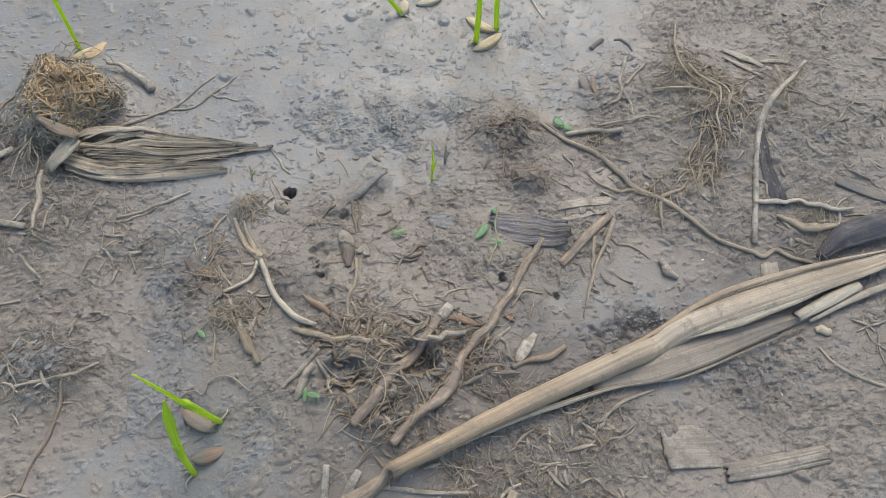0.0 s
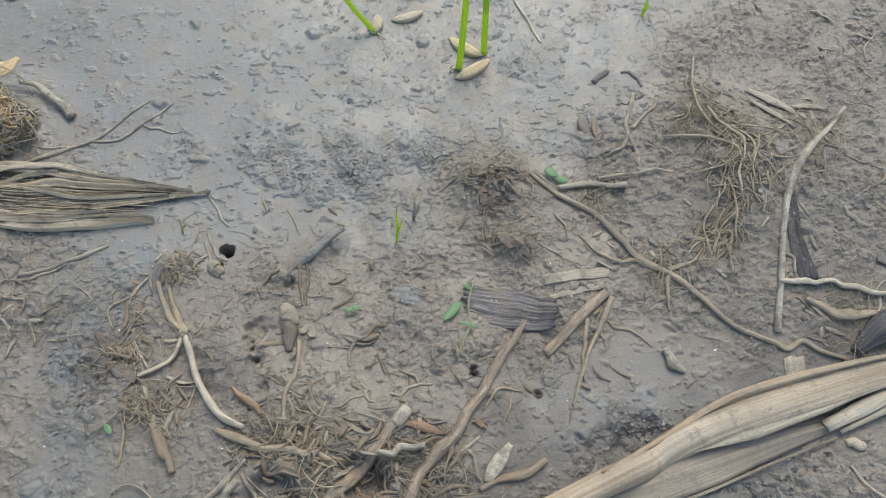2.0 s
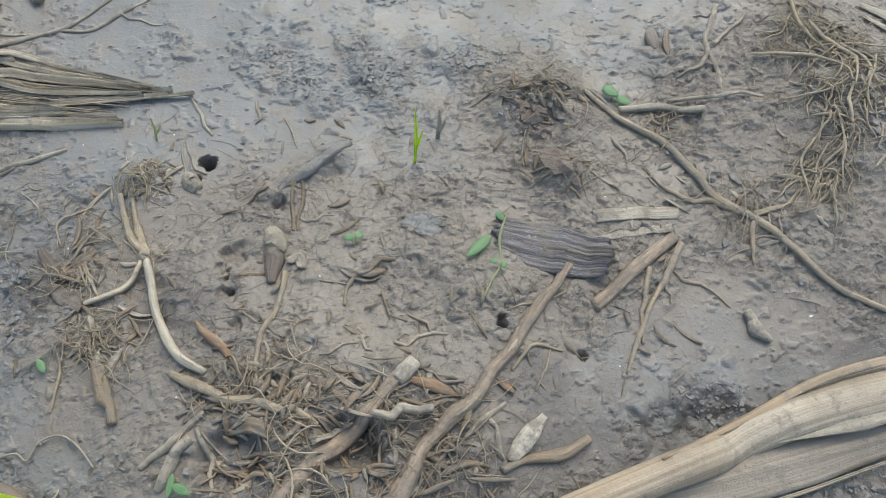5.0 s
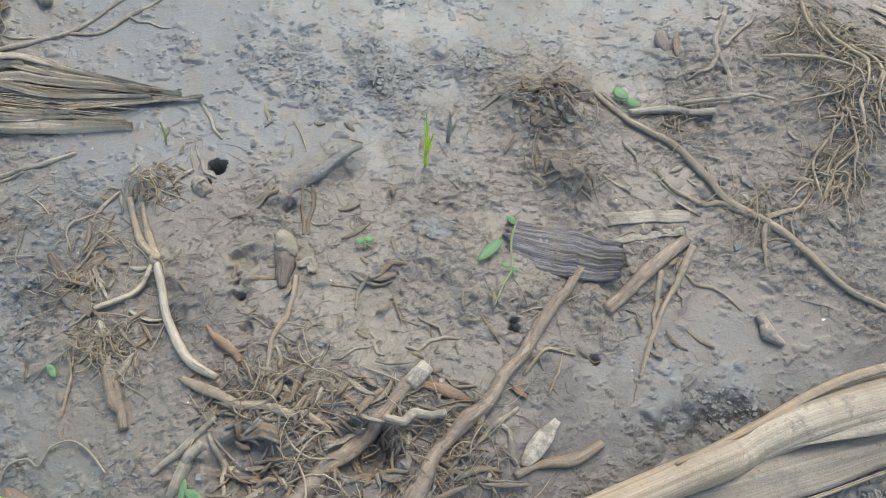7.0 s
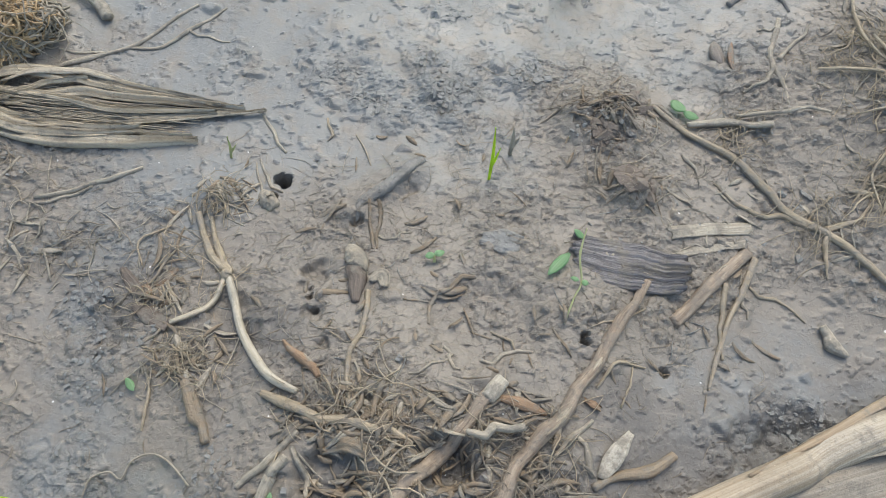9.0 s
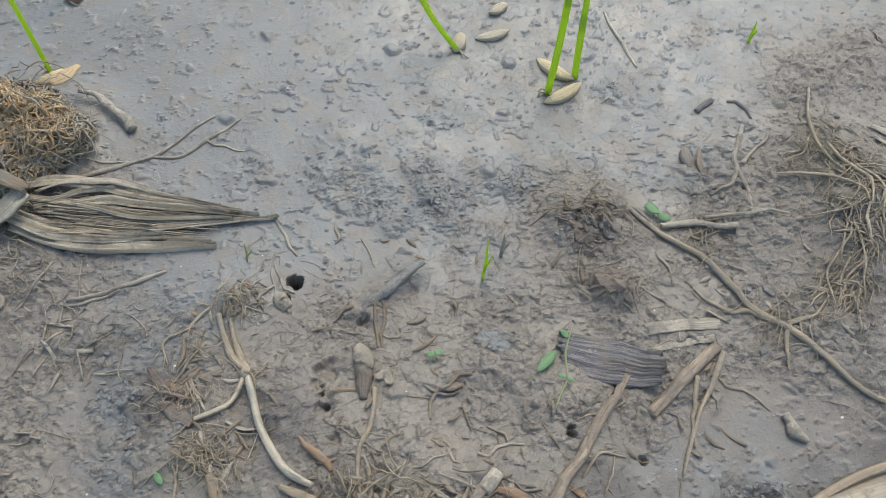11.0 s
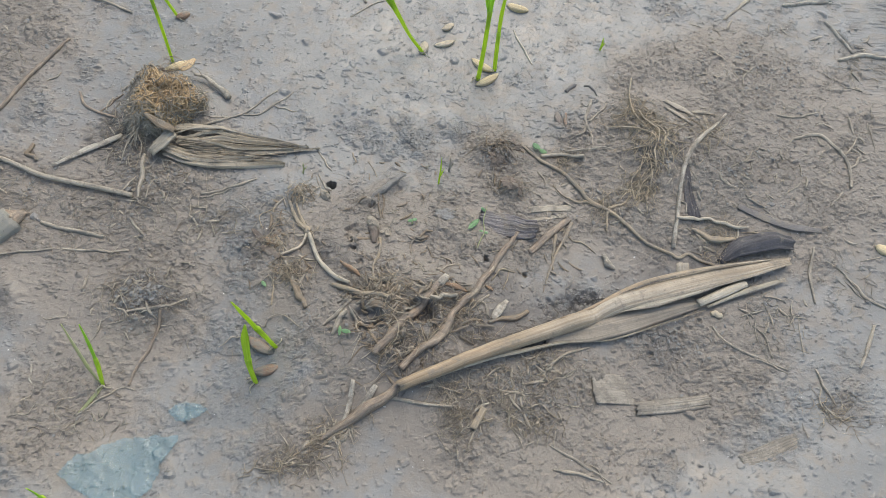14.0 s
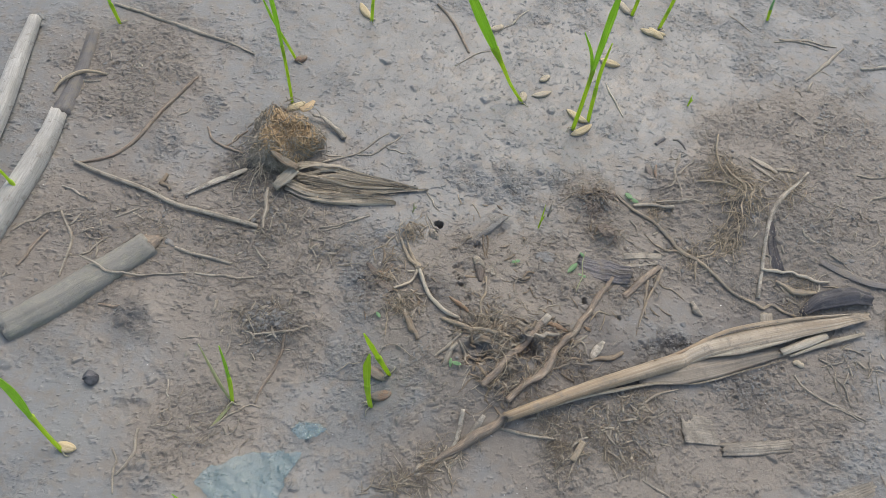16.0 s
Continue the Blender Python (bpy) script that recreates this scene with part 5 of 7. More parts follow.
# ---- roots and straws of the far right ----
stick("forked_root", [(0.0829, 0.0414), (0.0819, 0.0354), (0.0811, 0.0304), (0.0831, 0.0223)], [0.0007, 0.0008, 0.0008, 0.0004], M_STRAW, "forked tan root partly sunk in silt", "root", lift=-0.0002,
      branches=[([(0.0811, 0.0308), (0.0787, 0.0272), (0.0759, 0.0244)], [0.0006, 0.0003]), ([(0.0819, 0.0316), (0.0850, 0.0352), (0.0878, 0.0401)], [0.0006, 0.0003]), ([(0.0821, 0.0393), (0.0790, 0.0387)], [0.0004, 0.0002])])
stick("straw_rod", [(0.0662, 0.0165), (0.0732, 0.0177), (0.0799, 0.0172)], [0.0006, 0.0009, 0.0009], M_STRAW, "straw rod with hairy rootlets on the mud", "straw", "loose straws", lift=0.0009)
stick("straw_rod", [(0.0744, 0.0191), (0.0816, 0.0202), (0.0894, 0.0207)], [0.0005, 0.0006, 0.0003], M_STRAW, "thin straw rod on the mud", "straw", "loose straws", lift=0.0009)
for pts, w in (([(0.1075, 0.0420), (0.1113, 0.0396), (0.1158, 0.0369)], 0.0022), ([(0.1161, 0.0381), (0.1198, 0.0387), (0.1229, 0.0383)], 0.0014), ([(0.1072, 0.0388), (0.1114, 0.0357), (0.1151, 0.0324)], 0.0013)):
    strip("dry_leaf_scrap", pts, [0.6 * w, w, 0.5 * w], M_STRAW, "dry tan leaf scrap on rough mud", "leaf scrap", "leaf scraps", curl=1.0, lift=0.0005, fray=0.0006)
roots = [([(0.0962, 0.0509), (0.0958, 0.0430), (0.0962, 0.0351), (0.0994, 0.0294)], 0.0006), ([(0.0878, 0.0291), (0.0953, 0.0287), (0.1010, 0.0258), (0.1022, 0.0224)], 0.0007), ([(0.0976, 0.0369), (0.1003, 0.0311), (0.1028, 0.0266), (0.1027, 0.0215)], 0.0008),
         ([(0.1025, 0.0223), (0.1017, 0.0175), (0.1024, 0.0143)], 0.0006), ([(0.1017, 0.0311), (0.1045, 0.0265), (0.1039, 0.0215)], 0.0006), ([(0.0923, 0.0202), (0.0972, 0.0217), (0.1023, 0.0232)], 0.0004),
         ([(0.0969, 0.0128), (0.0946, 0.0082), (0.0957, 0.0023)], 0.0005), ([(0.1069, 0.0291), (0.1040, 0.0223), (0.1048, 0.0182), (0.1066, 0.0166)], 0.0005), ([(0.0982, 0.0304), (0.1031, 0.0310), (0.1085, 0.0309), (0.1138, 0.0292)], 0.0004),
         ([(0.0942, 0.0372), (0.0924, 0.0335), (0.0895, 0.0319)], 0.0004), ([(0.0988, 0.0120), (0.0970, 0.0067), (0.0974, 0.0040)], 0.0004), ([(0.1001, 0.0175), (0.1011, 0.0120), (0.1010, 0.0038)], 0.0004)]
clump = thing("root_clump", (0.1023, 0.0232), "tangled tan root clump rising from the mud", "root clump")
for pts, r in roots:
    part("root", rod(pts, [0.45 * r, 0.7 * r, 0.6 * r, 0.2 * r], lift=0.0008, wobble=0.0012, n=20), M_ROOT_GOLD, clump)
for at, rad, k_ in (((0.1000, 0.0345), 0.0030, 14), ((0.1028, 0.0280), 0.0040, 18), ((0.0985, 0.0240), 0.0032, 12), ((0.1060, 0.0215), 0.0034, 14), ((0.1015, 0.0160), 0.0036, 16), ((0.0975, 0.0090), 0.0036, 14), ((0.1005, 0.0050), 0.0030, 10)):
    tagged(part("fringe", tuft(at, rad, 0.0010, k_, 0.00016, k_ + int(at[0] * 9000), (0.0, -0.0020), (3.5, 6.1)), M_ROOT_GOLD, clump), "fine tan hanging rootlets", kind="stuff")
stick("far_root", [(0.1512, 0.0335), (0.1600, 0.0360), (0.1655, 0.0314), (0.1690, 0.0249), (0.1683, 0.0172)], [0.0005, 0.0008, 0.0009, 0.0007], M_STRAW, "crooked tan root on rough mud", "root",
      branches=[([(0.1690, 0.0249), (0.1736, 0.0303), (0.1700, 0.0333)], [0.0006, 0.0004])])
for pts, r in (([(0.1565, 0.0980), (0.1664, 0.1006), (0.1763, 0.1025)], 0.0010), ([(0.1527, -0.0064), (0.1507, -0.0161), (0.1510, -0.0252)], 0.0007), ([(0.1680, -0.0308), (0.1645, -0.0387), (0.1608, -0.0450)], 0.0008),
               ([(0.1462, 0.0424), (0.1528, 0.0436), (0.1618, 0.0469)], 0.0006), ([(0.1331, 0.0873), (0.1423, 0.0982), (0.1496, 0.1073)], 0.0007), ([(0.1227, 0.1061), (0.1332, 0.1088), (0.1444, 0.1065)], 0.0006),
               ([(0.1248, 0.1080), (0.1369, 0.1099), (0.1483, 0.1088)], 0.0006), ([(0.1350, 0.0895), (0.1438, 0.1000), (0.1510, 0.1084)], 0.0008), ([(0.1193, -0.0355), (0.1226, -0.0399), (0.1317, -0.0438), (0.1401, -0.0473)], 0.0005),
               ([(0.1718, 0.0922), (0.1762, 0.0854), (0.1799, 0.0778)], 0.0010), ([(0.1740, 0.0735), (0.1823, 0.0770), (0.1955, 0.0774)], 0.0012), ([(0.1601, 0.0089), (0.1624, 0.0114), (0.1654, 0.0152)], 0.0005),
               ([(0.0691, -0.0548), (0.0755, -0.0498), (0.0820, -0.0465)], 0.0006), ([(0.0728, -0.0582), (0.0774, -0.0546)], 0.0004), ([(0.1618, -0.0151), (0.1676, -0.0221), (0.1738, -0.0252)], 0.0006), ([(0.1139, 0.1095), (0.1051, 0.1175)], 0.0004)):
    stick("loose_straw", pts, [0.7 * r, r, 0.6 * r], M_STRAW if r < 0.0009 else M_PALE, "dull straw lying on rough mud", "straw", "loose straws")
tagged(part("fibre_slab", Geo().ribbon(laid([(0.1243, -0.0744), (0.1298, -0.0728), (0.1351, -0.0702), (0.1399, -0.0676)], 18, 0.0001), [0.0030, 0.0048, 0.0050, 0.0036], 0.2, 0.0005, 0.0, across=21, ruffle=0.0003, seed=16, fray=0.0012), M_SLAB), "small muddy tan slab of fibrous stem", "stem slab")
for pts, r in (([(0.0707, -0.0762), (0.0774, -0.0791), (0.0831, -0.0816), (0.0878, -0.0843)], 0.0006), ([(0.0717, -0.0826), (0.0782, -0.0828), (0.0854, -0.0842)], 0.0007), ([(0.0815, -0.0799), (0.0843, -0.0821), (0.0862, -0.0844)], 0.0004), ([(0.1481, -0.0463), (0.1497, -0.0516), (0.1522, -0.0569)], 0.0006), ([(0.1311, -0.0447), (0.1351, -0.0464), (0.1401, -0.0484)], 0.0005), ([(0.0700, -0.0593), (0.0738, -0.0571), (0.0778, -0.0539)], 0.0004)):
    stick("sunken_root", pts, [0.5 * r, r, 0.8 * r, 0.4 * r], M_STRAW, "thin muddy root half sunk in mud", "root", "sunken roots")
stick("dark_stem_piece", [(0.0745, 0.0451), (0.0776, 0.0480)], [0.0008, 0.0008], M_WETSTEM, "short dark stem piece on silt", "stem piece", "dark stem pieces")
stick("dark_stem_piece", [(0.0805, 0.0477), (0.0834, 0.0458), (0.0847, 0.0432)], [0.0004, 0.0005, 0.0003], M_WETSTEM, "short dark stem piece on silt", "stem piece", "dark stem pieces")

# ---- slabs and debris in front of the sheath ----
slab_c = laid([(0.0836, -0.0584, 0.0004), (0.0874, -0.0578, 0.0004), (0.0930, -0.0573, 0.0), (0.1000, -0.0568, -0.0016)], 22, 0.0001)
tagged(part("fibre_slab", Geo().ribbon(slab_c, [0.0086, 0.0088, 0.0084, 0.0078], 0.12, 0.0006, 0.0, across=31, ruffle=0.00016, seed=6, fray=0.0009), M_SLAB), "flat tan slab of fibrous stem pressed into mud", "stem slab")
slab_c = laid([(0.0964, -0.0624), (0.1059, -0.0605), (0.1161, -0.0583)], 18, 0.0004)
tagged(part("ridged_stem_piece", Geo().ribbon(slab_c, [0.0040, 0.0044, 0.0040], 1.1, 0.0006, 0.0, across=25, ruffle=0.00022, seed=7, fray=0.0012), M_SLAB), "ridged dark tan stem piece beside the slab", "stem slab")
stem = thing("rotten_stalk", (0.0228, -0.0731), "rotten brown stem fraying into fibres", "stem")
part("stem", rod([(0.0294, -0.0655), (0.0252, -0.0697), (0.0205, -0.0737), (0.0154, -0.0774), (0.0103, -0.0814)], [0.0013, 0.0021, 0.0022, 0.0016, 0.0006], sides=12, groove=0.12), M_STICK, stem)
for pts, r in (([(0.0154, -0.0774), (0.0094, -0.0804), (0.0031, -0.0863)], 0.0006), ([(0.0160, -0.0766), (0.0113, -0.0825), (0.0072, -0.0849)], 0.0005), ([(0.0154, -0.0777), (0.0157, -0.0820), (0.0164, -0.0850)], 0.0005), ([(0.0183, -0.0755), (0.0133, -0.0795), (0.0059, -0.0835)], 0.0007)):
    part("fibre", rod(pts, [r, 0.8 * r, 0.3 * r]), M_ROOT_TAN, stem)
strip("pale_leaf_strip", [(0.0168, -0.0660, 0.0006), (0.0165, -0.0718), (0.0156, -0.0766)], [0.0012, 0.0016, 0.0010], M_PALE, "narrow pale leaf strip beside the rotten stem", "leaf scrap", "leaf scraps", curl=1.2, lift=0.0006)
strip("pale_leaf_strip", [(0.0229, -0.0669, 0.0006), (0.0206, -0.0714), (0.0187, -0.0758)], [0.0014, 0.0022, 0.0012], M_PALE, "narrow pale leaf strip beside the rotten stem", "leaf scrap", "leaf scraps", curl=1.2, lift=0.0006)
stick("loose_straw", [(0.0268, -0.0695), (0.0354, -0.0704), (0.0445, -0.0700)], [0.0006, 0.0007, 0.0004], M_STRAW, "thin straw beside the rotten stem", "straw", "loose straws")
strip("standing_straw_scrap", [(0.0521, -0.0693, 0.0004), (0.0509, -0.0720, 0.0003), (0.0494, -0.0751, 0.0002)], 0.0019, M_ROOT_TAN, "upright tan straw scrap in debris", "leaf scrap", "leaf scraps", curl=0.8, lift=0.0004)
tagged(part("seed_husk", rod([(0.1189, -0.0317), (0.1221, -0.0320)], [0.0008, 0.0014, 0.0010], sides=10), M_HULL_PALE), "small pinkish-tan husk on the mud", "husk flake")
tagged(part("dark_pebble", rod([(-0.0905, -0.0737), (-0.0904, -0.0719), (-0.0902, -0.0701)], [0.0012, 0.0022, 0.0016], sides=14, n=16, knots=0.08, slim=1.0), M_STONE), "small dark wet pebble on smooth mud", "pebble")
tagged(part("brown_seed", rod([(0.0287, -0.0540), (0.0288, -0.0529), (0.0288, -0.0518)], [0.0005, 0.0010, 0.0006], sides=10, lift=0.0012), M_ROOT), "small dark brown seed in the litter", "seed")

# ---- the root ball and the husk bundle ----
bx, by = (-0.0554, 0.0200)
ball = thing("root_ball", (bx, by), "golden-brown tangled root ball sitting on mud", "root ball")
rs = np.random.RandomState(12)
n, k = 1900, 12
bz = float(relief(bx, by)) + 0.0006
th, el = rs.rand(n) * 6.28, np.arcsin(rs.rand(n) ** 0.8)
pth = np.zeros((n, k, 3))
head, turn = rs.rand(n) * 6.28, rs.randn(n) * 0.45
shell = 0.84 + 0.28 * rs.rand(n) ** 0.8
for i in range(k):
    lump = 1 + 0.10 * np.sin(3 * th + 1.0) + 0.07 * np.sin(5 * th + 4 * el)
    pth[:, i] = np.stack([0.0108 * lump * np.cos(th) * np.cos(el), 0.0112 * lump * np.sin(th) * np.cos(el), 0.0092 * np.sin(el) * lump], 1) * (shell + 0.045 * rs.randn(n))[:, None]
    head = head + turn + rs.randn(n) * 0.5
    th, el = th + 0.085 * np.cos(head) / np.maximum(0.3, np.cos(el)), np.clip(el + 0.085 * np.sin(head), -0.1, 1.5)
pth += (bx, by, bz)
m5 = pth[:, k // 2]
core = ((m5[:, 0] - bx - 0.0015) / 0.0080) ** 2 + ((m5[:, 1] - by + 0.0005) / 0.0090) ** 2 < 0.6 + 0.8 * rs.rand(n)
tagged(part("golden_tangle", Geo().threads(pth[core], 0.00020 * (0.7 + 0.7 * rs.rand(core.sum())), 5), M_GOLD, ball), "golden curly fibres", kind="stuff")
tagged(part("outer_tangle", Geo().threads(pth[~core], 0.00019 * (0.7 + 0.9 * rs.rand((~core).sum())), 5), M_STRAW, ball), "dull tan coarser fibres", kind="stuff")
g = Geo()
a = np.linspace(0, 2 * np.pi, 36, endpoint=False)
for i, e in enumerate(np.linspace(-0.1, 1.45, 12)):
    rr = 0.0086 * np.cos(e) * (1 + 0.10 * np.sin(3 * a + 1.0)) * (0.92 + 0.16 * vnoise(a * 3, np.full(36, i), 5))
    g.v.append(np.stack([bx + rr * np.cos(a), by + rr * np.sin(a), np.full(36, bz + 0.0068 * np.sin(e)) + 0.0006 * vnoise(a * 5, np.full(36, i * 1.7), 6)], 1))
    g.uv.append(np.stack([a * 0.01, np.full(36, e * 0.01)], 1))
    if i:
        g.f += [((i - 1) * 36 + j, (i - 1) * 36 + (j + 1) % 36, i * 36 + (j + 1) % 36, i * 36 + j) for j in range(36)]
g.f.append(tuple(11 * 36 + j for j in range(36)))
part("core", g, M_ROOT_GOLD, ball, "brown earthy core")
tagged(part("muddy_fringe", tuft((bx - 0.0045, by - 0.0075), 0.0046, 0.0034, 100, 0.00020, 41, span=(2.6, 6.0)), M_STRAW, ball), "mud-caked hanging roots", kind="stuff")
tagged(part("side_fringe", tuft((bx - 0.0070, by + 0.0010), 0.0026, 0.0042, 40, 0.00020, 42, span=(1.8, 4.4)), M_STRAW, ball), "mud-caked hanging roots", kind="stuff")
tagged(part("stray_tangle", tuft((bx + 0.0020, by - 0.0015), 0.0075, 0.0085, 60, 0.00015, 43), M_STRAW, ball), "stray tan roots", kind="stuff")
tagged(part("top_fringe", tuft((bx - 0.0030, by + 0.0075), 0.0036, 0.0050, 50, 0.00018, 44, span=(0.3, 2.9)), M_STICK, ball), "grey dried roots", kind="stuff")
strip("leaf_flake", [(-0.0538, 0.0007, 0.0022), (-0.0513, 0.0032, 0.0036), (-0.0484, 0.0066, 0.0050)], [0.0030, 0.0046, 0.0040], M_SHEATH_PALE, "pale brown leaf flake leaning on the root ball", "leaf scrap", "leaf scraps", curl=0.4, fray=0.0008, ruffle=0.0004, across=11)
strip("leaf_flake", [(-0.0562, 0.0096, 0.0072), (-0.0521, 0.0078, 0.0068), (-0.0479, 0.0067, 0.0058)], [0.0014, 0.0030, 0.0022], M_ROOT, "brown leaf flake stuck on the root ball", "leaf scrap", "leaf scraps", curl=0.8, fray=0.0008, ruffle=0.0004)
strip("yellow_leaf_scrap", [(-0.0516, 0.0309, 0.0048), (-0.0499, 0.0326, 0.0052), (-0.0486, 0.0361, 0.0050)], [0.0026, 0.0034, 0.0014], M_GOLD, "yellow folded leaf scrap on top of the root ball", "leaf scrap", "leaf scraps", curl=1.0, fray=0.0006)
stick("curled_straw", [(-0.0482, 0.0322, 0.0015), (-0.0438, 0.0311, 0.0014), (-0.0397, 0.0285, 0.0010), (-0.0359, 0.0253, 0.0008)], [0.0007, 0.0009, 0.0012, 0.0013], M_PALE, "greyish curled hollow straw beside the root ball", "straw", "loose straws", sides=10)
husk = thing("husk_bundle", (-0.0350, 0.0060), "grey-brown dried husk bundle tapering to a point", "husk")
tip = (-0.0058, 0.0093)
part("pale_rim", Geo().ribbon(laid([(-0.0479, 0.0087, 0.0016), (-0.0430, 0.0114, 0.0022), (-0.0347, 0.0125, 0.0017), (-0.0252, 0.0115, 0.0012), (-0.0155, 0.0103, 0.0007)], 26, 0.0002), [0.0008, 0.0022, 0.0016, 0.0010, 0.0005], 1.3, 0.0002, 0.3, across=7, ruffle=0.0004, seed=3, fray=0.0006), M_STRAW, husk, "pale curled husk rim")
for pts, w, hm in (([(-0.0515, 0.0096, 0.00088), (-0.0431, 0.0117, 0.00121), (-0.0292, 0.0110, 0.00088), (-0.0113, 0.0096, 0.00044)], [0.0022, 0.0024, 0.0018, 0.0009], M_HUSK),
                   ([(-0.0464, 0.0055, 0.00055), (-0.0356, 0.0089, 0.00099), (-0.0234, 0.0091, 0.00077), (-0.0079, 0.0093, 0.00033)], [0.0014, 0.0022, 0.0018, 0.0008], M_HUSK),
                   ([(-0.0535, 0.0040, 0.00099), (-0.0449, 0.0020, 0.00077), (-0.0354, 0.0014, 0.00066), (-0.0237, 0.0030, 0.00044)], [0.0026, 0.0036, 0.0028, 0.0012], M_HUSK),
                   ([(-0.0357, 0.0028, 0.00022), (-0.0253, 0.0046, 0.00044), (-0.0150, 0.0071, 0.00033), (-0.0045, 0.0097, 0.00017)], [0.0008, 0.0014, 0.0012, 0.0006], M_HUSK),
                   ([(-0.0503, 0.0017, 0.00022), (-0.0378, -0.0001, 0.00028), (-0.0273, 0.0011, 0.00022), (-0.0149, 0.0026, 0.00011)], [0.0020, 0.0034, 0.0026, 0.0008], M_HUSK),
                   ([(-0.0489, 0.0074, 0.00066), (-0.0394, 0.0075, 0.00105), (-0.0284, 0.0064, 0.00077), (-0.0124, 0.0081, 0.00033)], [0.0012, 0.0016, 0.0014, 0.0007], M_HUSK),
                   ([(-0.0473, 0.0061, 0.00077), (-0.0406, 0.0098, 0.00132), (-0.0354, 0.0112, 0.00110)], [0.0009, 0.0010, 0.0006], M_HUSK)):
    SERIAL[0] += 1
    part("husk_strip", Geo().ribbon(laid(pts, 26, 0.0006), [1.12 * q for q in w], 0.6, 0.0002, 0.1, across=13, ruffle=0.0009, seed=SERIAL[0], fray=0.001), hm, husk)
rs = np.random.RandomState(5)
base_l, base_r = np.array([(-0.0493, 0.0087), (-0.0462, 0.0018)]), np.array([(-0.0126, 0.0091), (-0.0170, 0.0032)])
pth = np.zeros((120, 9, 3))
for i in range(120):
    u, v = rs.rand(), rs.rand()
    p0, p1 = base_l[0] * (1 - u) + base_l[1] * u, base_r[0] * (1 - u) + base_r[1] * u
    s = np.linspace(0.5 * rs.rand() ** 1.5, 0.55 + 0.5 * rs.rand(), 9)[:, None]
    q = p0 + (p1 - p0) * s
    q[:, 1] += 0.0012 * np.sin(s[:, 0] * 3 + 6 * v) * rs.rand()
    pth[i, :, :2] = q
    pth[i, :, 2] = mud(q[:, 0], q[:, 1]) + 0.0004 + (0.0013 * (1 - s[:, 0])).clip(0) * rs.rand() + 0.0007 * rs.rand()
tagged(part("husk_lining", Geo().threads(pth, 0.00011 * (0.6 + rs.rand(120) ** 2), 4), M_HUSK, husk), "thin drying husk fibres", kind="stuff")
stick("forked_straw", [(-0.0452, 0.0120), (-0.0392, 0.0160), (-0.0310, 0.0203), (-0.0257, 0.0260), (-0.0212, 0.0311)], [0.0003, 0.0006, 0.0005, 0.0004, 0.0003], M_STRAW, "forked thin straw on smooth silt", "straw", "loose straws",
      branches=[([(-0.0310, 0.0203), (-0.0242, 0.0217), (-0.0207, 0.0261), (-0.0161, 0.0312)], [0.0004, 0.0005, 0.0003]), ([(-0.0217, 0.0254), (-0.0176, 0.0241), (-0.0136, 0.0235)], [0.0004, 0.0002]), ([(-0.0424, 0.0178), (-0.0374, 0.0175), (-0.0322, 0.0193)], [0.0003, 0.0003])])

# ---- straws, reed and stalks of the left ----
reed = thing("reed_stem", (-0.1046, -0.0442), "thick mud-coated greenish reed stem half buried", "reed stem")
reed_c = laid([(-0.0891, -0.0259), (-0.0959, -0.0338), (-0.1046, -0.0442), (-0.1125, -0.0530), (-0.1202, -0.0604)], 40, -0.0002)
part("stem", Geo().tube(reed_c, [0.0043, 0.0047, 0.0051, 0.0052, 0.0051, 0.0049], 40, 1.0, 0.85, 1.0, 0.045, 0.05, 0.0012, 21), M_REED, reed)
part("broken_end", Geo().tube(laid([(-0.0866, -0.0234), (-0.0891, -0.0259)], 8, 0.0), [0.0014, 0.0038], 20, 1.0, 0.8, 1.0, 0.2, 0.08, 0.0020, 22), M_STICK, reed, "ragged muddy broken end")
part("cut_end", Geo().tube(laid([(-0.1199, -0.0602), (-0.1211, -0.0613)], 5, -0.0002), [0.0046, 0.0036], 24, 1.0, 0.85, 1.0, 0.03, 0.02, 0.0004, 23), M_WETSTEM, reed, "dark wet cut end")
stick("rootlet_over_reed", [(-0.1060, -0.0356, 0.0048), (-0.1000, -0.0374, 0.0046), (-0.0951, -0.0385, 0.0026), (-0.0860, -0.0365, 0.0003), (-0.0735, -0.0337, 0.0002)], [0.0003, 0.0006, 0.0005, 0.0004, 0.0003], M_STRAW, "thin rootlet crossing the reed stem", "rootlet")
stick("long_straw", [(-0.1225, 0.0003), (-0.1079, -0.0043), (-0.0945, -0.0075), (-0.0852, -0.0103), (-0.0716, -0.0118), (-0.0567, -0.0142)], [0.0008, 0.0010, 0.0009, 0.0009, 0.0010], M_STRAW, "long pale straw lying across litter", "straw", "loose straws", n=40, lift=0.0010)
strip("split_straw", [(-0.0660, 0.0072), (-0.0735, 0.0021), (-0.0831, -0.0058)], [0.0022, 0.0026, 0.0010], M_PALE, "split pale straw beside the root ball", "straw", "loose straws", curl=1.6, lift=0.0008, fray=0.0008)
stick("grey_twig", [(-0.0930, 0.0440), (-0.1001, 0.0288), (-0.1039, 0.0155), (-0.1104, 0.0057), (-0.1213, 0.0000)], [0.0006, 0.0009, 0.0010, 0.0009, 0.0006], M_STICK, "crooked grey-brown twig on the mud", "twig", n=36, wobble=0.001)
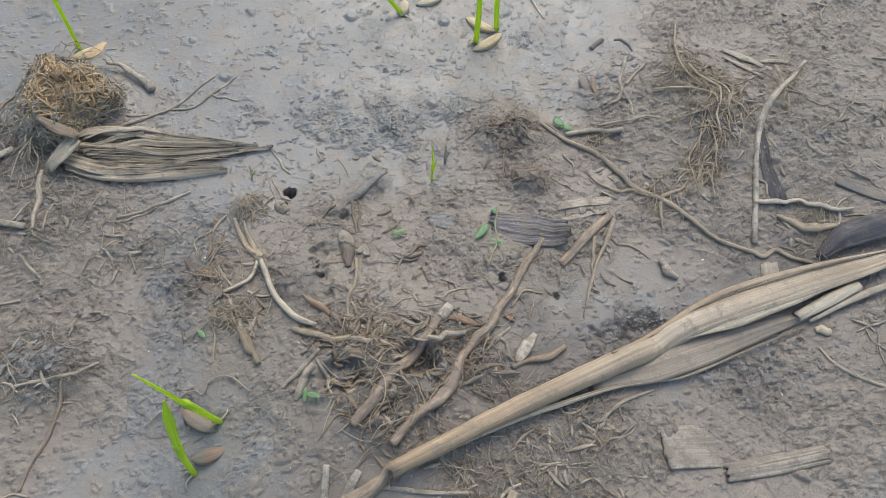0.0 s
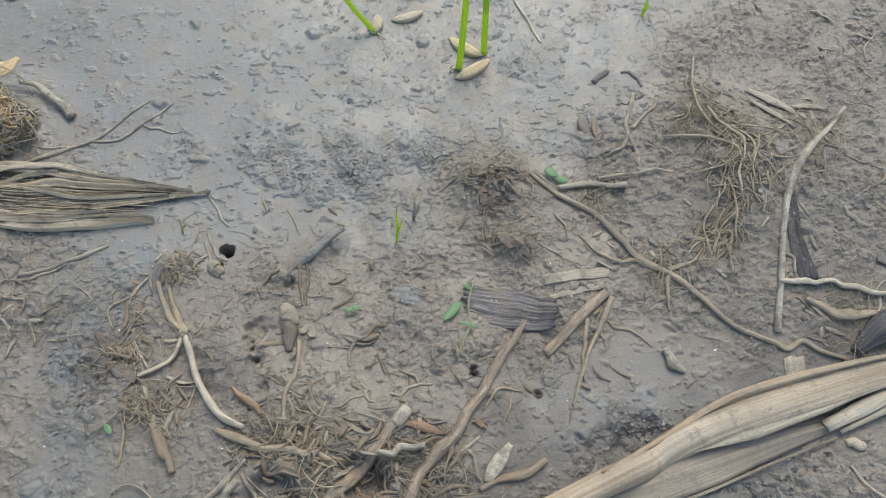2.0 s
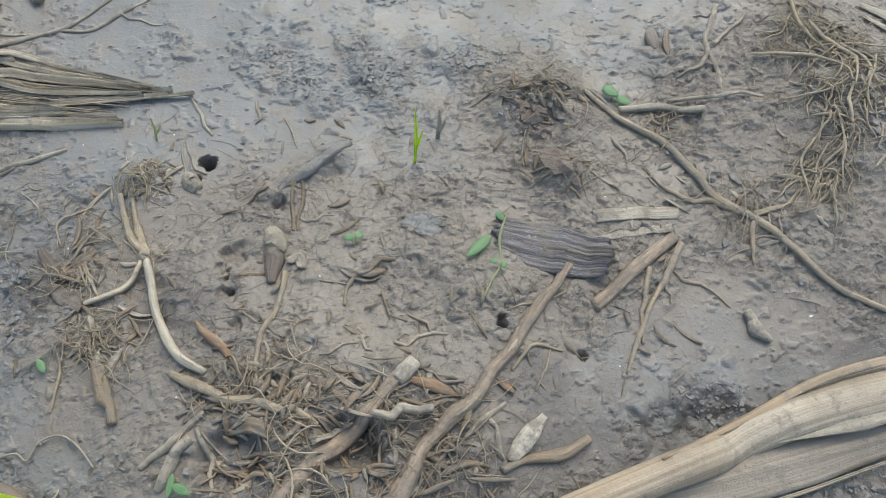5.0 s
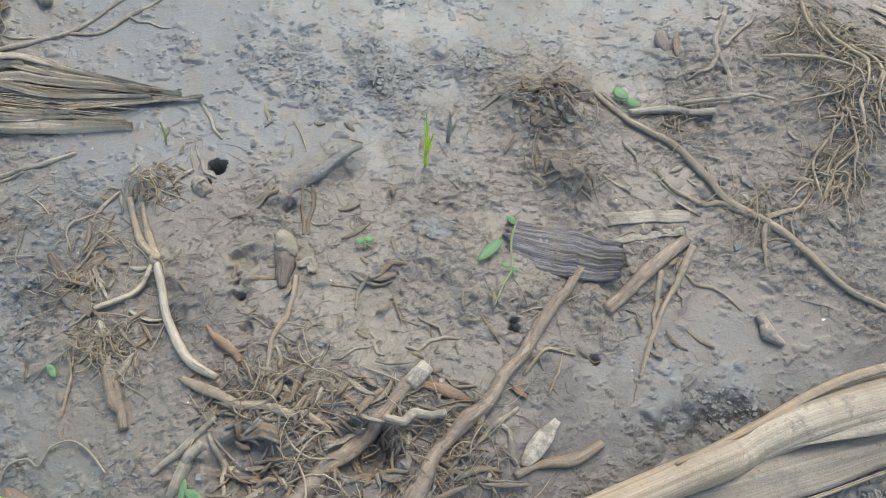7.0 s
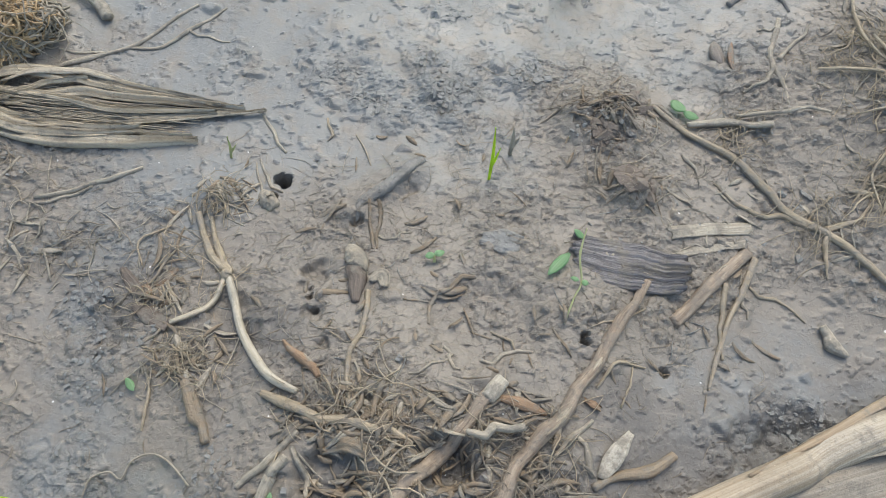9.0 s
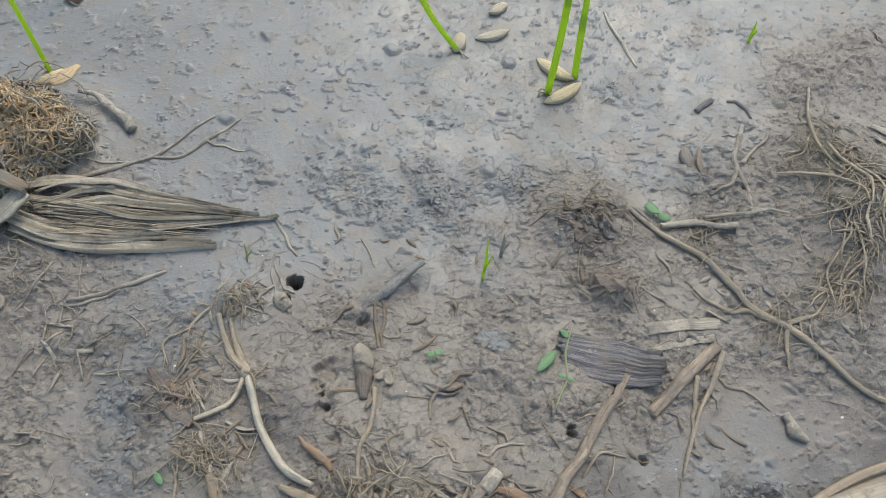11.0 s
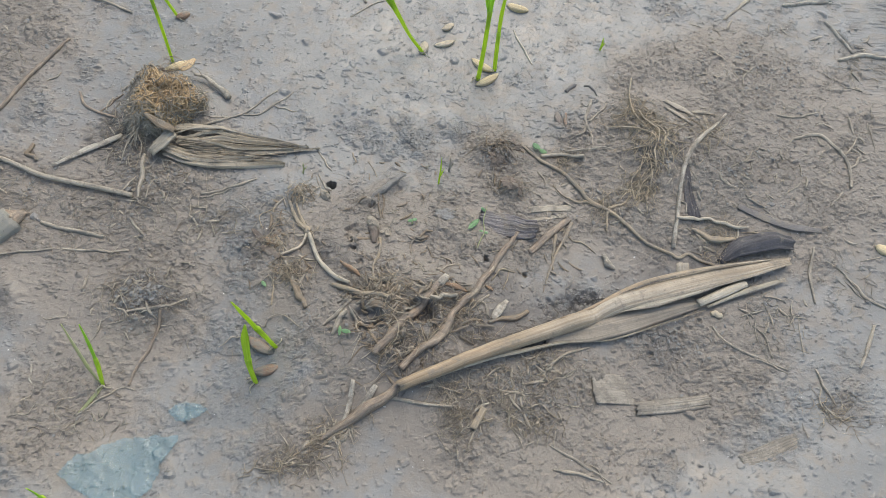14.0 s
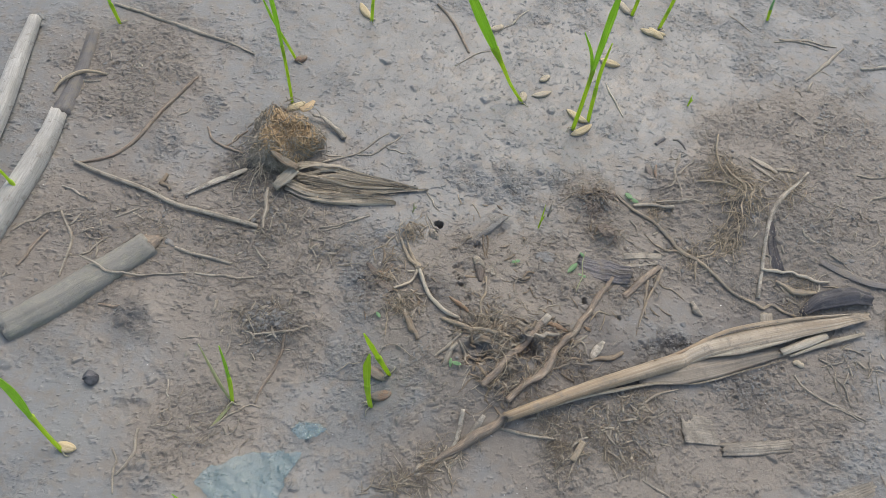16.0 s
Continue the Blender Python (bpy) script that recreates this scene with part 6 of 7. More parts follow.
stick("pale_stalk", [(-0.1585, 0.0591), (-0.1565, 0.0388), (-0.1537, 0.0168), (-0.1516, -0.0106)], [0.0022, 0.0032, 0.0036, 0.0036], M_STALK, "bleached pale dry stalk on the mud", "stalk", "bleached stalks", sides=18, knots=0.05, n=30, slim=0.95)
stick("pale_stalk", [(-0.1336, 0.0165), (-0.1342, -0.0039), (-0.1368, -0.0233), (-0.1386, -0.0424)], [0.0030, 0.0040, 0.0042, 0.0042], M_STALK, "bleached pale dry stalk with a dark broken end", "stalk", "bleached stalks", sides=18, knots=0.05, n=30, slim=0.95, ragged=0.002)
stick("dark_sunken_stem", [(-0.1363, 0.0579), (-0.1339, 0.0366), (-0.1332, 0.0184)], [0.0022, 0.0030, 0.0030], M_WETSTEM, "dark wet stem sunk into the mud", "stem", sides=14, lift=-0.0009, n=20, slim=1.0)
for pts, r, mt in (([(-0.1400, 0.0273), (-0.1381, 0.0330, 0.0008), (-0.1324, 0.0369, 0.0020), (-0.1249, 0.0390)], 0.0010, M_ROOT_GOLD), ([(-0.1343, 0.0740), (-0.1137, 0.0685), (-0.0973, 0.0647), (-0.0763, 0.0585)], 0.0009, M_STRAW), ([(-0.1320, -0.0288), (-0.1270, -0.0231), (-0.1195, -0.0187)], 0.0006, M_STRAW),
                   ([(-0.1195, -0.0189), (-0.1126, -0.0283), (-0.1119, -0.0415)], 0.0006, M_STRAW), ([(-0.1256, -0.0400), (-0.1238, -0.0335), (-0.1210, -0.0267)], 0.0008, M_STICK), ([(-0.1230, -0.0095), (-0.1134, -0.0126)], 0.0006, M_PALE),
                   ([(-0.1023, -0.0178), (-0.0977, -0.0148), (-0.0956, -0.0129)], 0.0005, M_STRAW), ([(-0.1086, -0.0332), (-0.1053, -0.0301), (-0.1024, -0.0254)], 0.0005, M_STRAW), ([(-0.0718, -0.0334), (-0.0621, -0.0326), (-0.0535, -0.0315)], 0.0006, M_STRAW),
                   ([(-0.0838, 0.0231), (-0.0786, 0.0167), (-0.0688, 0.0136)], 0.0007, M_STICK), ([(-0.0754, 0.0160), (-0.0694, 0.0233)], 0.0005, M_STICK), ([(-0.0557, -0.0212), (-0.0502, -0.0265)], 0.0006, M_STRAW),
                   ([(-0.0394, -0.0495), (-0.0402, -0.0588), (-0.0422, -0.0645), (-0.0433, -0.0708)], 0.0006, M_STICK), ([(-0.0334, -0.0449), (-0.0404, -0.0488), (-0.0486, -0.0509)], 0.0005, M_STRAW), ([(-0.0728, -0.0839), (-0.0719, -0.0911), (-0.0744, -0.0974)], 0.0006, M_STRAW),
                   ([(-0.0777, -0.0905), (-0.0755, -0.0957), (-0.0735, -0.1023)], 0.0005, M_STRAW), ([(-0.0540, -0.0806), (-0.0504, -0.0761), (-0.0458, -0.0718), (-0.0414, -0.0717)], 0.0004, M_STRAW), ([(-0.0707, -0.0547), (-0.0665, -0.0546), (-0.0646, -0.0524)], 0.0003, M_STRAW),
                   ([(-0.0127, 0.0975), (-0.0060, 0.0893), (0.0024, 0.0743)], 0.0009, M_STICK), ([(0.0231, 0.1035), (0.0160, 0.0931), (0.0110, 0.0871)], 0.0005, M_PALE), ([(0.0558, 0.0719), (0.0582, 0.0655), (0.0629, 0.0573)], 0.0005, M_WHITE),
                   ([(-0.0020, 0.0665), (0.0047, 0.0734), (0.0104, 0.0773)], 0.0004, M_STRAW), ([(-0.0968, -0.0487), (-0.0900, -0.0485)], 0.0006, M_STICK), ([(-0.0568, 0.0009), (-0.0555, -0.0083), (-0.0547, -0.0147)], 0.0009, M_STRAW),
                   ([(-0.0694, -0.0682), (-0.0674, -0.0736)], 0.0004, M_PALE), ([(-0.0804, -0.0256), (-0.0720, -0.0266), (-0.0616, -0.0281)], 0.0010, M_STRAW), ([(-0.0371, -0.0107), (-0.0309, -0.0087), (-0.0216, -0.0032)], 0.0006, M_STRAW),
                   ([(-0.1337, 0.0353), (-0.1295, 0.0346), (-0.1260, 0.0359)], 0.0007, M_PALE)):
    stick("loose_straw", pts, [0.7 * r, r, 0.6 * r], mt, "thin dull straw lying on the mud", "straw", "loose straws")
stick("brown_curl", [(-0.0913, 0.0011), (-0.0914, -0.0024), (-0.0884, -0.0048)], [0.0008, 0.0012, 0.0007], M_ROOT, "small curled brown husk on the mud", "husk flake")

# ---- seedlings ----
A1, A2 = (0.0443, 0.0480), (0.0498, 0.0530)
seedling(A1, [([(A1[0], A1[1], 0), (A1[0] + 0.0004, A1[1] + 0.0008, 0.014), (A1[0] + 0.0004, A1[1] + 0.0010, 0.032), (A1[0] + 0.0006, A1[1] + 0.0014, 0.047), (A1[0] + 0.0014, A1[1] + 0.0030, 0.068)], [0.0016, 0.0015, 0.0015, 0.0022, 0.0024, 0.0004], M_GREEN),
              ([(A1[0] + 0.0004, A1[1] + 0.0008, 0.028), (A1[0] - 0.0018, A1[1] + 0.0016, 0.037), (A1[0] - 0.0060, A1[1] + 0.0010, 0.046)], [0.0008, 0.0013, 0.0011, 0.0003], M_GREEN)],
         [((0.0440, 0.0447), (0.0516, 0.0511), M_HULL)], "tall green seedling rising from a yellow grain", 4)
seedling(A2, [([(A2[0], A2[1], 0), (A2[0] - 0.0004, A2[1] + 0.0020, 0.010), (A2[0] - 0.0006, A2[1] + 0.0045, 0.022), (A2[0] + 0.0002, A2[1] + 0.0060, 0.034)], [0.0015, 0.0015, 0.0014, 0.0004], M_LIME)],
         [((0.0413, 0.0565), (0.0494, 0.0516), M_HULL)], "green seedling rising from a yellow grain", 2)
B1 = (0.0251, 0.0556)
seedling(B1, [([(B1[0], B1[1], 0), (0.0195, 0.0566, 0.0075), (0.0155, 0.0580, 0.0145), (0.0070, 0.0602, 0.0295), (0.0005, 0.0620, 0.0415), (-0.0050, 0.0635, 0.0500)], [0.0013, 0.0013, 0.0018, 0.0042, 0.0046, 0.0034, 0.0004], M_GREEN)],
         [((0.0244, 0.0549), (0.0251, 0.0608), M_HULL_PALE)], "leaning green seedling with one broad blade", 3)
N1 = (-0.0572, 0.0383)
seedling(N1, [([(N1[0], N1[1], 0.0), (N1[0] - 0.0006, N1[1] + 0.0012, 0.010), (N1[0] - 0.0018, N1[1] + 0.0030, 0.023), (N1[0] - 0.0036, N1[1] + 0.0048, 0.040), (N1[0] - 0.0060, N1[1] + 0.0060, 0.056)], [0.0012, 0.0012, 0.0013, 0.0020, 0.0018, 0.0004], M_GREEN)],
         [((-0.0586, 0.0338), (-0.0524, 0.0388), M_HULL)], "green seedling with a yellow grain behind the root ball", 3)
N2 = (-0.0602, 0.0585)
seedling(N2, [([(N2[0], N2[1], 0), (N2[0] - 0.0030, N2[1] + 0.0012, 0.006), (N2[0] - 0.0080, N2[1] + 0.0030, 0.016), (N2[0] - 0.0120, N2[1] + 0.0050, 0.026)], [0.0012, 0.0013, 0.0014, 0.0004], M_GREEN)],
         [((-0.0608, 0.0576), (-0.0566, 0.0606), M_HULL_BROWN)], "slim leaning green seedling with a soaked grain", 2)
S1, S2 = (-0.0099, -0.0667), (-0.0061, -0.0567)
seedling(S1, [([(S1[0], S1[1], 0), (S1[0] - 0.0012, S1[1] + 0.0022, 0.007), (S1[0] - 0.0020, S1[1] + 0.0058, 0.0140), (S1[0] - 0.0016, S1[1] + 0.0080, 0.0205)], [0.0016, 0.0017, 0.0024, 0.0026, 0.0005], M_LIME)],
         [((-0.0106, -0.0648), (-0.0040, -0.0622), M_HULL_BROWN)], "short bright green seedling with a soaked brown grain", 3)
seedling(S2, [([(S2[0], S2[1], 0), (S2[0] - 0.0020, S2[1] - 0.0004, 0.0085), (S2[0] - 0.0046, S2[1] - 0.0012, 0.0205), (S2[0] - 0.0068, S2[1] - 0.0018, 0.0310)], [0.0016, 0.0018, 0.0025, 0.0022, 0.0005], M_LIME)],
         [((-0.0145, -0.0548), (-0.0066, -0.0590), M_HULL_BROWN)], "leaning lime-green seedling with a soaked brown grain", 2)
W1 = (-0.0496, -0.0718)
seedling(W1, [([(W1[0], W1[1], 0), (-0.0505, -0.0679, 0.0060), (-0.0520, -0.0645, 0.0120), (-0.0535, -0.0618, 0.0170)], [0.0011, 0.0016, 0.0013, 0.0003], M_GREEN),
              ([(W1[0], W1[1], 0), (-0.0528, -0.0690, 0.0030), (-0.0574, -0.0640, 0.0060), (-0.0618, -0.0590, 0.0090)], [0.0008, 0.0013, 0.0010, 0.0003], M_FADED),
              ([(W1[0], W1[1], 0.0004), (-0.0513, -0.0758, 0.0006), (-0.0540, -0.0806, 0.0004)], [0.0010, 0.0012, 0.0004], M_FADED)], [], "green grass seedling with one withered pale blade", 2)
L1 = (-0.0904, -0.0933)
seedling(L1, [([(L1[0], L1[1], 0), (-0.0937, -0.0909, 0.0060), (-0.0980, -0.0871, 0.0150), (-0.1001, -0.0849, 0.0230), (-0.1040, -0.0829, 0.0280)], [0.0018, 0.0016, 0.0018, 0.0048, 0.0056, 0.0030], M_GREEN)],
         [((-0.0926, -0.0918), (-0.0870, -0.0925), M_HULL)], "green seedling with a broad blade and a yellow grain", 3)
L2 = (-0.1325, -0.0163)
seedling(L2, [([(L2[0], L2[1], 0), (-0.1339, -0.0155, 0.0050), (-0.1372, -0.0138, 0.0100), (-0.1419, -0.0123, 0.0150)], [0.0014, 0.0019, 0.0020, 0.0005], M_LIME)], [], "lime-green shoot beside a bleached stalk", 2)
L3 = (-0.1289, 0.0642)
seedling(L3, [([(L3[0], L3[1], 0), (-0.1303, 0.0655, 0.0050), (-0.1308, 0.0654, 0.0110), (-0.1303, 0.0637, 0.0190)], [0.0014, 0.0018, 0.0019, 0.0005], M_GREEN)], [], "slim green seedling among straws", 2)
D1 = (-0.0366, 0.0833)
seedling(D1, [([(D1[0], D1[1], 0), (D1[0] + 0.0003, D1[1] + 0.0010, 0.008), (D1[0] + 0.0008, D1[1] + 0.0030, 0.018)], [0.0013, 0.0015, 0.0014, 0.0004], M_LIME)], [((-0.0431, 0.0917), (-0.0372, 0.0838), M_HULL)], "green seedling with a yellow grain on silt", 3)
F1 = (0.0650, 0.1097)
seedling(F1, [([(F1[0], F1[1], 0), (F1[0] + 0.0006, F1[1] + 0.0010, 0.009), (F1[0] + 0.0012, F1[1] + 0.0030, 0.021)], [0.0013, 0.0015, 0.0014, 0.0004], M_LIME)], [((0.0596, 0.1164), (0.0641, 0.1095), M_HULL_PALE)], "green seedling with a pale grain on silt", 2)
E1 = (0.0760, 0.1043)
seedling(E1, [([(E1[0], E1[1], 0), (E1[0] + 0.0012, E1[1] + 0.0012, 0.009), (E1[0] + 0.0026, E1[1] + 0.0030, 0.022)], [0.0013, 0.0015, 0.0014, 0.0004], M_LIME)], [((0.0683, 0.1015), (0.0787, 0.1004), M_HULL)], "lime seedling with a plump yellow grain", 3)
G1 = (0.1208, 0.1182)
seedling(G1, [([(G1[0], G1[1], 0), (G1[0] - 0.0008, G1[1] + 0.0010, 0.006), (G1[0] - 0.0010, G1[1] + 0.0020, 0.011)], [0.0010, 0.0014, 0.0004], M_HERB)], [], "tiny green shoot on rough mud", 0)
H1 = (-0.0526, -0.1033)
seedling(H1, [([(H1[0], H1[1], 0), (-0.0538, -0.1024, 0.0050), (-0.0554, -0.1018, 0.0100)], [0.0014, 0.0019, 0.0005], M_GREEN)], [], "short green shoot beside the blue film", 1)
grain((0.0526, 0.0829), (0.0607, 0.0810), M_HULL, "plump yellow grain on smooth silt", 0.0034)
grain((0.0282, 0.0596), (0.0354, 0.0631), M_HULL_PALE, "pale grain on smooth silt", 0.0024)
grain((0.0308, 0.0684), (0.0344, 0.0710), M_HULL_PALE, "small pale broken grain on silt", 0.0024)
grain((0.0093, 0.0883), (0.0143, 0.0917), M_HULL_PALE, "pale flat grain on silt", 0.0028)
grain((0.0711, 0.0358), (0.0724, 0.0304), M_HULL_GREY, "muddy grey grain pressed in silt", 0.0024)
grain((0.0740, 0.0355), (0.0740, 0.0290), M_HULL_BROWN, "slim reddish-brown grain pressed in silt", 0.0011)
grain((0.0715, 0.1034), (0.0773, 0.0980), M_HULL, "yellow grain on far silt", 0.0030)
grain((0.1729, -0.0037), (0.1780, -0.0058), M_HULL, "yellow grain on rough mud", 0.0034)
grain((0.0302, 0.0676), (0.0340, 0.0697), M_HULL_PALE, "small pale broken grain on silt", 0.0018)

# ---- small green herbs ----
def herb(at, leaves, stem=(), label="", mat=M_HERB):
    """leaves as (from, to, width)."""
    ob = thing("tiny_herb", at, label, "herb", "tiny herbs")
    for pts, r in stem:
        part("stem", rod(pts, r, lift=0.0003, wobble=0.0), M_FADED, ob)
    for a, b, w in leaves:
        SERIAL[0] += 1
        mid = tuple((np.array(a) + np.array(b)) / 2)
        part("leaf", Geo().ribbon(laid([a, mid, b], 10, 0.0003), [0.25 * w, 0.9 * w, w, 0.8 * w, 0.12 * w], 0.8, 0.00018, 0.0, across=7), mat, ob)
    return ob


herb((0.0275, -0.0151), [((0.0275, -0.0152, 0.0012), (0.0262, -0.0157, 0.0010), 0.0012), ((0.0275, -0.0152, 0.0012), (0.0289, -0.0145, 0.0011), 0.0012)], [([(0.0276, -0.0161), (0.0275, -0.0153, 0.0010)], 0.0003)], "tiny two-leaved green herb in brown mud")
herb((0.0489, -0.0173), [((0.0472, -0.0124, 0.0008), (0.0442, -0.0166, 0.0008), 0.0018), ((0.0489, -0.0107, 0.0035), (0.0474, -0.0097, 0.0040), 0.0011), ((0.0486, -0.0172, 0.0010), (0.0474, -0.0168, 0.0010), 0.0008), ((0.0490, -0.0173, 0.0010), (0.0500, -0.0176, 0.0008), 0.0010)],
     [([(0.0469, -0.0239), (0.0480, -0.0201, 0.0003), (0.0490, -0.0172, 0.0008), (0.0485, -0.0134, 0.0024), (0.0492, -0.0093, 0.0042)], [0.00016, 0.0002, 0.00026, 0.00024, 0.0001])], "small green herb creeping beside the wood chip")
herb((0.0651, 0.0198), [((0.0636, 0.0211, 0.0008), (0.0658, 0.0188, 0.0010), 0.0022), ((0.0656, 0.0188, 0.0008), (0.0682, 0.0182, 0.0006), 0.0018)], [], "flat bright green leaf beside the long root")
herb((-0.0126, -0.0388), [((-0.0133, -0.0379, 0.0006), (-0.0118, -0.0395, 0.0006), 0.0012)], [], "tiny pale green leaf on grey mud")
herb((0.0129, -0.0533), [((0.0118, -0.0528, 0.0010), (0.0145, -0.0538, 0.0012), 0.0014)], [], "tiny pale green leaf at the litter edge")
herb((0.0112, -0.0532), [((0.0113, -0.0514, 0.0004), (0.0114, -0.0543, 0.0006), 0.0010)], [], "tiny green leaf at the litter edge")
for base, h, w, mt, lb in (((0.0342, 0.0005), 0.0125, 0.0005, M_LIME, "slender lime-green grass shoot"), ((-0.0078, 0.0003), 0.0045, 0.00045, M_FADED, "tiny yellow-green shoot by the husk"), ((0.0371, 0.0060), 0.0060, 0.0007, M_STRAW, "tiny withered brown shoot"), ((0.0865, 0.0654), 0.0050, 0.0007, M_LIME, "tiny lime shoot on far silt")):
    ob = thing("grass_shoot", base, lb, "grass shoot", "tiny shoots")
    z = float(mud(*base))
    part("shoot", Geo().ribbon(resample([(base[0], base[1], z), (base[0] + 0.0002, base[1] + 0.0006, z + 0.5 * h), (base[0] + 0.0001, base[1] + 0.001, z + h)], 12), [w, 1.2 * w, w, 0.2 * w], 1.4, 0.0002, side=(1, 0, 0), across=5), mt, ob)
    part("leaf", Geo().ribbon(resample([(base[0], base[1] + 0.0003, z + 0.2 * h), (base[0] + 0.0006, base[1] + 0.0006, z + 0.4 * h), (base[0] + 0.0012, base[1] + 0.001, z + 0.6 * h)], 8), [0.6 * w, w, 0.2 * w], 1.0, 0.0002, side=(1, 0, 0), across=5), mt, ob)


# ---- blue plastic film ----
def film(outline, label, seed):
    """A crumpled sheet inside an outline, lying on the mud."""
    o = np.array(outline, float)
    o = resample(np.c_[np.vstack([o, o[:1]]), np.zeros(len(o) + 1)], 61)[:-1, :2]
    lo, hi, cell = o.min(0), o.max(0), 0.0004
    xs, ys = np.arange(lo[0], hi[0], cell), np.arange(lo[1], hi[1], cell)
    X, Y = np.meshgrid(xs, ys)
    wx, wy = X + 0.0016 * (vnoise(X * 400, Y * 400, 3) - 0.5), Y + 0.0016 * (vnoise(X * 400, Y * 400, 4) - 0.5)
    inside = np.zeros(X.shape, bool)
    for (x0, y0), (x1, y1) in zip(o, np.roll(o, -1, 0)):
        cut = (y0 > wy) != (y1 > wy)
        inside ^= cut & (wx < (x1 - x0) * (wy - y0) / (y1 - y0 + 1e-12) + x0)
    fold = 1 - np.abs(2 * fbm((X + 0.6 * Y) * 210 + seed, (Y - 0.3 * X) * 120, 3, 4) - 1)
    Z = relief(X, Y) + 0.5 * (mud(X, Y) - relief(X, Y)) + 0.0004 + 0.0007 * np.clip(fold - 0.55, 0, 1) + 0.0002 * vnoise(X * 500, Y * 300, 9)
    idx = np.arange(X.size).reshape(X.shape)
    keep = inside[:-1, :-1] & inside[1:, 1:] & inside[:-1, 1:] & inside[1:, :-1]
    q = np.stack([idx[:-1, :-1], idx[:-1, 1:], idx[1:, 1:], idx[1:, :-1]], -1)[keep]
    used, inv = np.unique(q, return_inverse=True)
    q, top = inv.reshape(-1, 4), np.stack([X, Y, Z], -1).reshape(-1, 3)[used]
    k = len(top)
    rim = {}
    for face in q.tolist():
        for a_, b_ in zip(face, face[1:] + face[:1]):
            if rim.pop((b_, a_), None) is None:
                rim[(a_, b_)] = 1
    f = q.tolist() + (q[:, ::-1] + k).tolist() + [(b_, a_, a_ + k, b_ + k) for a_, b_ in rim]
    g = Geo().add(np.vstack([top, top - (0, 0, 0.00006)]), f, np.vstack([top[:, :2], top[:, :2]]))
    return tagged(part("plastic_film", g, M_FILM), label, "plastic film", "blue film scraps")


film([(-0.0537, -0.0957), (-0.0513, -0.0916), (-0.0469, -0.0884), (-0.0424, -0.0856), (-0.0354, -0.0837), (-0.0270, -0.0830), (-0.0278, -0.0884), (-0.0295, -0.0931), (-0.0304, -0.0984), (-0.0386, -0.1012), (-0.0479, -0.0997)], "crumpled pale blue plastic film half sunk in mud", 3)
film([(-0.0320, -0.0762), (-0.0294, -0.0744), (-0.0253, -0.0735), (-0.0207, -0.0755), (-0.0235, -0.0773), (-0.0258, -0.0793), (-0.0294, -0.0789)], "small crumpled pale blue plastic scrap", 6)

# ---- litter and crumbs ----
def patch(p, rx, ry, deg=0.0, w=1.0):
    return (p[0], p[1], rx, ry, deg, w)


mat_c = [patch((0.0242, -0.0461), 0.010, 0.008, 0, 3), patch((0.0280, -0.0549), 0.009, 0.009, 0, 3), patch((0.0375, -0.0430), 0.010, 0.007, 20, 2), patch((0.0455, -0.0469), 0.008, 0.006, 0, 1), patch((0.0191, -0.0400), 0.006, 0.005, 0, 1.2), patch((0.0274, -0.0404), 0.014, 0.004, 0, 1.5)]
fibres("litter_mat", mat_c, 520, 0.0038, 0.000105, M_MATF, "tangled brown rootlet litter between the sticks", 0.0010, 0.0010, 0.5, seed=2)
fibres("litter_mat", mat_c, 190, 0.0070, 0.000150, M_ROOT_GOLD, "dull straw litter between the sticks", 0.0014, 0.0012, 0.35, seed=3)
clumps = [patch((-0.0056, -0.0351), 0.005, 0.004, 0, 2.2), patch((-0.0071, -0.0083), 0.004, 0.004, 60, 1.4), patch((-0.0088, -0.0184), 0.006, 0.006, 30, 0.8), patch((-0.0138, -0.0253), 0.006, 0.004, 0, 0.8)]
fibres("root_tuft", clumps, 230, 0.0048, 0.000120, M_ROOT_GOLD, "tan rootlet tufts near the burrow hole", 0.0012, 0.0014, 0.45, seed=4)
mound = [patch((0.0529, 0.0157), 0.0075, 0.0065, 0, 2), patch((0.0572, 0.0022), 0.005, 0.004, 0, 1), patch((0.0509, 0.0033), 0.005, 0.004, 0, 0.6)]
fibres("root_mound_fibres", mound, 190, 0.0036, 0.000090, M_MATF, "dark brown rootlets bristling from a mud mound", 0.0008, 0.0012, 0.5, seed=5)
ne = [patch((0.1012, 0.0275), 0.009, 0.014, 20, 3), patch((0.0976, 0.0067), 0.007, 0.009, 0, 1.6), patch((0.0979, 0.0388), 0.006, 0.006, 0, 1), patch((0.1201, 0.0330), 0.007, 0.006, 0, 1.0), patch((0.1221, -0.0084), 0.009, 0.005, 0, 1.2), patch((0.0745, 0.0166), 0.004, 0.004, 0, 0.6), patch((0.0852, -0.0001), 0.006, 0.004, 0, 0.6)]
fibres("root_tangle", [(*q[:4], 80.0, q[5]) for q in ne], 760, 0.0056, 0.000125, M_ROOT_GOLD, "fine tan rootlets tangled on rough mud", 0.0008, 0.0012, 0.35, aim=0.7, seed=6)
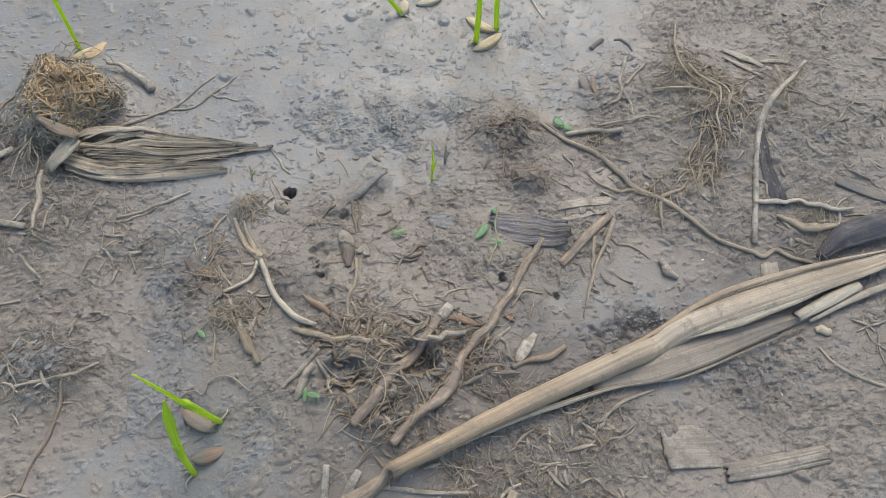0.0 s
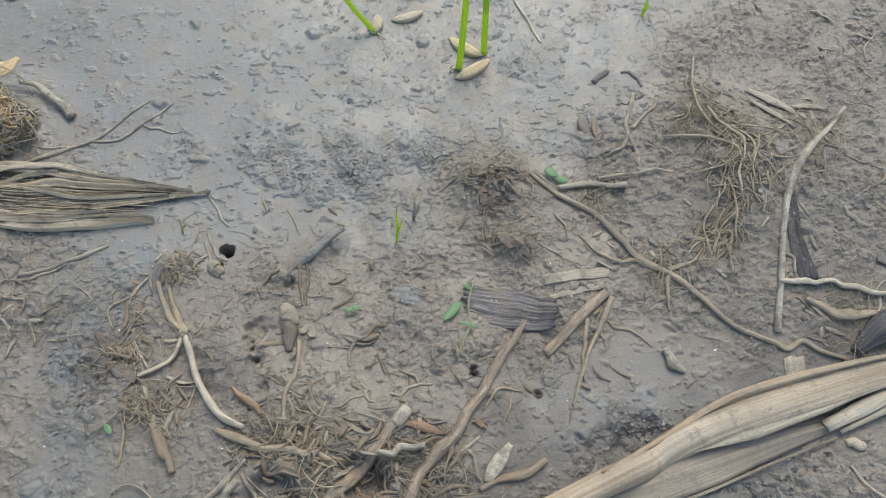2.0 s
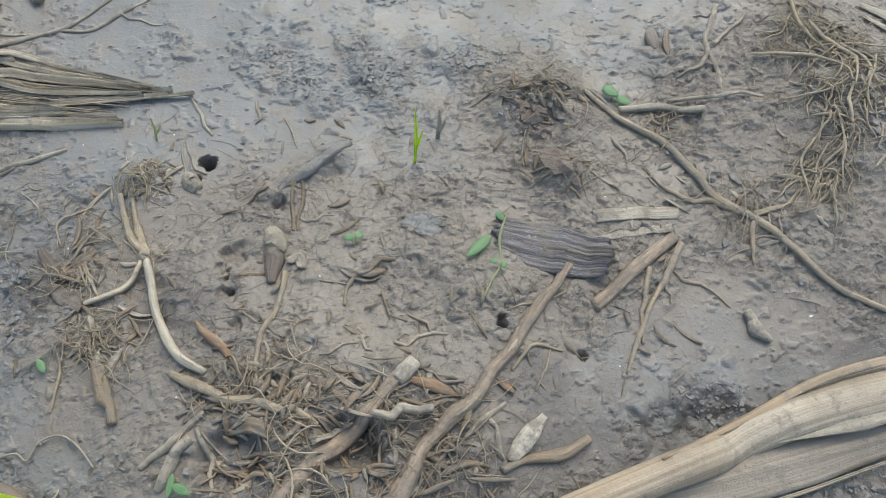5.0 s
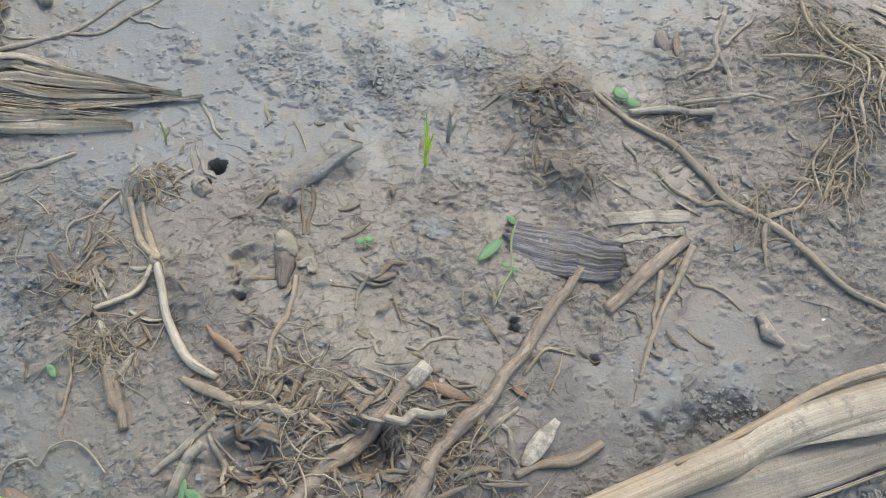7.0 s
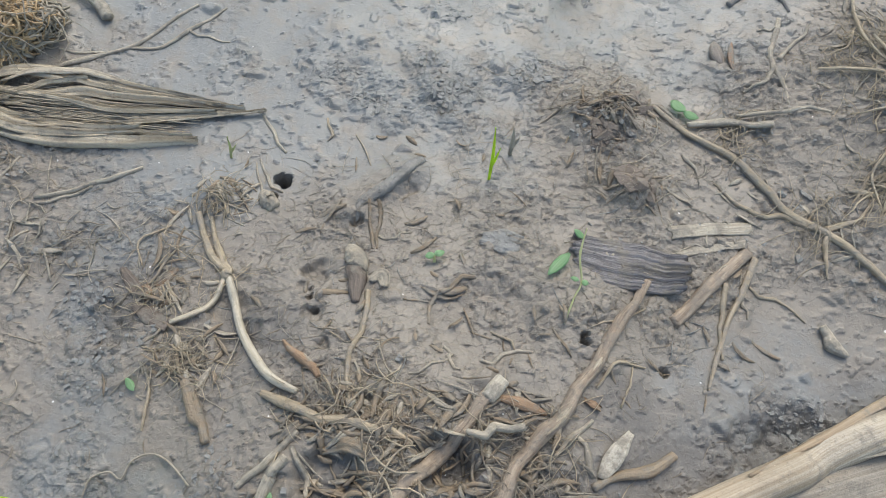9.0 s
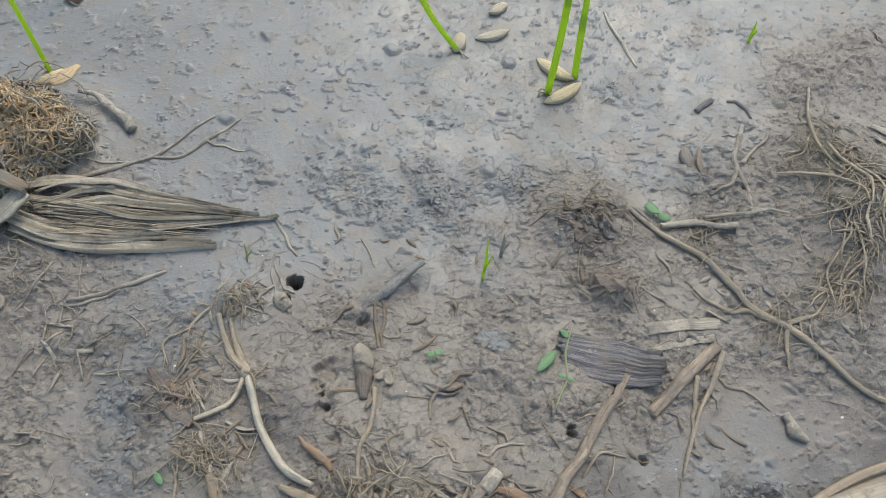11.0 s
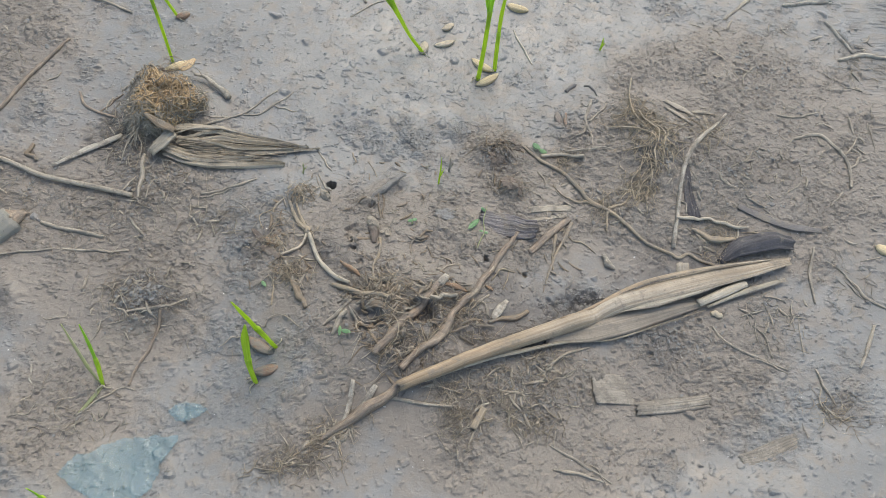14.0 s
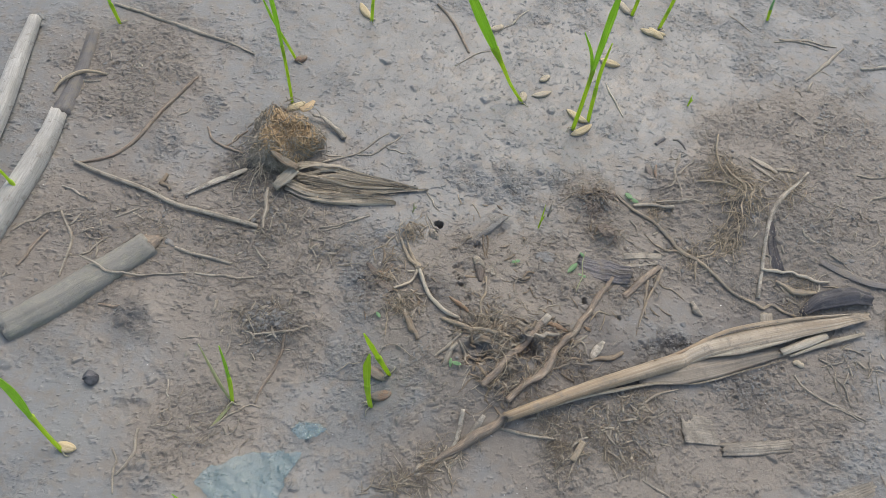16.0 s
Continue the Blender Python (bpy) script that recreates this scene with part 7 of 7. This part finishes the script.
wst = [patch((-0.0608, -0.0242), 0.020, 0.014, 0, 2), patch((-0.0496, -0.0095), 0.012, 0.010, 0, 1.6), patch((-0.0465, -0.0453), 0.012, 0.009, 0, 2.4), patch((-0.0934, -0.0195), 0.016, 0.008, 0, 1), patch((-0.0289, -0.0189), 0.008, 0.006, 0, 1.0), patch((-0.0570, -0.0811), 0.012, 0.008, 0, 1.0), patch((-0.1166, 0.0387), 0.018, 0.014, 0, 1.3), patch((-0.1107, -0.0226), 0.02, 0.016, 0, 1.0), patch((-0.0526, 0.0034), 0.008, 0.008, 0, 1.5), patch((-0.0679, 0.0102), 0.006, 0.012, 0, 1.0)]
fibres("straw_litter", wst, 620, 0.0049, 0.000150, M_MATF, "fine brown straw litter pressed into mud", 0.0003, 0.0007, 0.4, seed=7)
fibres("straw_litter", wst, 300, 0.0056, 0.000165, M_STRAW, "fine pale straw litter pressed into mud", 0.0003, 0.0007, 0.4, seed=8)
sth = [patch((0.0580, -0.0640), 0.010, 0.006, 20, 2.0), patch((0.0720, -0.0600), 0.008, 0.006, 0, 1.2), patch((0.0420, -0.0640), 0.006, 0.005, 0, 1.0), patch((0.1514, -0.0584), 0.007, 0.005, 0, 1.2), patch((0.0110, -0.0802), 0.010, 0.004, 30, 2), patch((0.0042, -0.0881), 0.010, 0.004, 10, 1.6), patch((0.0456, -0.0730), 0.006, 0.006, 0, 2), patch((0.0642, -0.0709), 0.008, 0.004, 0, 1.6), patch((0.0690, -0.0513), 0.010, 0.005, 10, 1.2), patch((0.0467, -0.0664), 0.010, 0.005, 0, 0.8)]
fibres("root_debris", sth, 480, 0.0042, 0.000150, M_MATF, "brown root debris strewn over the mud", 0.0005, 0.0009, 0.4, seed=9)
fibres("root_debris", sth, 280, 0.0049, 0.000165, M_ROOT_TAN, "tan root debris strewn over the mud", 0.0006, 0.0010, 0.4, seed=10)
est = [patch((0.1623, 0.0369), 0.022, 0.018, 0, 2), patch((0.1819, 0.0747), 0.012, 0.012, 0, 1.6), patch((0.1339, 0.0603), 0.02, 0.012, 0, 0.8), patch((0.1362, -0.0322), 0.010, 0.010, 0, 1.4), patch((0.1357, 0.0150), 0.022, 0.016, 0, 2), patch((0.1653, -0.0148), 0.014, 0.014, 0, 1), patch((0.1375, 0.0773), 0.02, 0.02, 0, 0.8), patch((0.0720, 0.0024), 0.012, 0.012, 0, 0.7)]
fibres("scattered_rootlets", est, 420, 0.0042, 0.000150, M_STRAW, "dull straw bits scattered over rough mud", 0.0003, 0.0006, 0.4, seed=11)
allover = [patch((0.0, 0.0), 0.10, 0.07, 0, 1), patch((0.04, 0.03), 0.16, 0.12, 0, 1.3)]
mid_ = [patch((0.0318, -0.0166), 0.022, 0.018, 0, 2), patch((0.0304, -0.0305), 0.018, 0.010, 0, 2), patch((0.0089, -0.0033), 0.02, 0.012, 0, 0.8), patch((-0.0092, -0.0231), 0.014, 0.012, 0, 1), patch((0.0650, -0.0240), 0.014, 0.010, 0, 0.8)]
fibres("fine_rootlets", mid_, 825, 0.0045, 0.000060, M_STRAW, "hair-fine brown rootlets matted into the mud", 0.0001, 0.0004, 0.3, seed=13)
fibres("fine_rootlets", allover, 1100, 0.0036, 0.000085, M_MATF, "hair-fine pale rootlets strewn over the mud", 0.0001, 0.0004, 0.3, seed=14, shy=True)
cr = [patch((0.0038, 0.0213), 0.006, 0.003, 0, 1.6), patch((0.0201, 0.0235), 0.004, 0.003, 0, 1), patch((0.0259, 0.0163), 0.006, 0.004, 0, 1.6), patch((0.0396, 0.0245), 0.005, 0.003, 0, 1.3), patch((0.0138, 0.0144), 0.005, 0.004, 0, 0.8), patch((-0.0156, -0.0307), 0.009, 0.006, 0, 1), patch((-0.0202, -0.0258), 0.005, 0.004, 0, 0.8),
      patch((0.0809, -0.0339), 0.008, 0.005, 20, 1.6), patch((0.1041, -0.0422), 0.014, 0.008, 10, 2.5), patch((-0.0866, -0.0507), 0.005, 0.004, 0, 1.2), patch((-0.0446, -0.0459), 0.006, 0.005, 0, 1.4), patch((0.0529, 0.0144), 0.006, 0.006, 0, 1.2), patch((0.0223, 0.0369), 0.004, 0.003, 0, 0.7), patch((0.0002, 0.0329), 0.002, 0.002, 0, 0.4),
      patch((0.0582, 0.0507), 0.004, 0.006, 0, 0.6), patch((0.0031, -0.0505), 0.008, 0.006, 0, 0.8), patch((0.1456, 0.0591), 0.02, 0.016, 0, 1), patch((0.02, 0.0), 0.12, 0.09, 0, 5.0), patch((-0.0201, -0.0411), 0.012, 0.008, 0, 1.0)]
crumbs("mud_crumbs", cr + wst + est + sth, 7000, 0.00022, M_CRUMB, "small broken crumbs of grey mud", 3, power=3)
# darkened crumbs stand in for the shadow flecks beside crumbs and in pits
crumbs("dark_crumbs", [patch((0.03, 0.03), 0.17, 0.12, 0, 6.0), patch((0.03, -0.01), 0.09, 0.06, 0, 6.0)] + wst + est + sth + ne, 1000, 0.00021, M_CRUMB_DARK, "small wet crumbs of mud, darkened for the shade of pits", 5, power=2.6, gather=0.0)
crumbs("mud_clods", cr + est + est + ne + wst, 800, 0.00040, M_CRUMB, "small clods of grey-brown mud", 4, power=3)
crumbs("dark_clods", est + est + ne + wst + sth, 420, 0.00036, M_CRUMB_DARK, "small wet dark clods of mud", 6, power=3, gather=0.1)

crumbs("stalk_clods", [patch((-0.1335, 0.0161), 0.0028, 0.0030, 0, 2), patch((-0.1579, 0.0586), 0.0022, 0.0026, 0, 1), patch((-0.1333, 0.0084), 0.0030, 0.0030, 0, 1), patch((-0.0856, -0.0232), 0.0030, 0.0026, 0, 1)], 160, 0.0007, M_CRUMB, "clods of mud on the broken stalk ends", 9)
crumbs("rotten_clods", [patch((0.0500, 0.0184), 0.0022, 0.0020, 0, 2), patch((0.0525, 0.0113), 0.0026, 0.0030, 0, 3), patch((0.0562, 0.0175), 0.0030, 0.0024, 0, 2), patch((0.0570, 0.0016), 0.0022, 0.0026, 0, 1.5)], 360, 0.0008, M_CROWN, "rotten dark brown clods on the mud mound", 8)
coated = mid_ + mid_ + wst + est + sth + ne + mat_c + [patch((0.02, 0.0), 0.10, 0.07, 0, 2.0)]
fibres("mud_coated_rootlets", coated, 1000, 0.0030, 0.00012, M_CRUMB, "mud-coated rootlets pressed flat into the surface", 0.00002, 0.0002, 0.16, seed=21, k=6, shy=True)
fibres("mud_coated_rootlets", coated, 260, 0.0050, 0.00016, M_MATF, "brown mud-coated rootlets pressed flat into the surface", 0.00003, 0.0003, 0.16, seed=22, k=7, shy=True)
fibres("twig_bits", mat_c + wst + sth + est + clumps + mound, 620, 0.0060, 0.000135, M_STRAW, "short dull straw bits strewn over the mud", 0.0005, 0.0005, 0.15, seed=17)
flakes("husk_flakes", mat_c + mat_c + clumps + mid_ + mound, 420, 0.0036, 0.00075, M_ROOT, "small brown husk flakes in the litter", 0.0009, 31)
flakes("husk_flakes", mat_c + sth + clumps + wst + est + ne, 640, 0.0042, 0.00075, M_STRAW, "small dull straw flakes on the mud", 0.0004, 32)
rs = np.random.RandomState(77)
for patches, count, mt, r0, name_, lab in ((ne, 34, M_ROOT_TAN, 0.00026, "bent_rootlet", "thin bent tan rootlet on rough mud"), (mat_c, 34, M_ROOT, 0.00034, "twig_bit", "short brown twig bit in the litter"),
                                           (wst + sth, 44, M_STRAW, 0.00030, "straw_bit", "short dull straw bit on the mud"), (est, 30, M_STRAW, 0.00030, "straw_bit", "short dull straw bit on the mud"), (clumps + mid_, 20, M_ROOT_TAN, 0.00026, "bent_rootlet", "thin bent tan rootlet in brown mud")):
    spots, _ = scatter(rs, patches, count)
    for x, y in spots:
        t, l, k = rs.rand() * 6.28, 0.004 + 0.008 * rs.rand() ** 1.5, rs.randn() * 0.25
        ends = [(x - 0.5 * l * math.cos(t - k), y - 0.5 * l * math.sin(t - k)), (x, y, 0.0004 * rs.rand()), (x + 0.5 * l * math.cos(t + k), y + 0.5 * l * math.sin(t + k))]
        r = r0 * (0.6 + 0.9 * rs.rand())
        stick(name_, ends, [0.7 * r, r, 0.5 * r], mt, lab, "straw" if name_ == "straw_bit" else "rootlet" if name_ == "bent_rootlet" else "twig", "scattered " + name_.replace("_", " ") + "s", sides=6, n=10)
